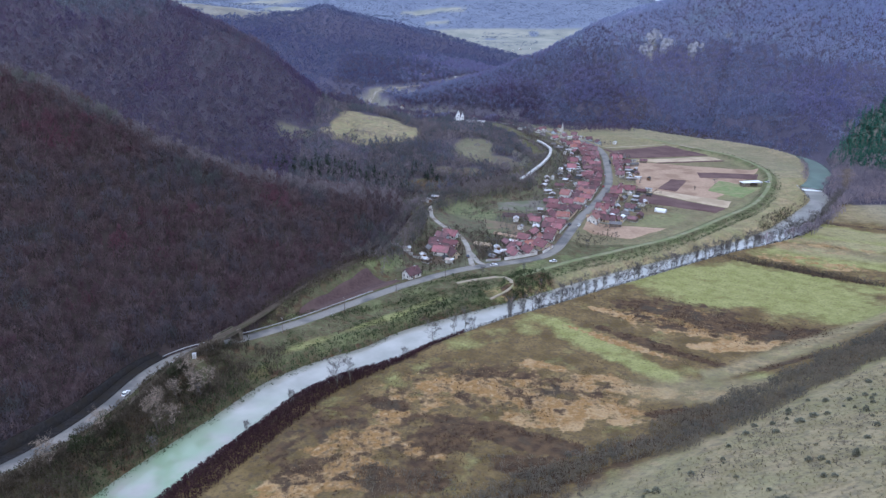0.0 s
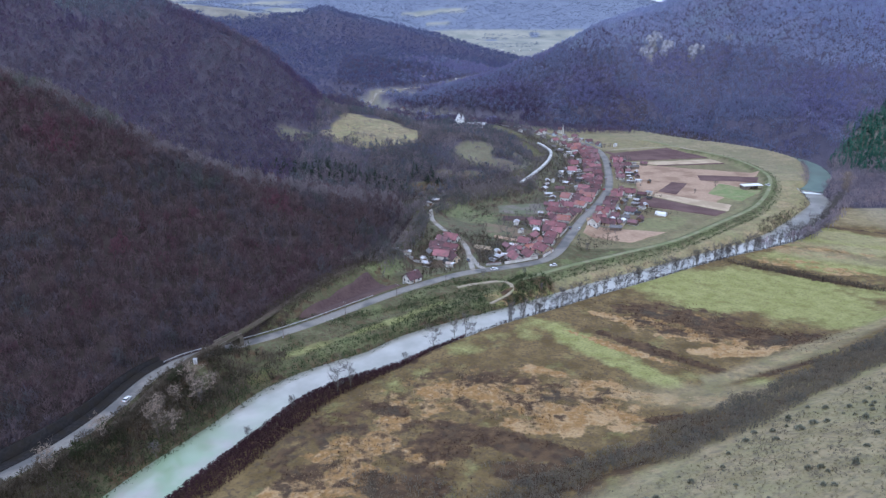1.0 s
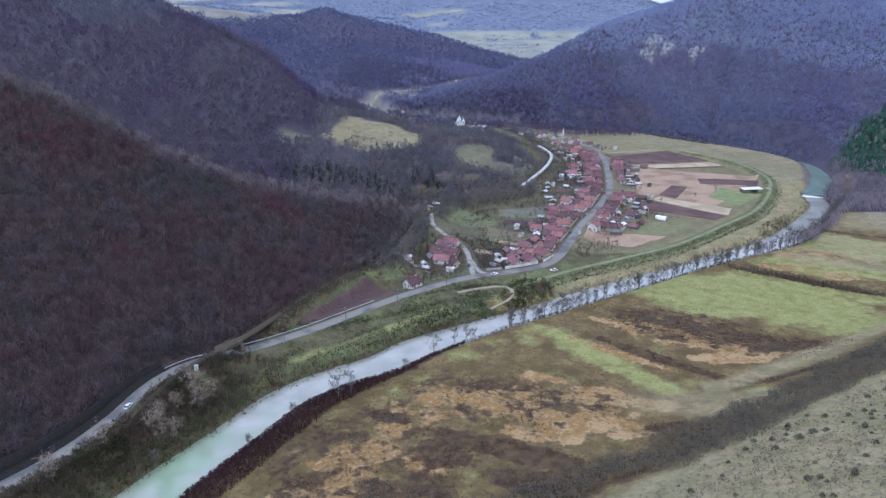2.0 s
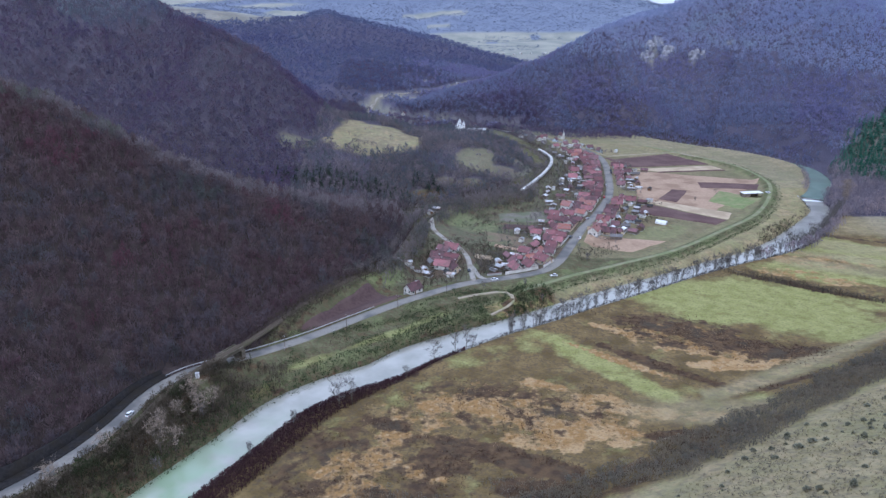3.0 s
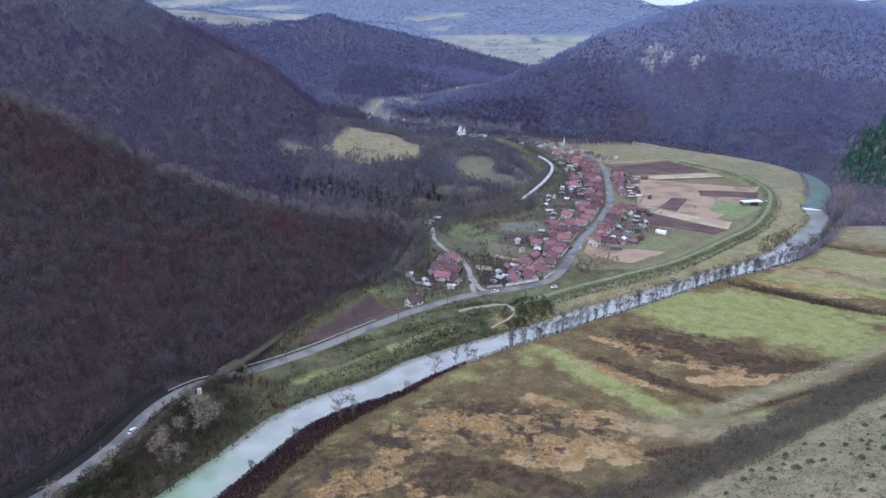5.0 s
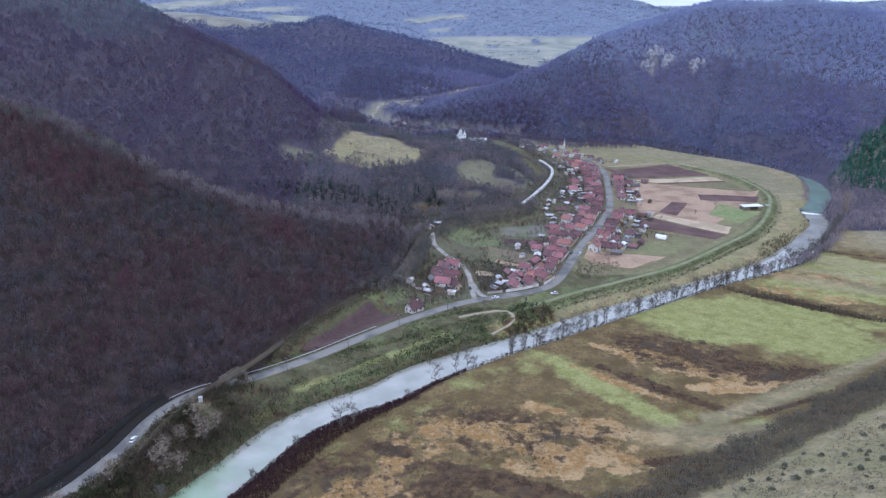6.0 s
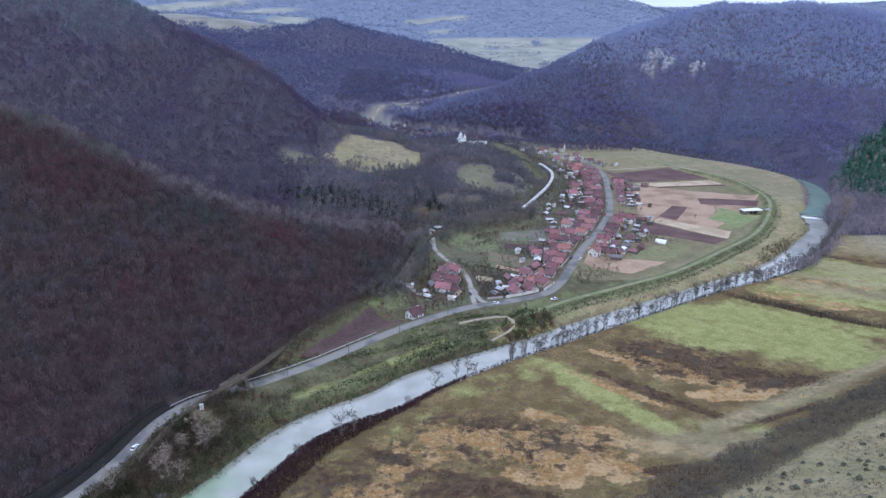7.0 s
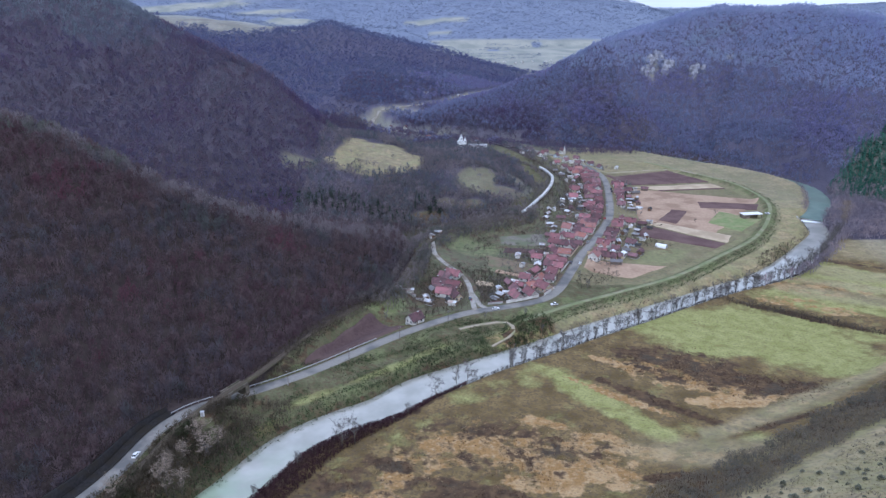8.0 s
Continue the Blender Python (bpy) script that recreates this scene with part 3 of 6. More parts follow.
ny, nx = GX.shape
idx = np.arange(nx * ny).reshape(ny, nx)
faces = np.stack([idx[:-1, :-1], idx[:-1, 1:], idx[1:, 1:], idx[1:, :-1]], -1).reshape(-1, 4)
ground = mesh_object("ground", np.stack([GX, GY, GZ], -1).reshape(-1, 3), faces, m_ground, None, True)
layer = ground.data.attributes.new("tract", "FLOAT_COLOR", "POINT")
layer.data.foreach_set("color", tint.reshape(-1))
layer = ground.data.attributes.new("damp", "FLOAT", "POINT")
layer.data.foreach_set("value", (0.9 * (nearest(GX, GY, RIVER, 900)[2] > 0) * (GX < 330) * np.where(strip, 0.3, 1) * np.maximum(1 - smooth(20, 30, GZ), np.maximum(inside(GX, GY, *SLOPE, 0.15), tract(GX, GY, OPEN))) * (1 - 0.8 * tract(GX, GY, MEADS))).astype(np.float32).ravel())
layer = ground.data.attributes.new("worn", "FLOAT", "POINT")
layer.data.foreach_set("value", chalk.astype(np.float32).ravel())
# haze tint rising with distance, plus greyed tracts nearer by
layer = ground.data.attributes.new("haze_grey", "FLOAT", "POINT")
haze_grey = smooth(760, 1000, GY) + smooth(1450, 1700, GY)
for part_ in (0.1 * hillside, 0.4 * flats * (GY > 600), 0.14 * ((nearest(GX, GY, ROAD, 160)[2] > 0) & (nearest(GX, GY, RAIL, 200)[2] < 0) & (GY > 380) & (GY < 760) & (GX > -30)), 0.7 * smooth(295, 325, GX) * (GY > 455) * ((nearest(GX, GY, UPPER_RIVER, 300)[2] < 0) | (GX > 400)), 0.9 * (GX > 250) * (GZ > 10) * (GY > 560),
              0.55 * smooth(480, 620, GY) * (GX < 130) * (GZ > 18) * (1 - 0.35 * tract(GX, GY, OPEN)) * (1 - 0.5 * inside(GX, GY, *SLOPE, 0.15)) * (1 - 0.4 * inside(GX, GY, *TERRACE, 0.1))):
    haze_grey = np.maximum(haze_grey, part_)
layer.data.foreach_set("value", haze_grey.astype(np.float32).ravel())
tagged(ground, "valley floor and hills of winter grass and leaf litter", "ground", kind="structure")

# ---------------------------------------------------------------- water
m_water_deep = mat("dammed_water", (0.165, 0.225, 0.185), (0.21, 0.275, 0.23), 12, 0.12, (0.17, 0.22, 0.18), 25, spec=0.4)


def river_water():
    """Turbid water under a rippled gloss: sky reflection is also painted into the pale grey base, greener in the near
    reach.
    """
    m = bpy.data.materials.new("river_water")
    m.use_nodes = True
    n, l = m.node_tree.nodes, m.node_tree.links
    p = n["Principled BSDF"]
    p.inputs["Roughness"].default_value, p.inputs["Specular IOR Level"].default_value, p.inputs["IOR"].default_value = 0.06, 1.0, 1.55
    geo = n.new("ShaderNodeNewGeometry")

    def cloud(size, lo, hi, detail=3.0):
        t = n.new("ShaderNodeTexNoise")
        t.inputs["Scale"].default_value, t.inputs["Detail"].default_value = 1 / size, detail
        l.new(geo.outputs["Position"], t.inputs["Vector"])
        r = n.new("ShaderNodeMapRange")
        r.inputs["From Min"].default_value, r.inputs["From Max"].default_value = lo, hi
        l.new(t.outputs["Fac"], r.inputs["Value"])
        return t.outputs["Fac"], r.outputs["Result"]

    def over(f, a, b):
        x = n.new("ShaderNodeMix")
        x.data_type = "RGBA"
        for key, val in (("Factor", f), ("A", a), ("B", b)):
            if isinstance(val, tuple):
                x.inputs[key].default_value = (*val, 1)
            else:
                l.new(val, x.inputs[key])
        return x.outputs["Result"]

    pale_water = over(cloud(14, 0.36, 0.64)[1], (0.30, 0.295, 0.25), (0.40, 0.385, 0.335))
    sep = n.new("ShaderNodeSeparateXYZ")
    l.new(geo.outputs["Position"], sep.inputs["Vector"])
    near_reach = n.new("ShaderNodeMapRange")
    near_reach.inputs["From Min"].default_value, near_reach.inputs["From Max"].default_value = 262.0, 214.0
    l.new(sep.outputs["Y"], near_reach.inputs["Value"])
    green_amount = n.new("ShaderNodeMath")
    green_amount.operation = "MULTIPLY"
    l.new(near_reach.outputs["Result"], green_amount.inputs[0])
    l.new(cloud(17, 0.34, 0.58)[1], green_amount.inputs[1])
    l.new(over(green_amount.outputs[0], pale_water, (0.27, 0.355, 0.225)), p.inputs["Base Color"])
    bp = n.new("ShaderNodeBump")
    bp.inputs["Strength"].default_value, bp.inputs["Distance"].default_value = 0.15, 0.04
    l.new(cloud(1.2, 0.3, 0.7)[0], bp.inputs["Height"])
    l.new(bp.outputs["Normal"], p.inputs["Normal"])
    return m


m_water = river_water()
for line, m_, label in ((RIVER, m_water, "pale grey-green river reflecting the cloudy sky"), (UPPER_RIVER[UPPER_RIVER[:, 0] > 30], m_water_deep, "dammed green upper reach of the river"),
                        (UPPER_RIVER[UPPER_RIVER[:, 0] < 45], m_water, "pale river bend far up the valley")):
    rows = np.column_stack([line[:, :2], line[:, 3]])
    ob = ribbon("water", rows, line[:, 2] + 4.0, 0.0, m_, 0.2)
    tagged(ob, label, "river", kind="structure")

# ---------------------------------------------------------------- roads
m_asphalt = mat("asphalt", (0.20, 0.186, 0.165), (0.262, 0.243, 0.218), 0.8, 0.85, (0.13, 0.125, 0.12), 12)
m_lane = mat("gravel", (0.28, 0.262, 0.235), (0.37, 0.345, 0.31), 0.7, 0.95, (0.22, 0.19, 0.15), 5)
tagged(ribbon("road", ROAD, 3.3, 0.1, m_asphalt, 0.4, 0.06), "worn grey two-lane asphalt road along the valley", "road", kind="structure")
tagged(ribbon("far_road", np.column_stack([FAR_ROAD[:, :2], ground_z(FAR_ROAD[:, 0], FAR_ROAD[:, 1])]), 3.2, 0.4, m_lane, 1.0, 0.05), "pale road running on up the valley", "road", kind="structure")
tagged(ribbon("lane", LANE_FORK, 1.5, 0.045, m_lane, 0.3, 0.05), "short gravel fork of the lane at the junction", "road", kind="structure")
tagged(ribbon("lane", LANE, 1.6, 0.06, m_lane, 0.3, 0.05), "narrow pale gravel lane climbing from the junction", "road", kind="structure")

# ---------------------------------------------------------------- woods


def stems(x, y, tall, spread, blades, width, rng, lean=0.1):
    """Bare trees: domed crowns of short twig sprays on a pale stem. Vertices, triangles and one shade for each tree."""
    n = len(x)
    z = ground_z(x, y) - 0.2
    shade = (0.5 + 0.2 * rng.randn(n) + 0.35 * rough(x, y, 30, 77)).clip(0, 1)
    ang = rng.rand(n, blades) * 2 * math.pi
    up = rng.rand(n, blades) ** 0.7                        # 1 at the top of the dome
    shell = 0.72 + 0.33 * rng.rand(n, blades)
    flat = np.sqrt(1 - up * up) * shell
    lx, ly = lean * rng.randn(n, 1) * tall[:, None], lean * rng.randn(n, 1) * tall[:, None]
    sp, th = spread[:, None], tall[:, None]
    low = 0.38 + 0.12 * rng.rand(n, 1)                      # where the crown begins
    cx, cy = x[:, None] + lx * 0.6, y[:, None] + ly * 0.6
    tip = np.stack([cx + sp * flat * np.cos(ang), cy + sp * flat * np.sin(ang), z[:, None] + th * (low + (1 - low) * up * shell)], -1)
    way = np.stack([np.cos(ang) * (0.15 + 0.5 * flat), np.sin(ang) * (0.15 + 0.5 * flat), 1 + 0 * ang], -1) + 0.3 * rng.randn(n, blades, 3)
    long = (0.075 + 0.10 * rng.rand(n, blades))[..., None] * th[..., None]
    foot = tip - way * long
    turn = rng.rand(n, blades) * math.pi
    w = width * (0.55 + 0.9 * rng.rand(n, blades))
    off = np.stack([np.cos(turn) * w, np.sin(turn) * w, 0.4 * w * rng.randn(n, blades)], -1)
    v = np.stack([tip, foot - off, foot + off], 2).reshape(-1, 3)
    # stem
    a = rng.rand(n) * math.pi
    s = 0.16 + 0.1 * rng.rand(n)
    so = np.stack([np.cos(a) * s, np.sin(a) * s, 0 * a], -1)
    root = np.stack([x, y, z], -1)
    head = np.stack([cx[:, 0], cy[:, 0], z + tall * 0.9], -1)
    v2 = np.stack([root - so, root + so, head], 1).reshape(-1, 3)
    verts = np.vstack([v, v2])
    tris = np.arange(len(verts)).reshape(-1, 3)
    per = np.concatenate([np.repeat(shade, blades * 3), np.repeat(shade, 3)])
    return verts, tris, per


def stand(name, verts, tris, material, per):
    """One mesh of many plants, with each plant's shade."""
    ob = mesh_object(name, verts, tris, material)
    a = ob.data.attributes.new("tree", "FLOAT", "POINT")
    a.data.foreach_set("value", per.astype(np.float32))
    return ob


def scatter(box, spacing, rng, keep):
    """Places about `spacing` metres apart in a box, where keep(x, y) is likely."""
    x0, y0, x1, y1 = box
    gx, gy = np.meshgrid(np.arange(x0, x1, spacing), np.arange(y0, y1, spacing))
    x = gx.ravel() + rng.uniform(-0.5, 0.5, gx.size) * spacing
    y = gy.ravel() + rng.uniform(-0.5, 0.5, gx.size) * spacing
    k = rng.rand(x.size) < keep(x, y)
    return x[k], y[k]


def wood_ok(x, y):
    w = woodland(x, y)
    w = w * clear_of(x, y, ROAD, 9) * clear_of(x, y, RAIL, 6.5) * clear_of(x, y, LANE, 5)
    return np.where(on_water(x, y, 2), 0, w)


def add_wood(name, box, spacing, tall, spread, blades, width, material, label, seed, extra=None):
    rng = np.random.RandomState(seed)
    x, y = scatter(box, spacing, rng, (lambda a, b: wood_ok(a, b) * extra(a, b)) if extra else wood_ok)
    # only the part of the land that lies in front of the flight
    k = (np.abs(x) < 0.75 * y + 60) & (y > 120)
    x, y = x[k], y[k]
    n = len(x)
    v, t, per = stems(x, y, tall * (0.7 + 0.5 * rng.rand(n)), spread * (0.7 + 0.6 * rng.rand(n)), blades, width, rng)
    ob = stand(name, v, t, material, per)
    return tagged(ob, label, "woodland", kind="stuff")


m_wood = wood_mat("bare_beech_twigs", [(0.179, 0.088, 0.110), (0.144, 0.100, 0.108), (0.171, 0.125, 0.125), (0.133, 0.113, 0.131), (0.117, 0.120, 0.116)], 42)
m_wood_shelf = wood_mat("bare_hazel_twigs", [(0.179, 0.173, 0.216), (0.145, 0.158, 0.164), (0.221, 0.186, 0.201), (0.262, 0.228, 0.231)], 24)
# distance haze is put into these twig colours: bluer, and paler farther off
m_wood_west = wood_mat("hazed_west_twigs", [(0.122, 0.098, 0.177), (0.158, 0.114, 0.166), (0.131, 0.122, 0.185), (0.172, 0.130, 0.166), (0.148, 0.147, 0.179)], 55)
m_wood_west_top = wood_mat("hazed_west_top_twigs", [(0.154, 0.150, 0.232), (0.181, 0.194, 0.239), (0.201, 0.225, 0.253), (0.234, 0.239, 0.275)], 40)
m_wood_east = wood_mat("hazed_east_twigs", [(0.215, 0.215, 0.370), (0.253, 0.233, 0.376), (0.227, 0.253, 0.363), (0.266, 0.266, 0.396)], 80, 0.1, 0.06)
m_wood_east_top = wood_mat("hazed_east_top_twigs", [(0.299, 0.314, 0.494), (0.314, 0.358, 0.494), (0.358, 0.372, 0.523), (0.343, 0.397, 0.494)], 80, 0.1, 0.06)
m_wood_mid = wood_mat("hazed_mid_twigs", [(0.113, 0.121, 0.222), (0.142, 0.142, 0.250), (0.132, 0.149, 0.237), (0.156, 0.158, 0.260)], 90, 0.1, 0.08)
m_wood_dist = wood_mat("hazed_far_twigs", [(0.172, 0.198, 0.271), (0.202, 0.228, 0.297), (0.215, 0.237, 0.301), (0.194, 0.215, 0.288)], 220, 0.06, 0.04)

add_wood("near_wood", (-420, 170, 20, 520), 4.0, 11.0, 3.2, 72, 0.26, m_wood, "bare reddish-brown winter beech wood on a steep slope", 1, lambda x, y: smooth(4, 12, nearest(x, y, NEAR_LINE, 40)[0] + 5 * rough(x, y, 34, 97)))
add_wood("shelf_wood", (-118, 520, 130, 840), 4.2, 8.5, 2.7, 40, 0.28, m_wood_shelf, "mixed brown bare trees on the terrace slope", 6, lambda x, y: 0.8)
def east_side(x, y):
    """0 on the farther hill, 1 on the broad one, with a loose border between."""
    return smooth(-90, 30, x + 40 * rough(x, y, 60, 91) + 0.25 * (1100 - y))


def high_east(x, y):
    """The upper part of the broad hill, where the twigs get a paler haze tint."""
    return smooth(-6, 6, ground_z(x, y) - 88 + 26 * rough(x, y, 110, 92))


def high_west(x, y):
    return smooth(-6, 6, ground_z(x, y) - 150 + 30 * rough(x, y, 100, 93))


add_wood("east_wood", (-160, 500, 900, 1250), 5.0, 10.0, 3.9, 33, 0.5, m_wood_east_top, "bare winter wood on the top of a broad hill, paled and blued for haze", 7, lambda x, y: ((y > 850) | (x > 250)) * east_side(x, y) * high_east(x, y))
add_wood("west_wood", (-620, 520, 130, 960), 4.6, 10.0, 3.4, 40, 0.36, m_wood_west_top, "bare grey winter wood on a hilltop, tinted bluer for haze", 8, lambda x, y: high_west(x, y) * ((x < -118) | (y > 840)))
add_wood("west_wood", (-620, 520, 130, 960), 4.6, 10.0, 3.4, 40, 0.36, m_wood_west, "bare violet-brown winter wood on a hillside, tinted bluer for haze", 2, lambda x, y: ((x < -118) | (y > 840)) * (1 - high_west(x, y)))
add_wood("east_wood", (-160, 500, 900, 1250), 5.0, 10.0, 3.9, 33, 0.5, m_wood_east, "bare purple-grey winter wood on a broad hill, tinted bluer for haze", 3, lambda x, y: ((y > 850) | (x > 250)) * east_side(x, y) * ((y > 770) | (ground_z(x, y) > 12)) * (1 - high_east(x, y)))
add_wood("mid_wood", (-900, 960, 500, 1560), 6.4, 10.5, 4.6, 16, 0.85, m_wood_mid, "bare winter wood on a farther hill, tinted blue for haze", 4, lambda x, y: 1 - east_side(x, y) * (y < 1250))
add_wood("far_wood", (-2000, 1560, 2400, 4300), 15, 8, 11, 9, 2.8, m_wood_dist, "distant wooded ridges, tinted blue for haze", 5)


def plants(name, box, spacing, keep, tall, spread, blades, width, material, label, seed, category="scrub", rail_gap=2.6):
    """Twiggy growth wherever keep() allows it, away from tarmac, line and water."""
    rng = np.random.RandomState(seed)
    x, y = scatter(box, spacing, rng, keep)
    k = clear_of(x, y, ROAD, 5.0) & clear_of(x, y, RAIL, rail_gap) & clear_of(x, y, LANE, 3.2) & clear_of(x, y, LOOP[LOOP[:, 0] > 6], 2.0) & (np.hypot(x + 102.8, y - 261) > 4.5) & ~on_water(x, y, -3.0)
    x, y = x[k], y[k]
    n = len(x)
    v, t, per = stems(x, y, tall * (0.5 + 0.9 * rng.rand(n)), spread * (0.6 + 0.8 * rng.rand(n)), blades, width, rng)
    ob = stand(name, v, t, material, per)
    return tagged(ob, label, category, kind="stuff")


def river_side(x, y, side, lo, hi):
    d, v, s = nearest(x, y, RIVER, 60)
    e = d - v[..., 0]
    return (s * side > 0) & (e > lo) & (e < hi)


m_scrub_red = wood_mat("red_brown_scrub", [(0.057, 0.028, 0.036), (0.078, 0.039, 0.045), (0.094, 0.053, 0.056)], 12, 0.2)
m_scrub = wood_mat("grey_brown_scrub", [(0.085, 0.068, 0.052), (0.12, 0.10, 0.078), (0.165, 0.14, 0.108)], 10, 0.25)
m_thicket = wood_mat("dark_thicket_twigs", [(0.067, 0.081, 0.039), (0.087, 0.073, 0.053), (0.140, 0.115, 0.084), (0.161, 0.133, 0.105)], 16, 0.2)
m_scrub_green = wood_mat("ivy_green_scrub", [(0.045, 0.062, 0.03), (0.068, 0.092, 0.042), (0.092, 0.112, 0.055)], 9, 0.25)
m_slope = wood_mat("grey_slope_twigs", [(0.144, 0.159, 0.136), (0.180, 0.165, 0.165), (0.230, 0.194, 0.180), (0.251, 0.222, 0.215)], 20, 0.2)
m_brush = wood_mat("grey_brushwood", [(0.171, 0.163, 0.137), (0.206, 0.185, 0.148), (0.232, 0.202, 0.152), (0.250, 0.211, 0.148)], 14, 0.14)
m_reed = wood_mat("dry_straw_tufts", [(0.31, 0.205, 0.115), (0.38, 0.27, 0.155), (0.45, 0.345, 0.225)], 6, 0.15)
m_fern = wood_mat("dead_bracken", [(0.066, 0.039, 0.028), (0.092, 0.053, 0.035), (0.118, 0.078, 0.048)], 6, 0.2)
m_crest_pale = wood_mat("pale_crest_twigs", [(0.177, 0.179, 0.153), (0.225, 0.194, 0.200), (0.252, 0.215, 0.223), (0.268, 0.236, 0.235)], 30, 0.12)
# the shadow along the river banks is put into this dark twig colour
m_bank = wood_mat("shaded_bank_twigs", [(0.06, 0.054, 0.052), (0.085, 0.072, 0.066), (0.105, 0.09, 0.08)], 12, 0.2)
m_bend = wood_mat("poplar_twigs", [(0.229, 0.206, 0.241), (0.298, 0.259, 0.288), (0.397, 0.317, 0.317)], 14, 0.2)
m_tuft = wood_mat("grey_grass_tufts", [(0.25, 0.222, 0.115), (0.31, 0.268, 0.155), (0.37, 0.312, 0.20)], 9, 0.15)

plants("bank_scrub", (-120, 150, 10, 310), 0.95, lambda x, y: river_side(x, y, -1, 0.0, 3.5 + 12 * (1 - smooth(-50, 6, x)) + 1.2 * rough(x, y, 10, 14)), 2.2, 1.1, 15, 0.23, m_scrub_red, "dense red-brown willow scrub along the river bank", 11)
plants("bank_scrub", (-8, 280, 330, 560), 1.7, lambda x, y: river_side(x, y, -1, -0.4, 5 + 2 * rough(x, y, 18, 4)) * 0.85, 2.0, 1.0, 12, 0.2, m_bank, "scrub under the river trees, darkened to stand for its shadow", 12)
plants("bank_scrub", (-130, 150, 60, 360), 1.9, lambda x, y: river_side(x, y, 1, -2.6 + 2.6 * rough(x, y, 9, 18), 6.5 + 5 * rough(x, y, 16, 8)), 2.4, 1.9, 18, 0.24, m_scrub_green, "mixed dark green and brown scrub on the far bank", 13)
plants("bank_scrub", (20, 320, 330, 600), 2.2, lambda x, y: river_side(x, y, 1, -0.5, 1.2 + 6 * rough(x, y, 26, 8)), 1.9, 1.1, 10, 0.18, m_bank, "brown scrub on the far river bank, darkened to stand for its shadow", 14)


def verge(x, y):
    """The rough strip between the road and the river."""
    side = nearest(x, y, ROAD, 80)[2]
    return (side < 0) & river_side(x, y, 1, 1, 60)


plants("verge_thicket", (-170, 120, -70, 285), 1.5, lambda x, y: verge(x, y) * smooth(-0.75, -0.1, rough(x, y, 20, 15)), 4.2, 1.8, 28, 0.15, m_thicket, "brown thicket between road and river", 15)
plants("verge_thicket", (-150, 140, 40, 370), 1.7, lambda x, y: verge(x, y) * smooth(-0.08, 0.1, rough(x, y, 17, 25)) * 0.9, 1.6, 1.7, 16, 0.24, m_scrub_green, "dark green bramble patches on the verge", 16)
plants("verge_thicket", (-100, 262, 40, 375), 2.0, lambda x, y: verge(x, y) * smooth(0.15, 0.4, rough(x, y, 13, 35)) * 0.9, 1.3, 1.0, 10, 0.15, m_scrub, "low brown weeds on the verge", 17)


def dike_flank(x, y):
    d, v, s = nearest(x, y, DIKE, 30)
    return ((s < 0) & (((d > 3) & (d < 5.2)) | ((d > 6.6) & (d < 9.2)))) * smooth(-0.8, -0.3, rough(x, y, 12, 19))


plants("dike_scrub", (30, 350, 300, 700), 1.1, lambda x, y: dike_flank(x, y) * smooth(-0.9, -0.1, rough(x, y, 22, 47)) * (1 - 0.8 * smooth(470, 540, y)), 1.2, 1.0, 12, 0.2, m_scrub_green, "dark green bramble on the flank of the flood bank", 18)

plants("dike_scrub", (-80, 300, 45, 375), 1.2, lambda x, y: ((nearest(x, y, LOOP, 20)[0] > 3.6) & (nearest(x, y, LOOP, 20)[0] < 6.2)) * smooth(-0.5, 0.0, rough(x, y, 14, 29)), 1.3, 1.5, 15, 0.22, m_scrub_green, "dark green bramble along the low bank", 19)


def foot_brush(x, y):
    s = 0.6 * x - 0.8 * y - 0.19 * (x - 54)
    edge = 7 * rough(x, y, 11, 21)
    return ((s > -133 + edge) & (s < -122 + 12 * smooth(50, 85, x) + 0.8 * edge) & (x > 5)).astype(float)


plants("hill_foot_brush", (0, 120, 300, 330), 1.75, foot_brush, 3.2, 1.7, 24, 0.24, m_brush, "thick grey-brown brushwood at the foot of the slope", 22)
plants("hill_foot_brush", (-60, 140, 60, 215), 1.9, lambda x, y: tract(x, y, [(-10, 190, 20, 8, -18), (30, 196, 18, 7, -18), (14, 182, 30, 9, -8)]) * 0.8, 1.9, 1.3, 18, 0.17, m_brush, "grey-brown brushwood on the near meadow edge", 23)
plants("bracken", (-70, 180, 240, 400), 1.15, lambda x, y: tract(x, y, BRACKEN) * smooth(-0.2, 0.05, rough(x, y, 9, 31)) * 0.9, 0.9, 0.75, 8, 0.15, m_fern, "dead red-brown bracken in the meadow", 24, "bracken")
plants("dry_grass", (-70, 180, 260, 430), 1.1, lambda x, y: tract(x, y, STRAW) * smooth(0.0, 0.25, rough(x, y, 8, 33)), 0.6, 0.6, 6, 0.13, m_reed, "tussocks of straw-coloured dry grass", 25, "dry grass")
plants("hill_grass", (40, 110, 260, 270), 1.5, lambda x, y: (0.6 * x - 0.8 * y - 0.19 * (x - 54) > -106) * 0.85, 0.75, 0.6, 9, 0.15, m_tuft, "pale grey-green grass tussocks on the slope", 26, "grass")
plants("hill_grass", (40, 110, 260, 270), 2.0, lambda x, y: (0.6 * x - 0.8 * y - 0.19 * (x - 54) > -107) * smooth(-0.05, 0.3, rough(x, y, 12, 36)) * 0.7, 1.2, 1.0, 12, 0.26, m_brush, "small grey-brown shrubs on the grassy slope", 27)
plants("hedge", (165, 330, 320, 410), 1.3, lambda x, y: inside(x, y, 207, 374, 48, 4.0, -36, 0.3), 2.6, 1.2, 14, 0.15, m_scrub, "low dark brushwood hedge between meadows", 28)


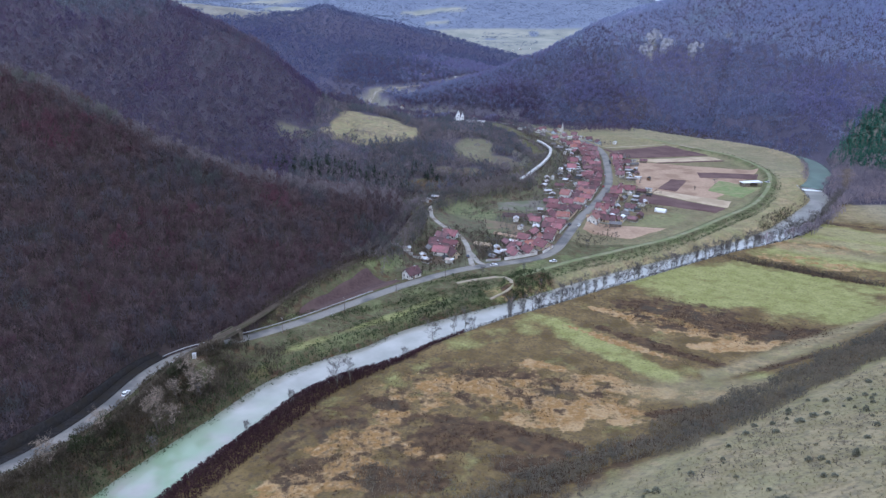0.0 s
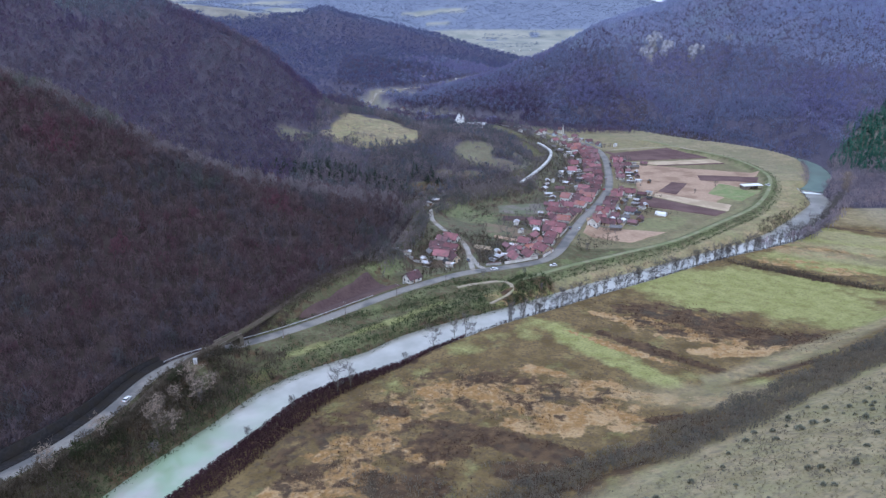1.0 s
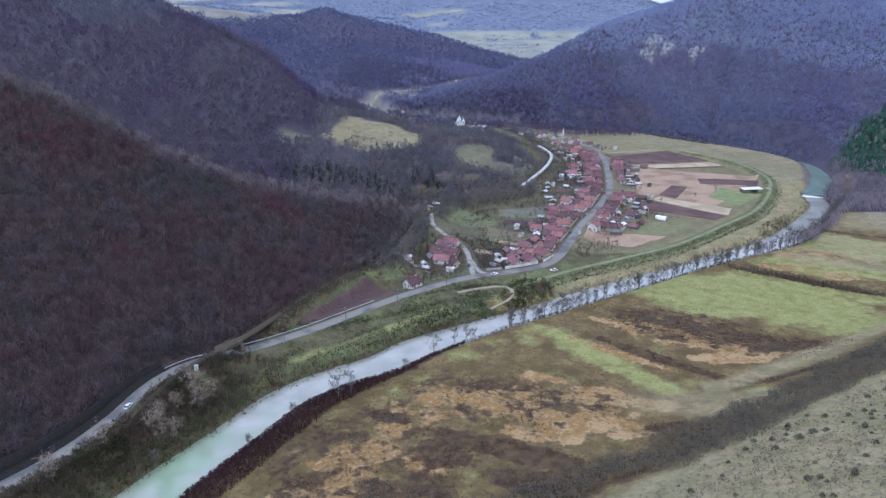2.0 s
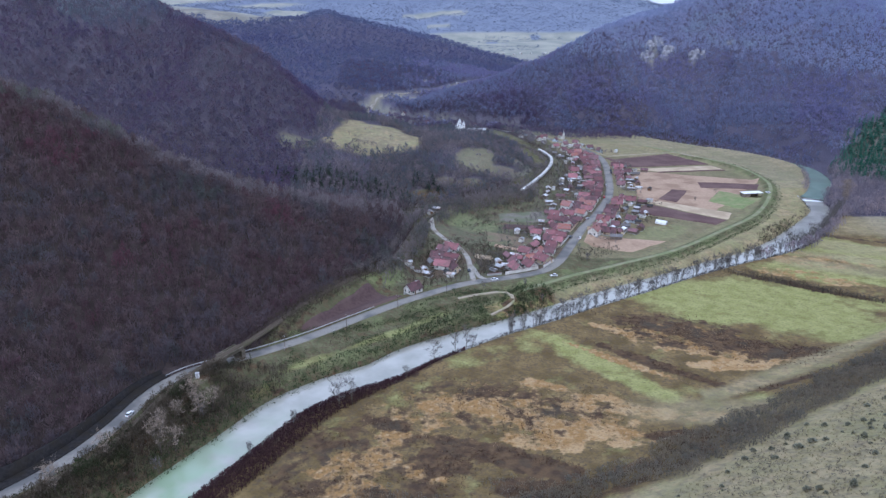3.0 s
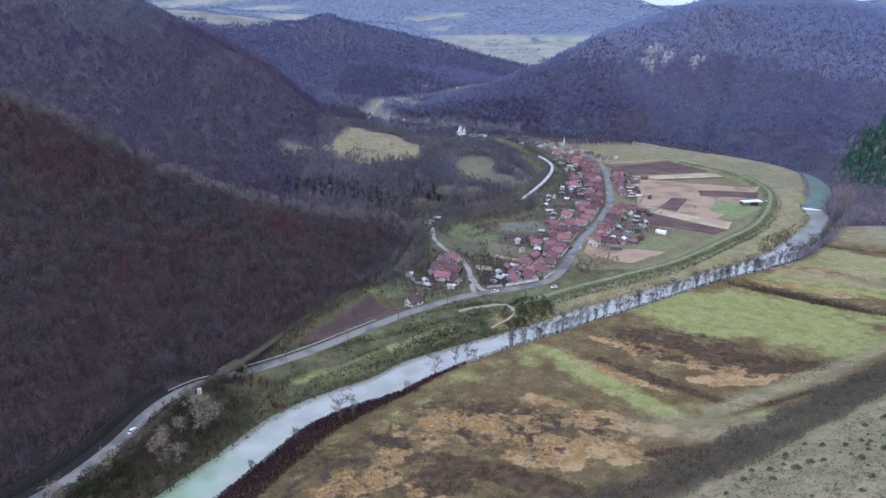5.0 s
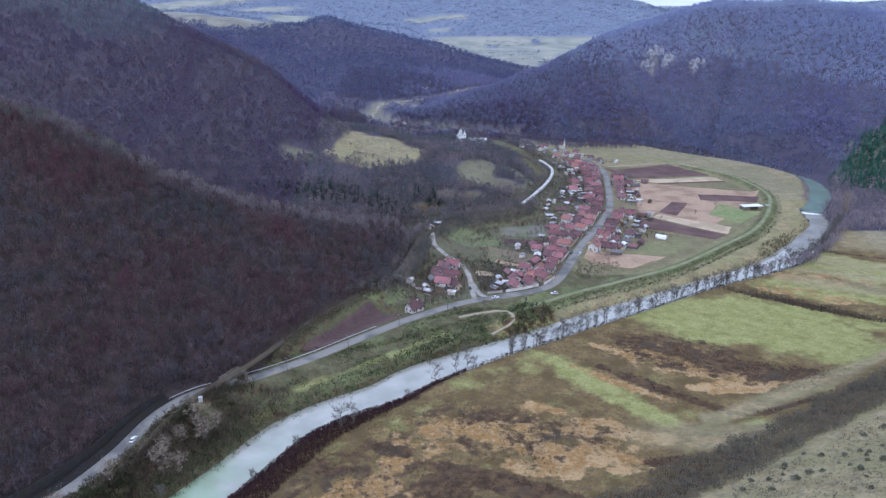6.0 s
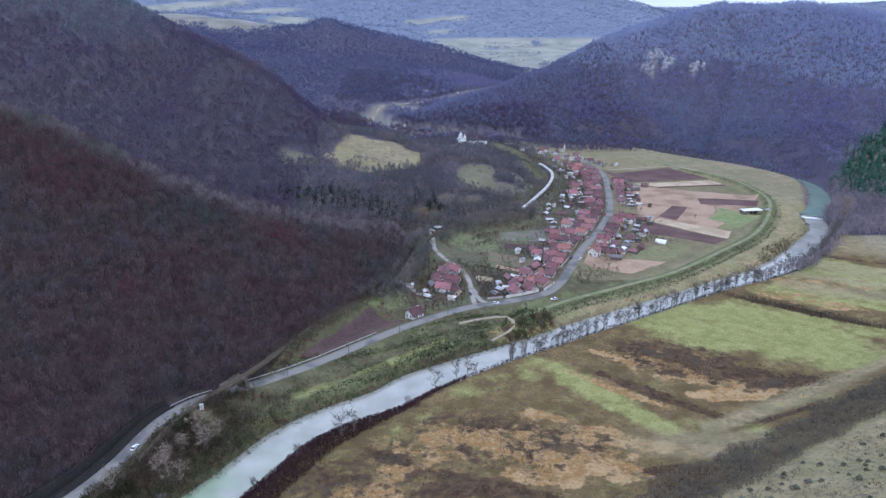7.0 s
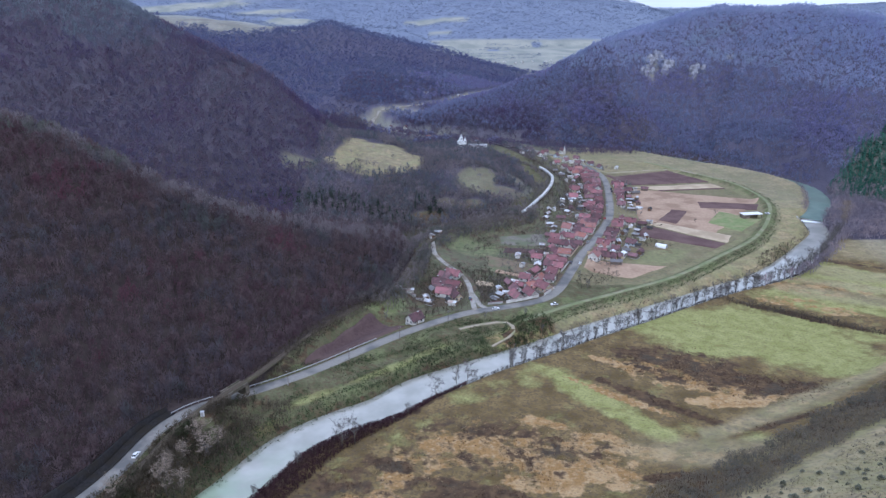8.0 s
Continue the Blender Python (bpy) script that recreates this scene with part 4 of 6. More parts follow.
def gardens(x, y):
    d, v, s = nearest(x, y, ROAD, 140)
    r = nearest(x, y, RAIL, 200)[2]
    return ((s > 0) & (r < 0) & (y > 395) & (y < 760) & (d > 9)) * smooth(-0.5, 0.1, rough(x, y, 22, 43)) * 0.9 * (1 - tract(x, y, [(46, 463, 20, 18, -30), (58, 494, 18, 8, 0), (63, 516, 24, 13, 8), (12, 500, 14, 9, 10)]))


plants("garden_thicket", (-40, 380, 170, 780), 3.0, gardens, 3.6, 1.7, 16, 0.2, m_scrub, "bare fruit trees and bushes among gardens", 29, "garden trees")
plants("garden_thicket", (-45, 380, 140, 740), 2.4, lambda x, y: gardens(x, y) * smooth(-0.1, 0.3, rough(x, y, 30, 53)), 1.6, 1.3, 12, 0.18, m_scrub_green, "dark green bushes among gardens", 30, "garden trees")
plants("yard_thicket", (85, 400, 175, 560), 2.4, lambda x, y: tract(x, y, [(98, 437, 18, 9, 32), (86, 424, 10, 7, 50), (152, 512, 18, 10, -30), (160, 560, 12, 14, 0)]) * 0.8, 2.6, 1.4, 16, 0.18, m_scrub, "grey bushes beside the village yards", 31, "garden trees")
plants("bank_scrub", (20, 340, 60, 385), 1.4, lambda x, y: tract(x, y, [(41, 364, 7, 13, -25), (38, 352, 9, 6, 20), (52, 366, 13, 7, 10)]) * 0.9, 2.4, 1.5, 20, 0.18, m_scrub_green, "dark thicket in the dip between the banks", 44)
plants("pasture_bushes", (-112, 580, -12, 715), 3.4, lambda x, y: inside(x, y, -64, 640, 56, 68, 6, 0.1) * smooth(0.1, 0.5, rough(x, y, 16, 99)) * (1 - 0.85 * inside(x, y, -62, 662, 34, 32, 6, 0.2)), 4.5, 2.2, 26, 0.26, m_slope, "loose bare bushes round the terrace pasture", 47)
plants("slope_thicket", (-60, 480, 110, 760), 2.6, lambda x, y: left_of_rail(x, y) * smooth(-0.55, -0.05, rough(x, y, 26, 63)) * (1 - inside(x, y, *TERRACE, 0.1)) * (1 - inside(x, y, *SLOPE, 0.15)) * (1 - tract(x, y, OPEN)) * ((np.hypot((x - 19) * 1.0, (y - 775) * 0.6) > 26)), 4.4, 2.0, 26, 0.24, m_slope, "brown thicket on the slope above the railway", 32)
def bend(x, y):
    """The flats across the river at its bend."""
    e, u = nearest(x, y, RIVER, 90), nearest(x, y, UPPER_RIVER, 150)
    by_river = (e[2] < 0) & (e[0] - e[1][..., 0] > 3) & (e[0] - e[1][..., 0] < 10) & (rough(x, y, 12, 48) > -0.25)
    wood = (x > 296) & (y > 512 + 10 * rough(x, y, 30, 46)) & (y < 770) & (u[2] < 0) & (u[0] - u[1][..., 0] > 1) & (e[2] < 0) & (ground_z(x, y) < 13)
    return (by_river | wood) * smooth(405, 440, y) * (x > 200) * 0.8


plants("bend_thicket", (200, 400, 430, 770), 2.9, bend, 8.0, 2.8, 34, 0.26, m_bend, "tall grey bare trees crowding the river bend", 33, "trees")
plants("bank_scrub", (195, 445, 285, 535), 1.7, lambda x, y: tract(x, y, [(238, 486, 30, 5, 44), (300, 600, 5, 16, 10)]) * 0.9, 2.4, 1.5, 18, 0.2, m_thicket, "dark rounded bushes on the inner bank of the bend", 46)
def upper_bank(x, y):
    d, v, s = nearest(x, y, UPPER_RIVER, 40)
    e = d - v[..., 0]
    return (s > 0) & (e > -0.5) & (e < 4 + 3 * rough(x, y, 20, 51)) & (rough(x, y, 30, 52) > -0.35)


plants("bank_scrub", (120, 600, 370, 860), 2.2, upper_bank, 3.0, 1.5, 16, 0.22, m_bend, "grey twiggy scrub lining the upper river", 48)
plants("rail_thicket", (-150, 130, -20, 400), 1.5, lambda x, y: ((nearest(x, y, RAIL, 30)[0] > 1.1) & (nearest(x, y, RAIL, 30)[0] < np.where(nearest(x, y, RAIL, 30)[2] < 0, np.where(y > 312, 6.5, 11), 4)) & ((y > 292) | (y < 270))) * 0.9, 3.4, 1.8, 24, 0.19, m_thicket, "brown bushes on the railway embankment", 39, rail_gap=0.9)
plants("rail_thicket", (-150, 120, -90, 272), 1.5, lambda x, y: ((nearest(x, y, RAIL, 30)[0] > 1.9) & (nearest(x, y, RAIL, 30)[0] < 6.5) & (nearest(x, y, RAIL, 30)[2] < 0)) * 0.85, 5.6, 1.9, 30, 0.2, m_thicket, "tall brown bushes beside the railway", 45)
plants("rail_thicket", (-60, 380, 75, 566), 2.0, lambda x, y: (nearest(x, y, RAIL, 30)[0] < 11) * 0.9, 6.5, 2.6, 34, 0.18, m_slope, "bare bushes crowding the railway cutting", 34)
plants("crest_scrub", (-300, 380, -20, 490), 3.0, lambda x, y: (nearest(x, y, NEAR_LINE, 40)[0] < 13 + 10 * rough(x, y, 34, 97)) * 0.85, 9.5, 3.0, 48, 0.22, m_crest_pale, "pale grey trees along the hill crest", 35, "trees")


plants("riverside_wood", (150, 560, 440, 940), 3.6, lambda x, y: ((nearest(x, y, UPPER_RIVER, 60)[2] < 0) & (nearest(x, y, UPPER_RIVER, 60)[0] < 50) & (y > 690)) * 0.95, 7.5, 2.9, 28, 0.4, m_wood_east, "bare grey-violet trees along the foot of the hill, tinted bluer for haze", 37, "trees")
plants("wood_edge", (-170, 110, -20, 480), 1.8, lambda x, y: 1.0 * ((left_of_rail(x, y) & (nearest(x, y, RAIL, 30)[0] < 13) & (y > 272)) | ((nearest(x, y, ROAD, 30)[2] > 0) & (nearest(x, y, ROAD, 30)[0] > 9.5) & (nearest(x, y, ROAD, 30)[0] < 17) & (y < 292) & ~((x > -100) & (y > 280)))), 4.2, 1.5, 26, 0.13, m_wood, "brown brushwood along the edge of the beech wood", 38)
plants("valley_wood", (-150, 830, 230, 1160), 3.8, lambda x, y: 0.95 * smooth(-0.75, -0.5, rough(x, y, 40, 71)) * far_open(x, y) * (1 - inside(x, y, -50, 1018, 24, 14, 20, 0.1)) * (1 - inside(x, y, -80, 1000, 46, 26, 20, 0.1)) * (clear_of(x, y, UPPER_RIVER, 14) | ((y > 870) & (x > -60))) * clear_of(x, y, ROAD, 14) * (np.abs(x - 19) + np.abs(y - 800) > 45), 6.0, 2.7, 22, 0.36, m_wood_west, "bare violet trees along the upper valley, tinted bluer for haze", 36, "trees")

def hedgerows(x, y):
    """Loose hedges that part the far fields, each on its own slant."""
    lines = [np.abs(y - c - k * x + 34 * rough(x, y, 170, 81 + i)) < 5 for i, (c, k) in enumerate(((1500, 0.1), (1565, -0.3), (1620, 0.25), (1700, 0.05), (1760, -0.2), (1850, 0.3), (1940, 0.0), (2020, -0.1)))]
    return 0.9 * np.any(lines, 0) * (woodland(x, y) < 0.3) * (rough(x, y, 90, 83) > -0.1)


plants("far_hedge", (-300, 1450, 500, 2100), 8, hedgerows, 5, 5.5, 10, 1.3, m_wood_dist, "bare hedgerows between far pale fields, tinted blue for haze", 40, "hedge")


def cones(x, y, tall, spread, blades, width, rng):
    """Evergreens: drooping sprays round a stem, narrowing to the top."""
    n = len(x)
    z = ground_z(x, y) - 0.2
    shade = rng.rand(n)
    up = rng.rand(n, blades) ** 0.8
    ang = rng.rand(n, blades) * 2 * math.pi
    r = spread[:, None] * (1.05 - up) * (0.75 + 0.35 * rng.rand(n, blades))
    zz = z[:, None] + tall[:, None] * (0.12 + 0.88 * up)
    foot = np.stack([x[:, None] + 0 * up, y[:, None] + 0 * up, zz + 0.3], -1)
    tip = np.stack([x[:, None] + r * np.cos(ang), y[:, None] + r * np.sin(ang), zz - 0.35 * r], -1)
    w = width * (0.6 + 0.6 * rng.rand(n, blades))
    off = np.stack([-np.sin(ang) * w, np.cos(ang) * w, 0.3 * w], -1)
    v = np.stack([foot, tip - off, tip + off], 2).reshape(-1, 3)
    return v, np.arange(len(v)).reshape(-1, 3), np.repeat(shade, blades * 3)


def evergreens(name, box_, spacing, keep, tall, spread, blades, width, material, label, seed):
    rng = np.random.RandomState(seed)
    x, y = scatter(box_, spacing, rng, keep)
    n = len(x)
    v, t, per = cones(x, y, tall * (0.7 + 0.6 * rng.rand(n)), spread * (0.8 + 0.4 * rng.rand(n)), blades, width, rng)
    ob = stand(name, v, t, material, per)
    return tagged(ob, label, "conifers", kind="stuff")


m_pine = wood_mat("pine_needles", [(0.062, 0.156, 0.119), (0.081, 0.188, 0.138), (0.106, 0.219, 0.156)], 20, 0.12)
m_spruce = wood_mat("spruce_needles", [(0.035, 0.055, 0.042), (0.05, 0.07, 0.05), (0.07, 0.085, 0.065)], 20, 0.15)
evergreens("pine_wood", (360, 560, 520, 780), 3.6, lambda x, y: inside(x, y, *PINES), 9.5, 2.8, 56, 0.6, m_pine, "fresh green pine plantation on the hill flank", 51)
evergreens("spruce_grove", (-170, 500, 60, 800), 4.2, lambda x, y: tract(x, y, [(12, 733, 18, 10, 0, 0.7), (-16, 560, 14, 12, 30, 0.5), (-100, 556, 46, 13, -8, 0.75), (-48, 540, 24, 10, -20, 0.75)]), 7, 2.4, 44, 0.5, m_spruce, "dark spruces on the terrace below the church", 52)

# ---------------------------------------------------------------- helpers for things


def part(name, bm, material, parent, label=""):
    """Link a bmesh as one mesh object under a thing or a part."""
    me = bpy.data.meshes.new(name)
    bm.to_mesh(me)
    bm.free()
    me.materials.append(material)
    ob = new(name, me)
    ob.parent = parent
    if label:
        ob["label"] = label
    return ob


def thing(name, label, category, group="", m=None):
    ob = new(name)
    ob.empty_display_size = 0.5
    if m is not None:
        ob.matrix_basis = m
    return tagged(ob, label, category, group)


def box(x0, y0, z0, x1, y1, z1, bm=None, taper=0.0):
    bm = bm or bmesh.new()
    t = taper
    v = [bm.verts.new(c) for c in ((x0, y0, z0), (x1, y0, z0), (x1, y1, z0), (x0, y1, z0),
                                   (x0 + t, y0 + t, z1), (x1 - t, y0 + t, z1), (x1 - t, y1 - t, z1), (x0 + t, y1 - t, z1))]
    for f in ((3, 2, 1, 0), (4, 5, 6, 7), (0, 1, 5, 4), (1, 2, 6, 5), (2, 3, 7, 6), (3, 0, 4, 7)):
        bm.faces.new([v[i] for i in f])
    return bm


def prism(section, y0, y1, bm=None):
    """A section of (x, z) points drawn out along y."""
    bm = bm or bmesh.new()
    a = [bm.verts.new((x, y0, z)) for x, z in section]
    b = [bm.verts.new((x, y1, z)) for x, z in section]
    bm.faces.new(a)
    bm.faces.new(b[::-1])
    for i in range(len(a)):
        j = (i + 1) % len(a)
        bm.faces.new((a[j], a[i], b[i], b[j]))
    return bm


def drum(r, x0, x1, y, z, sides=12, bm=None):
    """A wheel-like cylinder whose axle lies along x."""
    bm = bm or bmesh.new()
    c = [(math.cos(2 * math.pi * i / sides) * r, math.sin(2 * math.pi * i / sides) * r) for i in range(sides)]
    a = [bm.verts.new((x0, y + u, z + v)) for u, v in c]
    b = [bm.verts.new((x1, y + u, z + v)) for u, v in c]
    bm.faces.new(a[::-1])
    bm.faces.new(b)
    for i in range(sides):
        j = (i + 1) % sides
        bm.faces.new((a[i], a[j], b[j], b[i]))
    return bm


def along(line, y_from, y_to, step, offset=0.0):
    """Places along a line between two of its y values: x, y, z, heading (radians), with a sideways offset to the left."""
    k = (line[:, 1] >= min(y_from, y_to)) & (line[:, 1] <= max(y_from, y_to))
    p = line[k]
    s = np.concatenate([[0], np.cumsum(np.hypot(*np.diff(p[:, :2], axis=0).T))])
    out = []
    for q in np.arange(0, s[-1], step):
        x, y, z = (np.interp(q, s, p[:, c]) for c in range(3))
        a, b = (np.array([np.interp(min(q + d, s[-1]), s, p[:, c]) for c in range(2)]) for d in (0, 1.5))
        if q + 1.5 > s[-1]:
            a, b = p[-2, :2], p[-1, :2]
        h = math.atan2(*(b - a)[::-1])
        out.append((x - math.sin(h) * offset, y + math.cos(h) * offset, z, h))
    return out


# ---------------------------------------------------------------- fields, tracks, weir
# ploughed soil is lightened and reddened here for haze over the farther fields
m_plough = mat("ploughed_soil", (0.085, 0.048, 0.046), (0.12, 0.07, 0.066), 1.5, 0.95, (0.14, 0.088, 0.078), 16, bump=0.25)
m_stubble = mat("stubble", (0.335, 0.23, 0.155), (0.43, 0.305, 0.21), 2.0, 0.95, (0.27, 0.18, 0.12), 18)
m_fallow = mat("fallow_soil", (0.15, 0.112, 0.075), (0.215, 0.16, 0.11), 2.0, 0.95, (0.15, 0.145, 0.08), 9)


def field(name, corners, material, label, lift=0.3):
    """A tilled strip on the ground between four corners, with a slightly raised, ragged rim."""
    c = np.array(corners, float)
    nu = max(4, int(max(np.linalg.norm(c[1] - c[0]), np.linalg.norm(c[2] - c[3])) / 2))
    nv = max(4, int(max(np.linalg.norm(c[3] - c[0]), np.linalg.norm(c[2] - c[1])) / 2))
    u, v = np.meshgrid(np.linspace(0, 1, nu + 1), np.linspace(0, 1, nv + 1))
    q = ((1 - u) * (1 - v))[..., None] * c[0] + (u * (1 - v))[..., None] * c[1] + (u * v)[..., None] * c[2] + ((1 - u) * v)[..., None] * c[3]
    x = q[..., 0] + 0.8 * waves(q[..., 0], q[..., 1], 9, 5)
    y = q[..., 1] + 0.8 * waves(q[..., 0], q[..., 1], 9, 6)
    rim = np.minimum(np.minimum(u * nu, (1 - u) * nu), np.minimum(v * nv, (1 - v) * nv))
    high = np.max([ground_z(x + a, y + b) for a in (-1.3, 0, 1.3) for b in (-1.3, 0, 1.3)], 0)
    z = np.where(rim < 0.5, ground_z(x, y) - 0.25, high + lift)
    i = np.arange(u.size).reshape(u.shape)
    f = np.stack([i[:-1, :-1], i[:-1, 1:], i[1:, 1:], i[1:, :-1]], -1).reshape(-1, 4)
    return tagged(mesh_object(name, np.stack([x, y, z], -1).reshape(-1, 3), f, material, None, True), label, "field", kind="structure")


m_fallow_grey = mat("grey_fallow_soil", (0.15, 0.135, 0.11), (0.21, 0.19, 0.155), 2.0, 0.95, (0.13, 0.14, 0.085), 8)
m_stubble_pale = mat("pale_straw_stubble", (0.42, 0.33, 0.225), (0.52, 0.415, 0.29), 2.0, 0.95, (0.36, 0.28, 0.185), 14)
m_sprout = mat("winter_cereal", (0.15, 0.19, 0.07), (0.215, 0.25, 0.105), 2.0, 0.95, (0.25, 0.24, 0.12), 7)
field("stubble_field", [(160, 566), (212, 531), (288, 630), (180, 676)], m_stubble, "wide tan stubble land inside the flood bank")
field("ploughed_field", [(163, 716), (185, 686), (266, 697), (238, 748)], m_plough, "large ploughed brown field beside the village", 0.55)
field("stubble_field", [(183, 680), (206, 668), (273, 675), (265, 692)], m_stubble_pale, "pale stubble strip beside the ploughed field", 0.4)
field("ploughed_field", [(204, 664), (273, 670.5), (272, 674), (204, 667.5)], m_plough, "thin dark furrow between stubble strips", 0.55)
field("ploughed_field", [(223, 602), (271, 595), (280, 615), (227, 626)], m_plough, "dark ploughed plot near the white-roofed shed", 0.55)
field("ploughed_field", [(176, 568), (190, 556), (212, 595), (197, 601)], m_plough, "small dark ploughed plot among stubble", 0.55)
field("cereal_field", [(214, 560), (232, 534), (262, 566), (236, 594)], m_sprout, "bright green sown plot beside the farm shed", 0.5)
field("stubble_field", [(165, 557), (212, 507), (223, 526), (177, 562)], m_stubble_pale, "pale stubble strip below the small ploughed plot", 0.5)
field("ploughed_field", [(146, 530), (199, 495), (211, 505.5), (164, 555.5)], m_plough, "dark ploughed strip behind the farmyard", 0.55)
field("stubble_field", [(93, 452), (122, 436), (153, 459), (100, 473)], m_stubble, "bare tan field below a white yard wall")
# the same soil without the haze tint, for nearer plots
m_plough_plain = mat("plain_ploughed_soil", (0.066, 0.04, 0.038), (0.096, 0.06, 0.056), 1.5, 0.95, (0.11, 0.072, 0.063), 16, bump=0.25)
field("ploughed_field", [(-72, 317), (-64, 319), (-22, 361), (-43, 373)], m_plough_plain, "brown ploughed field between road and railway", 0.5)
field("fallow_field", [(29, 462), (62, 441), (63.5, 466), (28, 485)], m_fallow, "brown garden field behind the houses")
field("stubble_field", [(33, 451), (55, 438), (58, 443), (34, 457)], m_stubble, "tan strip at the edge of a garden field", 0.55)
field("ploughed_field", [(41, 489), (72, 486), (73.5, 497), (44, 501)], m_plough_plain, "dark dug terrace among gardens", 0.4)
field("fallow_field", [(41, 505), (83, 504), (87, 533), (41, 521)], m_fallow_grey, "grey fallow terraced garden strip")
field("stubble_field", [(19, 424), (32, 425), (32, 432), (19, 436)], m_stubble_pale, "small straw-coloured garden plot", 0.4)

m_greenway = mat("worn_grass", (0.155, 0.178, 0.08), (0.215, 0.23, 0.115), 1.5, 0.95, (0.245, 0.235, 0.14), 9)
m_path = mat("trodden_earth", (0.30, 0.25, 0.18), (0.38, 0.32, 0.24), 1.0, 0.95, (0.25, 0.24, 0.13), 6)
line = LOOP[LOOP[:, 0] > 6]
tagged(ribbon("footpath", np.column_stack([line[:, :2], ground_z(line[:, 0], line[:, 1])]), 1.1, 0.3, m_path, 0.6), "pale footpath looping over the grassy bank", "path", kind="structure")
line = DIKE
tagged(ribbon("farm_track", np.column_stack([line[:, :2], ground_z(line[:, 0], line[:, 1])]), 1.5, 0.1, m_greenway, 0.3), "grassy track along the top of the flood bank", "path", kind="structure")
line = spaced([(160, 733), (201, 745), (238, 749), (262, 722)], 6)
tagged(ribbon("farm_track", np.column_stack([line[:, :2], ground_z(line[:, 0], line[:, 1])]), 1.6, 0.15, m_path, 0.3), "pale farm track along a ploughed field", "path", kind="structure")

m_concrete = mat("concrete", (0.38, 0.38, 0.37), (0.48, 0.48, 0.46), 1.2, 0.85, (0.27, 0.27, 0.25), 4)
m_foam = mat("white_water", (0.7, 0.74, 0.75), (0.85, 0.87, 0.88), 0.6, 0.4)
weir = thing("weir", "low concrete weir with white water across the river", "weir", m=pose(308.5, 577, 0, 0, 0, -20))
part("sill", prism([(-9.5, -1.5), (9.5, -1.5), (9.5, 1.15), (-9.5, 1.15)], -0.6, 0.6), m_concrete, weir)
part("apron", prism([(-9, -1.2), (9, -1.2), (9, 0.25), (-9, 0.25)], -5.0, -0.65), m_foam, weir, "white foaming water")
for sx in (-1, 1):
    part("wing_wall", box(sx * 10.2 - 0.5, -5, -1.5, sx * 10.2 + 0.5, 2.5, 2.6), m_concrete, weir)

# ---------------------------------------------------------------- railway
m_ballast = mat("ballast", (0.07, 0.058, 0.042), (0.11, 0.088, 0.064), 0.6, 0.95, (0.085, 0.075, 0.045), 5)
m_steel = mat("rail_steel", (0.10, 0.07, 0.055), (0.16, 0.115, 0.09), 0.5, 0.7, metal=0.3)
railway = thing("railway", "single-track railway on a low embankment of ballast", "railway")
railway["kind"] = "structure"
ob = ribbon("ballast_bed", RAIL, 1.5, 0.05, m_ballast, 0.9, 0.25)
ob.parent = railway
for off in (-0.72, 0.72):
    t = np.gradient(RAIL[:, :2], axis=0)
    t /= np.linalg.norm(t, axis=1)[:, None]
    line = np.column_stack([RAIL[:, 0] - t[:, 1] * off, RAIL[:, 1] + t[:, 0] * off, RAIL[:, 2]])
    ob = ribbon("rail", line, 0.07, 0.32, m_steel, 0.2)
    ob.parent = railway

# the bridge over the road
m_oldstone = mat('mossy_stone', (0.12, 0.10, 0.08), (0.19, 0.16, 0.125), 1.0, 0.95, (0.10, 0.09, 0.06), 3)
bx, by, bz, bh = along(RAIL, 283, 291, 4)[0]
bridge = thing("railway_bridge", "short grassed railway bridge over the road", "bridge", m=pose(-96.2, 285.2, 12.9, 0, 0, math.degrees(bh) - 90))
part("deck", box(-2.4, -6.0, -1.3, 2.4, 6.0, -0.25), m_oldstone, bridge)
for sx in (-1, 1):
    part("parapet", box(sx * 2.4 - 0.2, -6.0, -0.2, sx * 2.4 + 0.2, 6.0, 0.35), m_oldstone, bridge, "weedy stone kerb")
for sy in (-1, 1):
    part("abutment", box(-2.6, sy * 5.6 - 1.1, -7.5, 2.6, sy * 5.6 + 1.1, -1.35), m_oldstone, bridge)

m_wagon = mat("wagon_paint", (0.44, 0.44, 0.425), (0.54, 0.54, 0.52), 1.5, 0.6, (0.42, 0.39, 0.36), 5, per_object=0.12)
m_iron = mat("dark_iron", (0.05, 0.045, 0.04), (0.09, 0.08, 0.07), 0.5, 0.7)
m_rubber = mat("rubber", (0.02, 0.02, 0.02), (0.035, 0.035, 0.035), 0.3, 0.8)


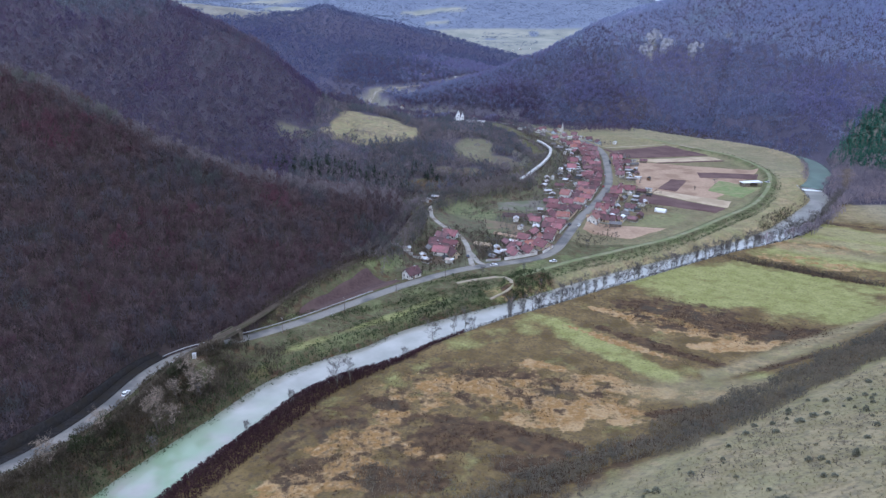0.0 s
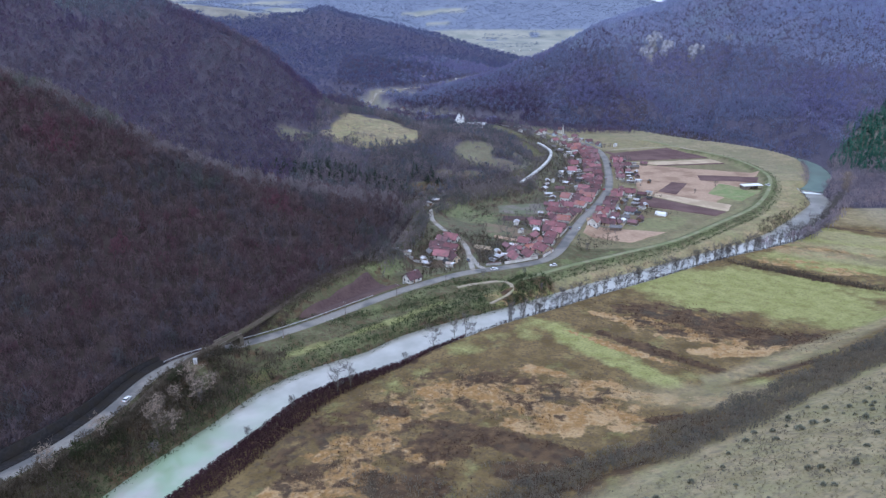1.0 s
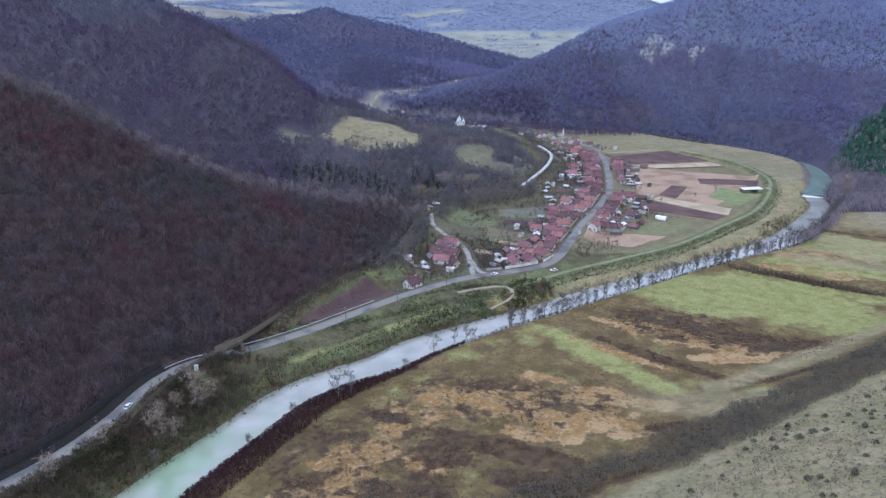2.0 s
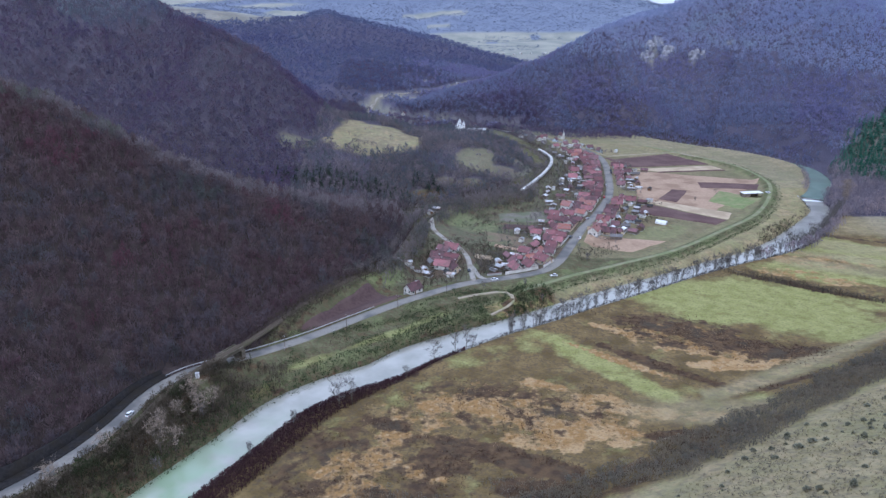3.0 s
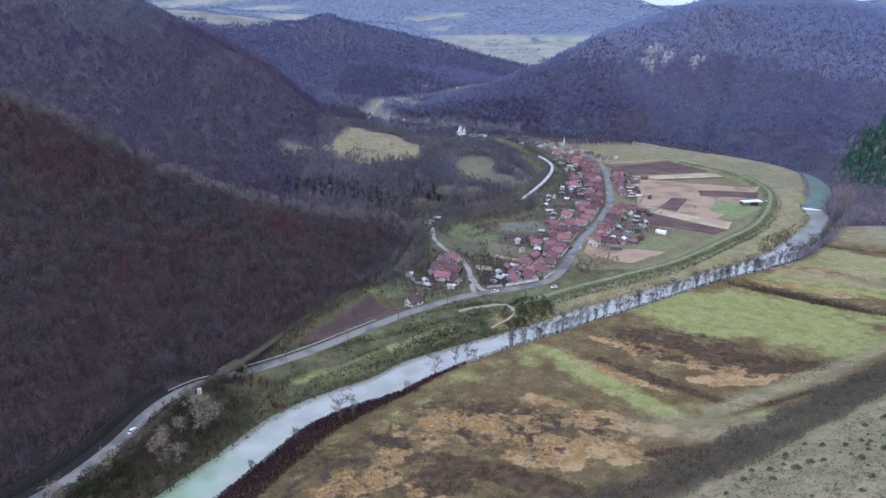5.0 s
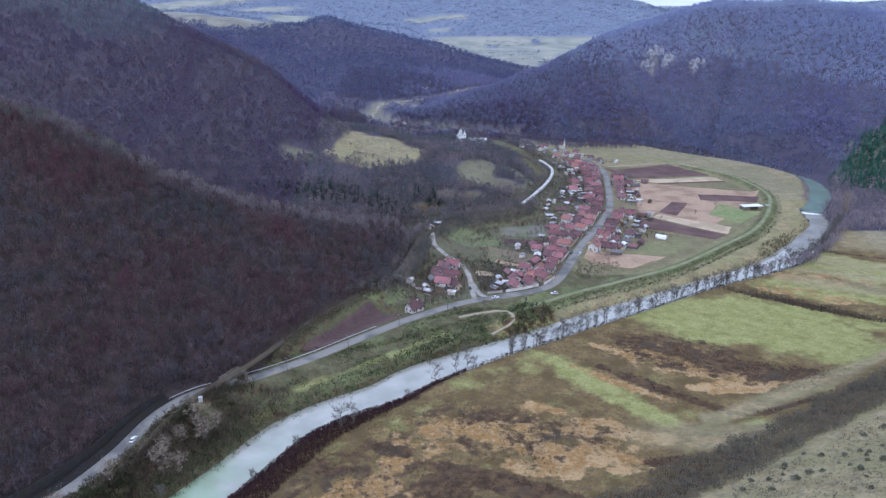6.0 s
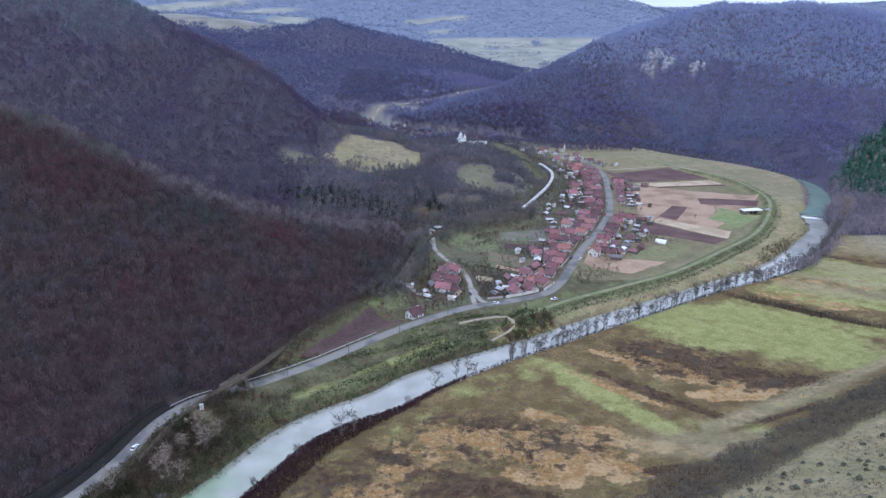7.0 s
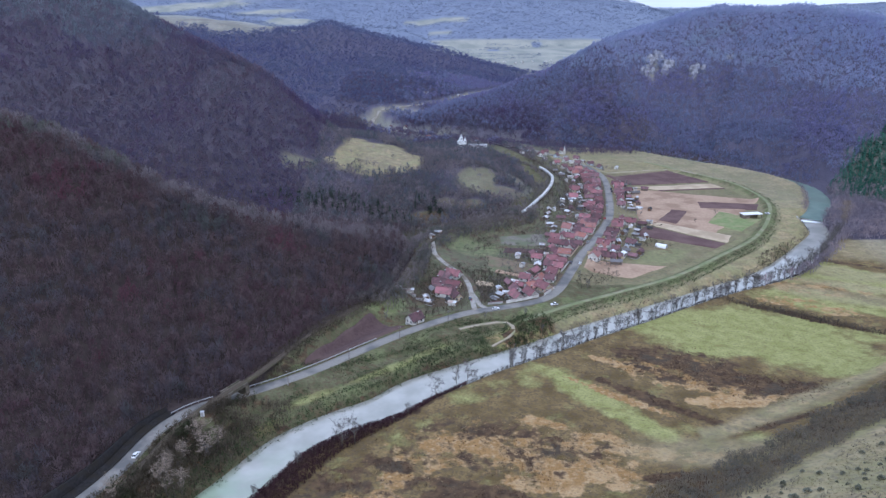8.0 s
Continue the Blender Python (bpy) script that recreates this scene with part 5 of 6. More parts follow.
def freight_wagon(m):
    w = thing("freight_wagon", "low pale grey covered freight wagon on the railway", "wagon", "train wagons", m)
    part("body", prism([(-1.25, 1.1), (1.25, 1.1), (1.3, 2.5), (-1.3, 2.5)], -6.5, 6.5), m_wagon, w)
    arc = [(1.35 * math.cos(a), 2.52 + 0.45 * math.sin(a)) for a in np.linspace(0, math.pi, 9)]
    part("roof", prism(arc, -6.6, 6.6), m_wagon, w)
    part("underframe", box(-1.2, -6.7, 0.75, 1.2, 6.7, 1.08), m_iron, w)
    for sx in (-1, 1):
        part("side_door", box(sx * 1.3 - 0.06, -1.6, 1.2, sx * 1.3 + 0.06, 1.6, 2.4), m_wagon, w)
        for y in (-5.2, -3.5, 3.5, 5.2):
            part("rib", box(sx * 1.29 - 0.05, y - 0.08, 1.1, sx * 1.29 + 0.05, y + 0.08, 2.5), m_wagon, w)
    for y in (-4.6, 4.6):
        b = part("bogie", box(-0.95, y - 1.5, 0.4, 0.95, y + 1.5, 0.74), m_iron, w)
        for dy in (-0.9, 0.9):
            for sx in (-1, 1):
                part("wheel", drum(0.45, sx * 0.72 - 0.06, sx * 0.72 + 0.06, y + dy, 0.47), m_iron, b)
    for y in (-6.9, 6.9):
        for sx in (-0.85, 0.85):
            part("buffer", box(sx - 0.16, y - 0.25, 0.85, sx + 0.16, y + 0.25, 1.15), m_iron, w)
    return w


stops = along(RAIL, 556, 800, 14.4)
first = None
for x, y, z, h in stops[:12]:
    m = pose(x, y, z + 0.32, 0, 0, math.degrees(h) - 90)
    first = copy_thing(first, m) if first else freight_wagon(m)

# ---------------------------------------------------------------- roadside
m_white = mat("white_paint", (0.72, 0.72, 0.70), (0.82, 0.82, 0.80), 0.8, 0.6)
m_zinc = mat("zinc", (0.45, 0.45, 0.46), (0.56, 0.56, 0.57), 0.7, 0.45, metal=0.3)
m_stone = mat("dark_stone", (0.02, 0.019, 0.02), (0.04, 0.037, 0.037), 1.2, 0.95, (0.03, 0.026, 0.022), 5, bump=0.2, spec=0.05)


def guard_rail(y0, y1, off, label):
    g = thing("guard_rail", label, "guard rail", "roadside guard rails")
    stops = along(ROAD, y0, y1, 3.0, off)
    line = np.array([(x, y, z) for x, y, z, _ in stops])
    t = np.gradient(line[:, :2], axis=0)
    t /= np.linalg.norm(t, axis=1)[:, None]
    nr = np.stack([-t[:, 1], t[:, 0]], 1) * 0.09
    k = len(line)
    v = np.vstack([np.column_stack([line[:, :2] + s * nr, line[:, 2] + h]) for s, h in ((-1, 0.6), (-1, 0.95), (1, 0.95), (1, 0.6))])
    i = np.arange(k - 1)
    f = np.vstack([np.stack([a * k + i, a * k + i + 1, b * k + i + 1, b * k + i], 1) for a, b in ((0, 1), (1, 2), (2, 3), (3, 0))])
    mesh_object("beam", v, f, m_zinc, g)
    me = None
    for x, y, z, h in stops:
        if me is None:
            post = part("post", box(-0.08, -0.08, -0.6, 0.08, 0.08, 0.9), m_zinc, g)
            me = post.data
        else:
            post = new("post", me)
            post.parent = g
        post.matrix_basis = pose(x, y, z, 0, 0, math.degrees(h))


guard_rail(287.5, 345, 4.2, "long pale steel guard rail beside the road")
guard_rail(268, 284, 4.2, "short pale steel guard rail at the bend")
guard_rail(258, 279, -4.2, "pale steel guard rail on the outside of the bend")

for y in (222, 246, 262, 300, 318):
    x, y, z, h = along(ROAD, y, y + 12, 5, -4.6)[0]
    mp = thing("marker_post", "white roadside marker post with a dark band", "marker post", "marker posts", pose(x, y, z_at(x, y), 0, 0, math.degrees(h)))
    part("shaft", box(-0.12, -0.08, -0.2, 0.12, 0.08, 1.15, None, 0.02), m_white, mp)
    part("band", box(-0.125, -0.085, 0.75, 0.125, 0.085, 0.95), m_iron, mp, "black band")

# dark stone wall holding back the slope
wall = thing("retaining_wall", "dark stone retaining wall above the road", "retaining wall")
wall["kind"] = "structure"
stops = along(ROAD, 120, 276, 4.0, 8.2)
line = np.array([(x, y, z) for x, y, z, _ in stops])
tall = 4.2 * np.sin(np.linspace(0.5, math.pi - 0.12, len(line))) ** 0.5
t = np.gradient(line[:, :2], axis=0)
t /= np.linalg.norm(t, axis=1)[:, None]
nr = np.stack([-t[:, 1], t[:, 0]], 1)
k = len(line)
v = np.vstack([np.column_stack([line[:, :2] + o * nr, line[:, 2] + np.where(up, tall, -1.0)]) for o, up in ((-0.5, False), (0.3, True), (1.2, True), (1.2, False))])
i = np.arange(k - 1)
f = np.vstack([np.stack([a * k + i, a * k + i + 1, b * k + i + 1, b * k + i], 1) for a, b in ((0, 1), (1, 2), (2, 3))])
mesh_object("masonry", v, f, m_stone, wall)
stops = along(ROAD, 120, 276, 4.0, 5.7)
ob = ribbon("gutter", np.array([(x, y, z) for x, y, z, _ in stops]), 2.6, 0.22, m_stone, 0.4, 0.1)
tagged(ob, "dark gutter under the retaining wall", "gutter", kind="structure")

cab = thing("relay_cabinet", "small white railway relay cabinet beside the line", "cabinet", m=pose(-103.5, 263.5, z_at(-103.5, 263.5), 0, 0, 10))
part("body", box(-0.7, -0.5, 0, 0.7, 0.5, 2.3), m_white, cab)
part("roof", box(-0.85, -0.65, 2.3, 0.85, 0.65, 2.45), m_zinc, cab)
part("door", box(-0.45, -0.54, 0.15, 0.45, -0.5, 2.0), m_zinc, cab)
part("plinth", box(-0.9, -0.7, -0.6, 0.9, 0.7, -0.004), m_concrete, cab)

# ---------------------------------------------------------------- cars
m_glass = mat("dark_glass", (0.03, 0.035, 0.04), (0.05, 0.055, 0.06), 0.5, 0.1, spec=0.8)
m_lamp = mat("headlamp", (0.8, 0.8, 0.78), (0.9, 0.9, 0.88), 0.3, 0.2, spec=0.8)
m_red = mat("tail_lamp", (0.45, 0.02, 0.02), (0.55, 0.03, 0.03), 0.3, 0.3)


def car(m, paint, label):
    c = thing("car", label, "car", "cars on the road", m)
    prof = [(-2.05, 0.35), (2.05, 0.35), (2.1, 0.7), (1.95, 0.85), (0.95, 0.95), (-1.75, 1.0), (-2.1, 0.85)]
    bm = prism([(y, z) for y, z in prof], -0.82, 0.82)
    bmesh.ops.rotate(bm, verts=bm.verts, cent=(0, 0, 0), matrix=Matrix.Rotation(radians(90), 3, "Z"))
    part("body", bm, paint, c)
    bm = prism([(0.9, 0.93), (0.2, 1.42), (-1.25, 1.45), (-1.8, 0.98)], -0.7, 0.7)
    bmesh.ops.rotate(bm, verts=bm.verts, cent=(0, 0, 0), matrix=Matrix.Rotation(radians(90), 3, "Z"))
    part("cabin", bm, m_glass, c, "dark glazed cabin")
    part("roof", box(-0.68, -1.2, 1.44, 0.68, 0.22, 1.5), paint, c)
    for sx in (-1, 1):
        part("headlight", box(sx * 0.6 - 0.18, 2.02, 0.6, sx * 0.6 + 0.18, 2.12, 0.78), m_lamp, c)
        part("tail_light", box(sx * 0.65 - 0.15, -2.14, 0.65, sx * 0.65 + 0.15, -2.06, 0.85), m_red, c)
        for y in (-1.3, 1.3):
            w = part("wheel", drum(0.33, sx * 0.8 - 0.11, sx * 0.8 + 0.11, y, 0.33), m_rubber, c, "black tyre")
            part("rim", drum(0.2, sx * 0.92 - 0.02, sx * 0.92 + 0.02, y, 0.33, 8), m_zinc, w)
    return c


m_car_white = mat("white_car_paint", (0.75, 0.75, 0.76), (0.82, 0.82, 0.83), 2, 0.25, spec=0.6)
m_car_red = mat("red_car_paint", (0.35, 0.03, 0.03), (0.42, 0.04, 0.04), 2, 0.25, spec=0.6)
m_car_dark = mat("dark_car_paint", (0.03, 0.035, 0.045), (0.05, 0.055, 0.07), 2, 0.25, spec=0.6)
m_car_silver = mat("silver_car_paint", (0.45, 0.46, 0.48), (0.52, 0.53, 0.55), 2, 0.3, metal=0.5)
for y, off, paint, label, line in ((237, -1.6, m_car_white, "white hatchback driving along the valley road", ROAD), (383, -1.5, m_car_white, "white car at the road junction", ROAD),
                                   (397, 1.3, m_car_dark, "dark car on the gravel lane by the junction", LANE), (455, -3.0, m_car_white, "white car parked at the village kerb", ROAD),
                                   (458, 3.2, m_car_dark, "dark car parked by a yard wall", ROAD), (500, 3.0, m_car_silver, "silver car parked in the village street", ROAD),
                                   (648, -3.0, m_car_dark, "dark van-like car parked beyond the houses", ROAD), (655, -3.0, m_car_dark, "second dark car parked beyond the houses", ROAD),
                                   (560, 2.8, m_car_red, "red car parked in the village street", ROAD), (598, 3.0, m_car_silver, "silver car standing by a gate", ROAD)):
    x, y, z, h = along(line, y, y + 12, 5, off)[0]
    car(pose(x, y, z + 0.12, 0, 0, math.degrees(h) - 90), paint, label)
x, y = 64.5, 390.5
car(pose(x, y, z_at(x, y) + 0.02, 0, 0, 100), m_car_white, "white car parked on the grass verge")
x, y = 270.5, 575
car(pose(x, y, z_at(x, y) + 0.05, 0, 0, 30), m_car_white, "white car parked beside the farm shed")

# ---------------------------------------------------------------- village
m_wall = mat("lime_plaster", (0.62, 0.60, 0.56), (0.74, 0.72, 0.68), 1.5, 0.9, (0.52, 0.49, 0.44), 4)
m_wall_ochre = mat("ochre_plaster", (0.50, 0.40, 0.27), (0.60, 0.49, 0.34), 1.5, 0.9, (0.42, 0.34, 0.24), 4)
m_wall_blue = mat("pale_blue_plaster", (0.42, 0.48, 0.54), (0.52, 0.57, 0.62), 1.5, 0.9, (0.38, 0.41, 0.44), 4)
m_tile = mat("red_roof_tile", (0.215, 0.094, 0.104), (0.29, 0.13, 0.138), 0.8, 0.85, (0.17, 0.095, 0.095), 3, bump=0.05, per_object=0.35)
m_tile_old = mat("old_brown_tile", (0.15, 0.082, 0.09), (0.21, 0.112, 0.12), 0.8, 0.9, (0.11, 0.075, 0.075), 3, bump=0.05, per_object=0.35)
m_tile_new = mat("bright_orange_tile", (0.25, 0.13, 0.118), (0.31, 0.165, 0.148), 0.8, 0.85, (0.29, 0.12, 0.09), 3, bump=0.05, per_object=0.15)
m_sheet = mat("galvanised_sheet", (0.34, 0.35, 0.37), (0.56, 0.57, 0.59), 1.0, 0.5, (0.30, 0.24, 0.20), 3, metal=0.2, per_object=0.5)
m_board = mat("weathered_boards", (0.14, 0.11, 0.09), (0.23, 0.19, 0.155), 0.5, 0.9, (0.10, 0.08, 0.07), 3, per_object=0.2)
m_slate = mat("dull_grey_slate", (0.13, 0.125, 0.13), (0.20, 0.195, 0.20), 0.7, 0.85, (0.16, 0.14, 0.13), 2, per_object=0.25)
m_felt = mat("black_roofing_felt", (0.03, 0.03, 0.033), (0.06, 0.06, 0.062), 0.6, 0.9)
m_door = mat("brown_door", (0.12, 0.07, 0.04), (0.18, 0.10, 0.06), 0.4, 0.6)


def gable(w, l, h, rise):
    """Walls with gable ends; the ridge runs along y."""
    return prism([(-w / 2, -0.5), (w / 2, -0.5), (w / 2, h), (0, h + rise), (-w / 2, h)], -l / 2, l / 2)


def roof_slab(w, l, h, rise, side, over=0.55, thick=0.22):
    run = w / 2 + over
    drop = rise * over / (w / 2)
    a, b = (0.0, h + rise + thick + 0.02), (side * run, h - drop + thick)
    return prism([a, b, (b[0], b[1] - thick), (a[0], a[1] - thick)], -l / 2 - over, l / 2 + over)


def window(parent, x, y, z, w, h, axis, out):
    """A framed window on a wall; axis is the wall's normal."""
    if axis == "y":
        f = part("window", box(x - w / 2 - 0.1, min(y, y + out * 0.06), z - 0.1, x + w / 2 + 0.1, max(y, y + out * 0.06), z + h + 0.1), m_white, parent)
        part("pane", box(x - w / 2, min(y + out * 0.05, y + out * 0.09), z, x + w / 2, max(y + out * 0.05, y + out * 0.09), z + h), m_glass, f, "dark glass pane")
    else:
        f = part("window", box(min(x, x + out * 0.06), y - w / 2 - 0.1, z - 0.1, max(x, x + out * 0.06), y + w / 2 + 0.1, z + h + 0.1), m_white, parent)
        part("pane", box(min(x + out * 0.05, x + out * 0.09), y - w / 2, z, max(x + out * 0.05, x + out * 0.09), y + w / 2, z + h), m_glass, f, "dark glass pane")


def house(w, l, h, rise, wall_m, roof_m, label, m):
    o = thing("house", label, "house", "village houses", m)
    part("wall", gable(w, l, h, rise), wall_m, o)
    part("plinth", box(-w / 2 - 0.12, -l / 2 - 0.12, -1.5, w / 2 + 0.12, l / 2 + 0.12, 0.45), m_concrete, o)
    for s in (-1, 1):
        part("roof", roof_slab(w, l, h, rise, s), roof_m, o)
    part("ridge", box(-0.18, -l / 2 - 0.6, h + rise + 0.16, 0.18, l / 2 + 0.6, h + rise + 0.36), roof_m, o)
    c = part("chimney", box(0.9, l * 0.15 - 0.35, h + rise * 0.3, 1.6, l * 0.15 + 0.35, h + rise + 0.9), m_tile_old, o)
    part("cap", box(0.8, l * 0.15 - 0.45, h + rise + 0.9, 1.7, l * 0.15 + 0.45, h + rise + 1.05), m_concrete, c)
    for x in (-w * 0.24, w * 0.24):
        window(o, x, -l / 2, 1.1, 1.0, 1.4, "y", -1)
    window(o, 0, -l / 2, h + rise * 0.35, 0.6, 0.7, "y", -1)
    for y in (-l * 0.32, l * 0.25):
        window(o, w / 2, y, 1.1, 1.0, 1.3, "x", 1)
        window(o, -w / 2, y, 1.1, 1.0, 1.3, "x", -1)
    part("door", box(w / 2, -l * 0.14 - 0.5, 0.3, w / 2 + 0.07, -l * 0.14 + 0.5, 2.4), m_door, o)
    return o


def shed(w, l, h, rise, wall_m, roof_m, label, m):
    o = thing("shed", label, "shed", "yard sheds", m)
    part("wall", gable(w, l, h, rise), wall_m, o)
    for s in (-1, 1):
        part("roof", roof_slab(w, l, h, rise, s, 0.4, 0.12), roof_m, o)
    part("door", box(-1.1, -l / 2 - 0.06, 0.0, 1.1, -l / 2, min(2.4, h)), m_door, o)
    part("plinth", box(-w / 2 - 0.1, -l / 2 - 0.1, -1.5, w / 2 + 0.1, l / 2 + 0.1, 0.2), m_concrete, o)
    return o


HOUSE_KINDS = [
    (6.2, 9.5, 3.0, 2.7, m_wall, m_tile, "white plastered house with a red tiled roof"),
    (6.4, 8.2, 2.9, 2.9, m_wall, m_tile_old, "white house with an old brown-red tiled roof"),
    (6.8, 9.5, 3.2, 2.8, m_wall_ochre, m_tile, "ochre plastered house with a red tiled roof"),
    (6.0, 8.6, 3.0, 2.6, m_wall_blue, m_tile_old, "pale blue house with a weathered tiled roof"),
    (7.2, 9.2, 4.0, 2.6, m_wall, m_tile_new, "taller white house with a new orange tiled roof"),
    (5.6, 11.5, 2.8, 2.6, m_wall_ochre, m_tile_old, "long low ochre house with an old tiled roof"),
]
SHED_KINDS = [
    (4.4, 7.0, 2.5, 1.6, m_board, m_tile_old, "weathered timber barn with an old tiled roof"),
    (3.6, 5.0, 2.3, 0.8, m_board, m_sheet, "timber shed with a grey sheet roof"),
    (5.0, 8, 2.7, 2.0, m_board, m_tile, "timber barn with a red tiled roof"),
    (3.0, 4.6, 2.3, 0.6, m_wall, m_sheet, "small white outbuilding with a bright sheet roof"),
    (3.2, 4.2, 2.2, 0.9, m_board, m_felt, "small timber hut with a black felt roof"),
    (3.8, 6.4, 2.4, 1.3, m_board, m_slate, "boarded outbuilding with a dull grey slate roof"),
]
made = {}
used = []
hr = random.Random(7)


def place(kind, index, x, y, deg, scale=1.0):
    """Set one of the kinds down at a place, turned by deg, if nothing stands there yet."""
    key = (kind, index)
    m = pose(x, y, z_at(x, y) + 0.1, 0, 0, deg)
    used.append((x, y))
    if key in made:
        return copy_thing(made[key], m)
    spec = (HOUSE_KINDS if kind == "house" else SHED_KINDS)[index]
    made[key] = (house if kind == "house" else shed)(*spec, m)
    return made[key]


def free(x, y, gap):
    return all((x - a) ** 2 + (y - b) ** 2 > gap * gap for a, b in used)


# single houses by the junction and on the lane
for i, x, y, deg in ((1, -17.5, 366.8, -47), (0, -1, 410, 70), (2, 5, 420, 60), (1, -4, 424, 75), (5, 6, 406, 20), (0, 5, 434, 60), (3, 0, 433, 50),
                     (0, 43, 400, 20), (0, 52, 404, 22), (4, 55, 417, 110), (1, 44, 413, 20), (2, 61, 413, 35),
                     (5, -2, 416, 70)):
    place("house", i, x, y, deg)
for i, x, y, deg in ((3, -12, 404, 20), (1, -10, 397, 60), (3, 4, 396, 70), (1, -18, 375, 40), (3, 34, 418, 15), (1, 34, 408, 40), (0, 41, 427, 20), (3, 45, 430, 60), (1, 30, 401, 40), (3, -10, 500, 30), (1, -5, 507, 70), (3, -15, 505, 100), (4, -12, 512, 20), (3, -22, 404, 100), (5, -8, 415, 20), (4, 2, 400, 30), (3, 38, 411, 75), (4, 47, 408, 20)):
    place("shed", i, x, y, deg)

# rows along the street: gables to the road, barns and sheds behind
for y0, y1, side in ((414, 742, 1), (472, 574, -1), (604, 690, -1)):
    for x, y, z, h in along(ROAD, y0, y1, 8.6, 0.0):
        nx_, ny_ = -math.sin(h) * side, math.cos(h) * side
        face = math.degrees(math.atan2(ny_, nx_)) - 90
        depth = (3 if y < 440 else 5 if y < 530 else 6) if side > 0 else 4
        for row in range(depth):
            d = 9.8 + row * hr.uniform(7.0, 8.6) + hr.uniform(-1, 1.5)
            along_ = hr.uniform(-3, 3)
            px, py = x + nx_ * d - ny_ * along_ * side, y + ny_ * d + nx_ * along_ * side
            if not free(px, py, 7.0 if row == 0 else 5.4):
                continue
            if nearest(np.array([px]), np.array([py]), RAIL, 60)[0][0] < 11 or nearest(np.array([px]), np.array([py]), ROAD, 60)[0][0] < 8.2:
                continue
            homes = (1.0, 0.7, 0.35, 0.1, 0.0, 0.0)[row] if side > 0 else (0.75, 0.25, 0.1, 0.0)[row]
            sheds = (0.0, 0.9, 0.85, 0.55, 0.45, 0.35)[row] if side > 0 else (0.7, 0.8, 0.6, 0.4)[row]
            if hr.random() < homes:
                place("house", hr.choice((0, 0, 0, 1, 1, 2, 3, 4, 5)), px, py, face + hr.uniform(-12, 12) + (90 if hr.random() < 0.3 else 0)).scale = (hr.uniform(0.78, 1.0), hr.uniform(0.7, 1.02), hr.uniform(0.8, 1.05))
            elif hr.random() < sheds:
                pick = (0, 1, 1, 2, 3, 3, 3, 4, 5) if row < 3 and side > 0 else (1, 1, 3, 3, 4, 5, 0)
                place("shed", hr.choice(pick), px, py, face + hr.uniform(-20, 20) + (90 if hr.random() < 0.45 else 0)).scale = (hr.uniform(0.7, 1.15), hr.uniform(0.6, 1.3), hr.uniform(0.8, 1.1))

# the upper village, more scattered
for x, y in ((135, 782), (118, 826), (128, 806), (95, 820), (84, 856), (66, 858), (108, 798), (146, 766), (122, 766), (104, 842), (150, 800), (160, 770), (74, 836), (56, 872), (40, 880),
             (168, 758), (88, 800), (-59, 940), (-73, 965), (-44, 925), (-20, 900), (-52, 955), (142, 752), (128, 748), (114, 812), (76, 868)):
    if free(x, y, 9):
        place("house", hr.choice((0, 1, 1, 3, 3)), x, y, hr.uniform(0, 180)).scale = (0.8, 0.8, 0.8)
for x, y in ((186, 758), (192, 760), (102, 830), (140, 775), (112, 785), (90, 838), (138, 800), (155, 785), (70, 848)):
    if free(x, y, 7):
        place("shed", hr.choice((1, 3, 3)), x, y, hr.uniform(0, 180))

# the far hamlets, pale dots up the valley
for i in range(26):
    x, y = (hr.uniform(20, 330), hr.uniform(1590, 1640)) if i < 12 else (hr.uniform(-60, 40), hr.uniform(1095, 1125)) if i < 19 else (hr.uniform(-110, 0), hr.uniform(1560, 1600))
    place("shed", 3, x, y, hr.uniform(0, 180))

# bushes and fruit trees squeezed between the yards
spots = np.array(used)


def between(x, y):
    d, _, side = nearest(x, y, ROAD, 80)
    room = np.min(np.hypot(x[:, None] - spots[:, 0], y[:, None] - spots[:, 1]), 1)
    return ((d > 7) & (d < np.where(side > 0, 66, 27)) & (room > 4.6) & (room < 15) & (y > 395)) * 0.75


plants("yard_trees", (20, 390, 200, 780), 3.4, between, 3.6, 1.5, 24, 0.14, m_slope, "dark bare bushes between yards and sheds", 61, "garden trees")
plants("yard_trees", (-30, 375, 40, 450), 3.0, lambda x, y: ((np.min(np.hypot(x[:, None] - spots[:, 0], y[:, None] - spots[:, 1]), 1) > 5.0) & (nearest(x, y, ROAD, 60)[2] > 0) & (nearest(x, y, RAIL, 60)[0] > 8)) * 0.6, 4.2, 1.7, 28, 0.15, m_thicket, "dark bare trees round the houses at the junction", 62, "garden trees")

# yard walls


def yard_wall(x0, y0, x1, y1, tall, material, label):
    w = thing("yard_wall", label, "wall", "yard walls")
    n = max(2, int(math.hypot(x1 - x0, y1 - y0) / 4))
    deg = math.degrees(math.atan2(y1 - y0, x1 - x0))
    L = math.hypot(x1 - x0, y1 - y0) / n
    for i in range(n):
        t = (i + 0.5) / n
        x, y = x0 + (x1 - x0) * t, y0 + (y1 - y0) * t
        p = part("panel", box(-L / 2 + 0.003, -0.15, -0.6, L / 2 - 0.003, 0.15, tall), material, w)
        p.matrix_basis = pose(x, y, z_at(x, y), 0, 0, deg)
        p = part("coping", box(-L / 2 + 0.003, -0.25, tall, L / 2 - 0.003, 0.25, tall + 0.12), m_tile_old, w)
        p.matrix_basis = pose(x, y, z_at(x, y), 0, 0, deg)


yard_wall(101, 479, 126, 474, 2.2, m_wall_ochre, "long pale plastered yard wall facing the field")
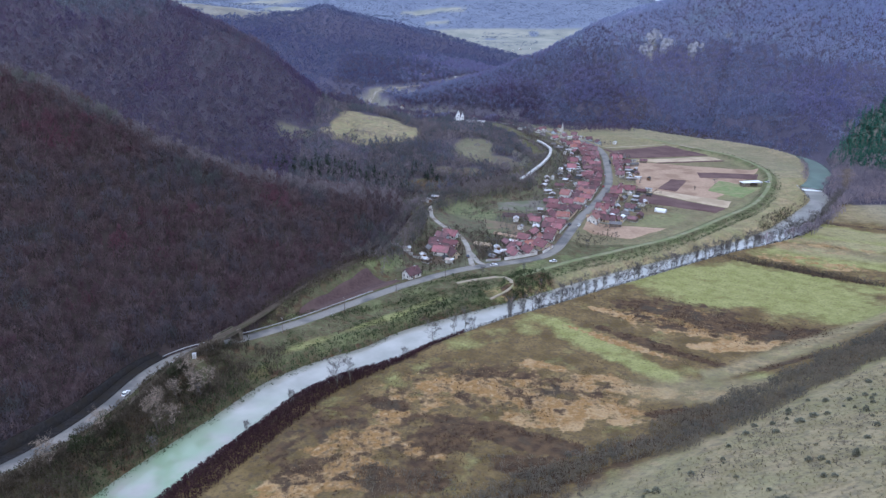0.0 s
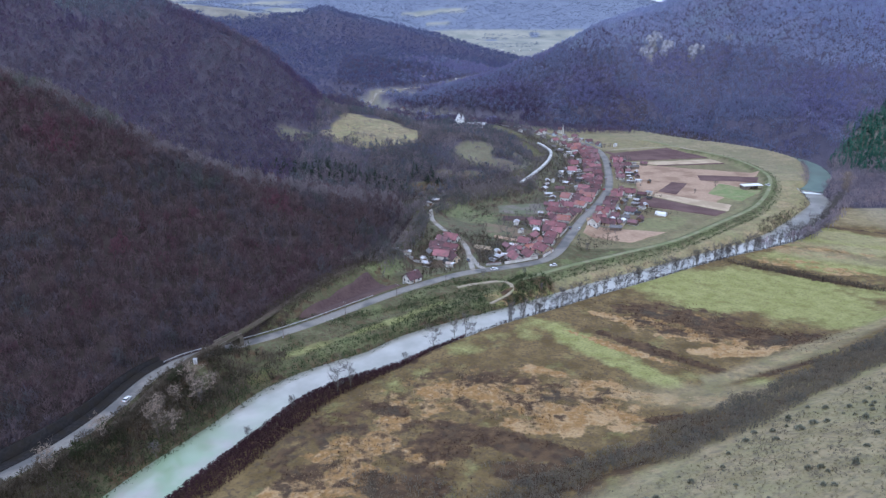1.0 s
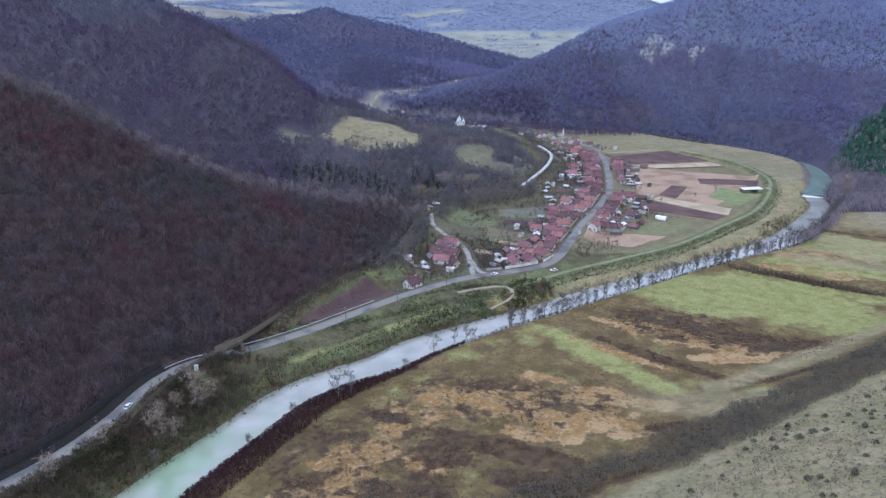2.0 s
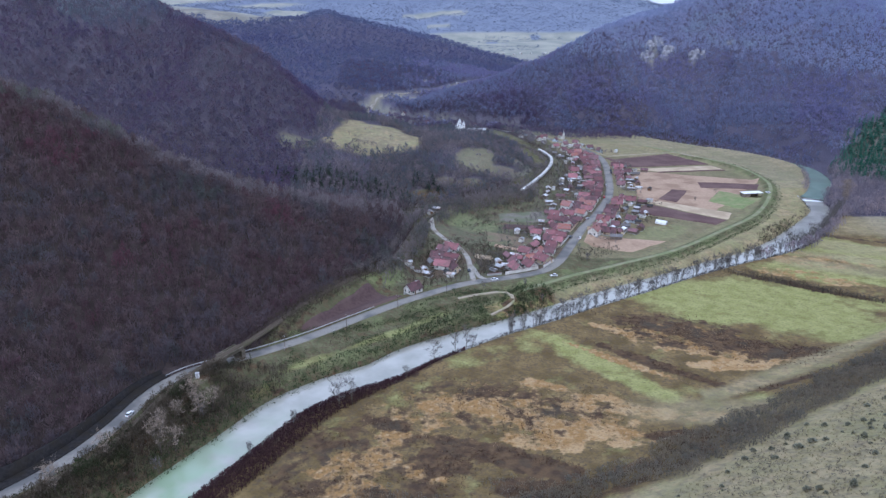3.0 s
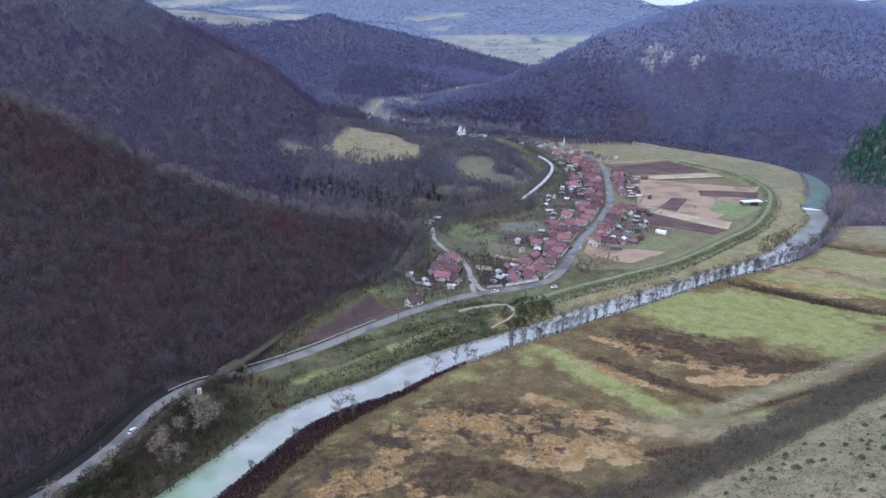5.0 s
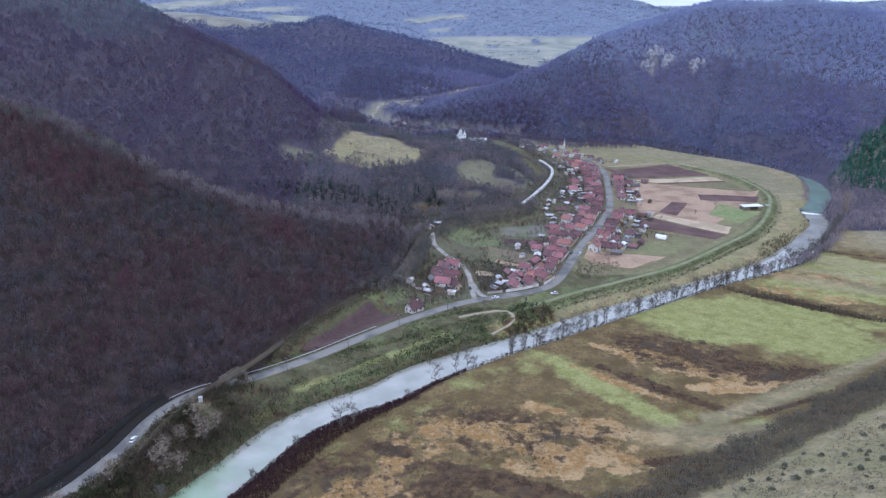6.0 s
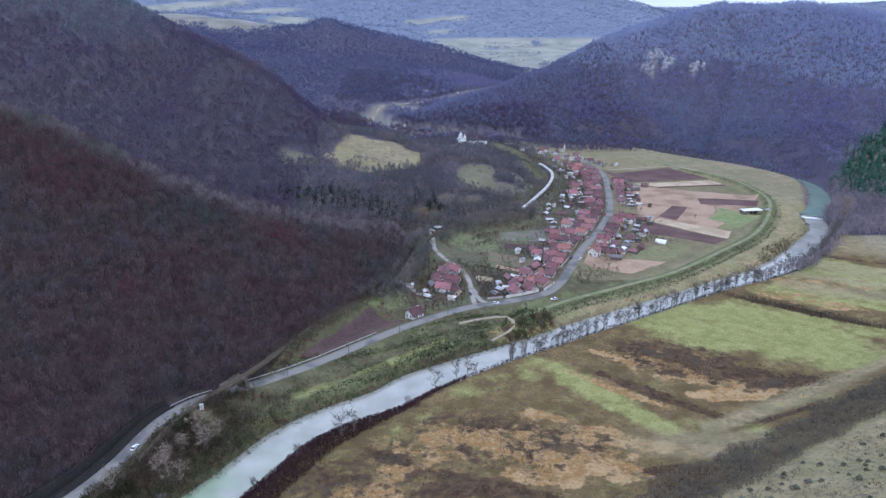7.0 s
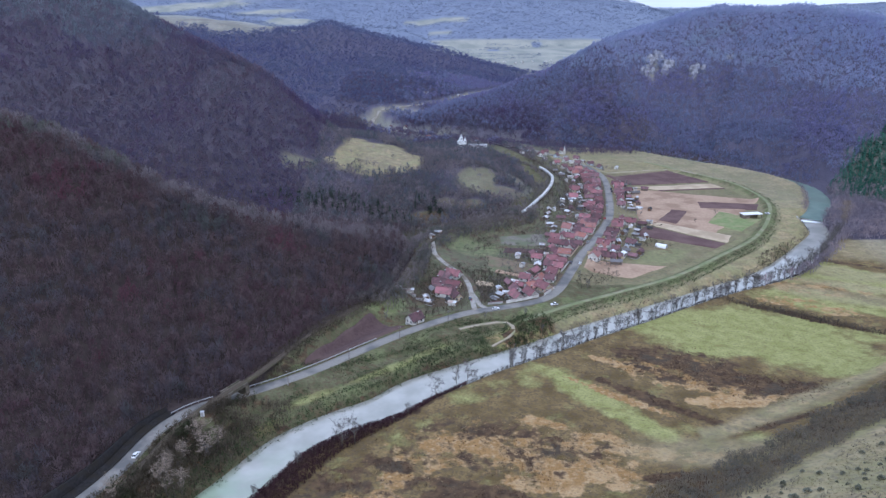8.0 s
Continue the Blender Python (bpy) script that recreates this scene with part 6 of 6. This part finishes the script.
yard_wall(126, 474, 134, 490, 2.0, m_wall, "white plastered yard wall round a farmyard")
yard_wall(60, 402.5, 68, 414, 2.0, m_wall, "white plastered wall along the street")
yard_wall(36, 391.5, 56, 400.5, 2.0, m_wall, "white plastered street wall between gables")
yard_wall(25, 390, 34, 392, 1.4, m_concrete, "low grey concrete wall by the road")
yard_wall(-31, 405, -14, 401, 1.6, m_concrete, "low pale concrete wall behind the yards")
yard_wall(76.5, 442, 85, 461, 1.9, m_wall, "white plastered wall along the village street")
yard_wall(88, 472, 102, 504, 1.9, m_wall_ochre, "ochre yard wall along the village street")

# white tunnel, haystack cover and farmyard clutter
tun = thing("polytunnel", "white plastic garden tunnel in a farmyard", "polytunnel", m=pose(160, 500, z_at(160, 500), 0, 0, 55))
part("cover", prism([(2.4 * math.cos(a), 2.6 * math.sin(a)) for a in np.linspace(0, math.pi, 11)], -4, 4), m_white, tun)
part("end_frame", prism([(2.55 * math.cos(a), 2.7 * math.sin(a)) for a in np.linspace(0, math.pi, 11)], -4.12, -4.0), m_zinc, tun)
tun = thing("polytunnel", "small white domed plastic cover beside the yard wall", "polytunnel", m=pose(129, 483, z_at(129, 483), 0, 0, 20))
part("cover", prism([(2.6 * math.cos(a), 2.8 * math.sin(a)) for a in np.linspace(0, math.pi, 11)], -2.5, 2.5), m_white, tun)
part("end_frame", prism([(2.7 * math.cos(a), 2.9 * math.sin(a)) for a in np.linspace(0, math.pi, 11)], -2.62, -2.5), m_zinc, tun)

# long open farm shed
fs = thing("farm_shed", "open farm shed with a long white roof among fields", "farm shed", m=pose(256, 573, z_at(256, 573), 0, 0, 8))
part("roof", box(-8.5, -3.5, 3.6, 8.5, 3.5, 3.95), m_white, fs)
part("wall", box(-8, 2.9, -0.3, 8, 3.2, 3.58), m_board, fs)
part("store", box(-8, -2.8, -0.3, -2.5, 2.85, 3.2), m_board, fs, "boarded store room")
for x in (-0.5, 3.5, 7.8):
    part("post", box(x - 0.15, -3.1, -0.3, x + 0.15, -2.8, 3.58), m_board, fs)

# ---------------------------------------------------------------- wooden poles along the road


def utility_pole(m):
    o = thing("utility_pole", "weathered wooden utility pole beside the road", "utility pole", "utility poles", m)
    bm = bmesh.new()
    bmesh.ops.create_cone(bm, cap_ends=True, segments=8, radius1=0.15, radius2=0.1, depth=8.5, matrix=Matrix.Translation((0, 0, 3.75)))
    part("pole", bm, m_board, o)
    part("crossarm", box(-0.8, -0.06, 7.2, 0.8, 0.06, 7.35), m_board, o)
    for x in (-0.65, 0.65):
        part("insulator", box(x - 0.06, -0.06, 7.35, x + 0.06, 0.06, 7.6), m_white, o)
    return o


pole = None
for y0, y1, off in ((300, 380, -5.2), (398, 560, 5.0)):
    for x, y, z, h in along(ROAD, y0, y1, 34, off):
        m = pose(x, y, z_at(x, y), 0, 0, math.degrees(h) - 90)
        pole = copy_thing(pole, m) if pole else utility_pole(m)

# ---------------------------------------------------------------- churches


def spire(r, z0, z1, x, y, sides=8):
    bm = bmesh.new()
    ring = [bm.verts.new((x + r * math.cos(2 * math.pi * i / sides), y + r * math.sin(2 * math.pi * i / sides), z0)) for i in range(sides)]
    mid = [bm.verts.new((x + 0.45 * r * math.cos(2 * math.pi * i / sides), y + 0.45 * r * math.sin(2 * math.pi * i / sides), z0 + 0.35 * (z1 - z0))) for i in range(sides)]
    top = bm.verts.new((x, y, z1))
    bm.faces.new(ring[::-1])
    for i in range(sides):
        j = (i + 1) % sides
        bm.faces.new((ring[i], ring[j], mid[j], mid[i]))
        bm.faces.new((mid[i], mid[j], top))
    return bm


zc = z_at(19, 800)
church = thing("church", "white church with three pointed towers on a knoll", "church", m=pose(19, 800, zc, 0, 0, 8))
church.scale = (0.72, 0.72, 0.72)
part("nave", gable(11, 20, 9, 4), m_white, church)
for s in (-1, 1):
    part("roof", roof_slab(11, 20, 9, 4, s), m_zinc, church, "pale metal roof")
for x, y, h in ((-4.2, -9.2, 15.0), (4.2, -9.2, 15.0), (0, 1.0, 17.0), (0, 9, 14)):
    t = part("tower", box(x - 1.9, y - 1.9, -0.5, x + 1.9, y + 1.9, h), m_white, church)
    part("spire", spire(2.5, h, h + 6, x, y), m_zinc, t, "pale metal spire")
    part("belfry_opening", box(x - 0.5, y - 1.96, h - 3.5, x + 0.5, y - 1.9, h - 1.2), m_glass, t, "dark belfry opening")
for y in (-4, 0, 4):
    window(church, 5.5, y, 3, 1.0, 3.0, "x", 1)
    window(church, -5.5, y, 3, 1.0, 3.0, "x", -1)
part("door", box(-1, -10.06, 0, 1, -10, 3), m_door, church)
hall = thing("parish_hall", "long low white building beside the church", "hall", m=pose(38, 806, z_at(38, 806), 0, 0, 82))
part("wall", gable(7, 20, 3.2, 1.6), m_white, hall)
for s in (-1, 1):
    part("roof", roof_slab(7, 20, 3.2, 1.6, s), m_zinc, hall)
for y in (-6, -2, 2, 6):
    window(hall, 3.5, y, 1.0, 1.1, 1.3, "x", 1)
    window(hall, -3.5, y, 1.0, 1.1, 1.3, "x", -1)

kirk = thing("church", "small village church with a slender grey steeple", "church", m=pose(139, 832, z_at(139, 832), 0, 0, 30))
kirk.scale = (0.5, 0.5, 0.72)
part("nave", gable(8, 14, 6, 4), m_wall, kirk)
for s in (-1, 1):
    part("roof", roof_slab(8, 14, 6, 4, s), m_tile_old, kirk)
t = part("tower", box(-1.6, -9.3, -0.5, 1.6, -6.9, 9), m_wall, kirk)
part("spire", spire(2.0, 9, 17, 0, -8.1), m_zinc, t, "grey metal spire")
for y in (-3, 1, 5):
    window(kirk, 4, y, 2, 0.9, 2.0, "x", 1)
    window(kirk, -4, y, 2, 0.9, 2.0, "x", -1)

# ---------------------------------------------------------------- rock outcrops
m_rock = mat("pale_limestone", (0.24, 0.24, 0.27), (0.38, 0.38, 0.41), 1.6, 0.95, (0.20, 0.195, 0.22), 4, bump=0.5)
rr = random.Random(3)
rocks = [(cx + rr.uniform(-0.7, 0.7) * s, cy + rr.uniform(-0.4, 0.4) * s, s * rr.uniform(0.28, 0.55)) for cx, cy, s in CLIFFS for _ in range(4)]
for cx, cy, size in rocks:
    bm = bmesh.new()
    bmesh.ops.create_icosphere(bm, subdivisions=3, radius=1.0)
    for v in bm.verts:
        k = 1 + 0.28 * noise.noise(v.co * 1.6 + Vector((cx, cy, 0))) + 0.16 * noise.noise(v.co * 4.5 + Vector((cy, cx, 3)))
        k += 0.10 * math.copysign(1, math.sin(v.co.z * 9 + 2 * noise.noise(v.co * 2)))
        v.co = Vector((v.co.x * k * size * 0.7, v.co.y * k * size * 0.5, v.co.z * k * size * 1.25))
    me = bpy.data.meshes.new("rock_outcrop")
    bm.to_mesh(me)
    bm.free()
    me.materials.append(m_rock)
    ob = new("rock_outcrop", me)
    ob.location = (cx, cy, z_at(cx, cy) + size * 0.3)
    tagged(ob, "pale limestone outcrop breaking out of the wood", "rock", "rock outcrops")

# ---------------------------------------------------------------- single trees
m_bark = mat("grey_bark", (0.10, 0.085, 0.07), (0.18, 0.155, 0.13), 0.4, 0.95, (0.13, 0.12, 0.09), 1.5)
m_twig = mat("grey_twigs", (0.10, 0.09, 0.088), (0.175, 0.158, 0.152), 1.0, 0.95, island=0.3)
m_twig_pale = mat("pale_twigs", (0.23, 0.18, 0.145), (0.33, 0.265, 0.21), 1.0, 0.95, island=0.3)


def limb(bm, a, b, ra, rb, sides=5):
    d = (b - a).normalized()
    u = d.orthogonal().normalized()
    w = d.cross(u)
    r = [[bm.verts.new(p + (u * math.cos(2 * math.pi * i / sides) + w * math.sin(2 * math.pi * i / sides)) * q) for i in range(sides)] for p, q in ((a, ra), (b, rb))]
    for i in range(sides):
        j = (i + 1) % sides
        bm.faces.new((r[0][i], r[0][j], r[1][j], r[1][i]))


def bare_tree(tall, spread, rnd, twig, label, m, stems_=1):
    """A leafless tree: tapered trunk, forking limbs and a crown of fine twigs."""
    o = thing("bare_tree", label, "tree", "river trees", m)
    trunk, twigs = bmesh.new(), bmesh.new()
    for s in range(stems_):
        lean = Vector((rnd.uniform(-0.25, 0.25), rnd.uniform(-0.25, 0.25), 1)) if stems_ > 1 else Vector((rnd.uniform(-0.08, 0.08), rnd.uniform(-0.08, 0.08), 1))
        p, r = Vector((0, 0, -0.3)), 0.02 * tall / math.sqrt(stems_)
        knots = []
        for i in range(5):
            q = p + Vector((lean.x * tall * 0.14 + rnd.uniform(-0.15, 0.15), lean.y * tall * 0.14 + rnd.uniform(-0.15, 0.15), tall * 0.15))
            limb(trunk, p, q, r, r * 0.8, 6)
            p, r = q, r * 0.8
            knots.append((p.copy(), r))
        for i, (k, kr) in enumerate(knots[1:] + [knots[-1]] * 2):
            for _ in range(2 if stems_ == 1 else 1):
                a = rnd.uniform(0, 2 * math.pi)
                e = k + Vector((math.cos(a) * spread * rnd.uniform(0.4, 0.75), math.sin(a) * spread * rnd.uniform(0.4, 0.75), tall * rnd.uniform(0.14, 0.3)))
                limb(trunk, k, e, kr * 0.6, kr * 0.22, 4)
                for _ in range(4):
                    t = rnd.uniform(0.35, 1)
                    b = k.lerp(e, t)
                    f = b + Vector((rnd.uniform(-1, 1), rnd.uniform(-1, 1), rnd.uniform(0.3, 1.2))).normalized() * spread * rnd.uniform(0.3, 0.55)
                    limb(trunk, b, f, kr * 0.2, 0.02, 3)
                    for _ in range(9):
                        b2 = b.lerp(f, rnd.uniform(0.2, 1))
                        g = b2 + Vector((rnd.uniform(-1, 1), rnd.uniform(-1, 1), rnd.uniform(-0.2, 1.1))).normalized() * spread * rnd.uniform(0.15, 0.4)
                        side = Vector((rnd.uniform(-1, 1), rnd.uniform(-1, 1), rnd.uniform(-1, 1))).normalized() * 0.05
                        twigs.faces.new([twigs.verts.new(c) for c in (b2 - side, b2 + side, g)])
    part("trunk", trunk, m_bark, o)
    part("crown", twigs, twig, o)
    return o


tr = random.Random(5)
kinds = {}


def plant(kind, x, y, scale=1.0):
    spec = {"tall": (10.5, 3.4, m_twig, "bare grey riverside tree standing on the bank", 1), "slim": (11.0, 2.2, m_twig, "slender bare alder leaning over the water", 2), "clump": (8.0, 2.8, m_twig, "many-stemmed bare willow at the water's edge", 4),
            "pale": (8.5, 3.2, m_twig_pale, "pale brown bare tree between road and river", 3), "old": (9.0, 4.4, m_twig, "broad bare old tree on the river bank", 1)}[kind]
    m = pose(x, y, z_at(x, y), 0, 0, tr.uniform(0, 360))
    if kind in kinds:
        o = copy_thing(kinds[kind], m)
    else:
        o = kinds[kind] = bare_tree(spec[0], spec[1], tr, spec[2], spec[3], m, spec[4])
    o.scale = (scale, scale, scale * tr.uniform(0.9, 1.15))
    return o


for k, x, y, s in (("clump", -72, 222, 0.7), ("clump", -59, 239, 0.75), ("old", -43, 251, 1.3), ("tall", -38, 254, 1.2), ("clump", -17, 276, 0.6), ("old", -5, 292, 1.15), ("tall", 5, 301, 1.05), ("tall", 10, 305, 1.15), ("clump", 13, 308, 0.9)):
    plant(k, x, y, s)
# the line of trees along the near bank
k_ = (RIVER[:, 0] > 18) & (RIVER[:, 0] < 300) & (RIVER[:, 1] < 540)
bank = RIVER[k_]
for i in range(len(bank) - 1):
    e = bank[i + 1, :2] - bank[i, :2]
    e /= np.linalg.norm(e)
    for _ in range(3):
        w = bank[i, 2] + tr.uniform(0.0, 2.4)
        x, y = bank[i, :2] + np.array([e[1], -e[0]]) * w + e * tr.uniform(0, 6)
        plant(tr.choice(("tall", "tall", "slim", "slim", "clump", "old", "tall")), x, y, tr.uniform(0.62, 1.12) + 0.12 * (x > 190))
for k, x, y, s in (("pale", -104, 222, 1.5), ("pale", -107, 229, 1.2), ("pale", -100, 225, 1.2), ("pale", -97, 243, 1.4), ("pale", -100, 249, 1.5), ("pale", -94, 250, 1.2), ("pale", -103, 240, 1.1), ("pale", -118, 210, 1.2), ("pale", -126, 192, 1.3), ("clump", -96, 244, 0.8), ("clump", -103, 215, 0.8), ("tall", -34, 372, 0.6), ("clump", 28, 400, 0.7),
                   ("clump", -8, 392, 0.7), ("tall", 86, 428, 0.7), ("clump", 90, 420, 0.7), ("tall", 112, 436, 0.5), ("clump", 22, 372, 0.6), ("clump", 46, 376, 0.6), ("clump", 54, 362, 0.5), ("old", 228, 577, 0.6), ("clump", 205, 560, 0.5), ("pale", 322, 552, 1.5), ("pale", 331, 566, 1.6), ("pale", 317, 541, 1.3), ("pale", 340, 585, 1.4)):
    plant(k, x, y, s)

# ---------------------------------------------------------------- junipers on the slope
m_juniper = mat("juniper_needles", (0.16, 0.168, 0.125), (0.26, 0.255, 0.19), 0.4, 0.95, island=0.3)


def juniper(rnd, m):
    o = thing("juniper_bush", "low dark juniper bush on the grassy slope", "bush", "junipers on the slope", m)
    bm, st = bmesh.new(), bmesh.new()
    for _ in range(260):
        d = Vector((rnd.gauss(0, 1), rnd.gauss(0, 1), abs(rnd.gauss(0, 1)))).normalized()
        c = Vector((d.x * 1.0, d.y * 1.0, d.z * 1.5)) * rnd.uniform(0.35, 1.0) ** 0.5
        u = Vector((rnd.uniform(-1, 1), rnd.uniform(-1, 1), rnd.uniform(-1, 1))).normalized() * 0.14
        bm.faces.new([bm.verts.new(q) for q in (c - u, c + u, c + d * 0.45 + Vector((0, 0, 0.2)))])
    for _ in range(4):
        limb(st, Vector((0, 0, -0.2)), Vector((rnd.uniform(-0.5, 0.5), rnd.uniform(-0.5, 0.5), 0.8)), 0.05, 0.02, 4)
    part("foliage", bm, m_juniper, o)
    part("stem", st, m_bark, o)
    return o


models = []
jr = np.random.RandomState(9)
jx, jy = scatter((55, 110, 250, 265), 4.0, jr, lambda x, y: (0.6 * x - 0.8 * y - 0.19 * (x - 54) > -107) * 0.32 * smooth(-0.7, 0.2, rough(x, y, 14, 58)))
for i, (x, y) in enumerate(zip(jx, jy)):
    m = pose(x, y, z_at(x, y) - 0.05, 0, 0, tr.uniform(0, 360))
    if len(models) < 3:
        models.append(juniper(tr, m))
        o = models[-1]
    else:
        o = copy_thing(models[i % 3], m)
    s = tr.uniform(0.35, 0.8) + 0.4 * tr.random() ** 3
    o.scale = (s * tr.uniform(0.8, 1.6), s * tr.uniform(0.8, 1.3), s * tr.uniform(0.7, 1.25))
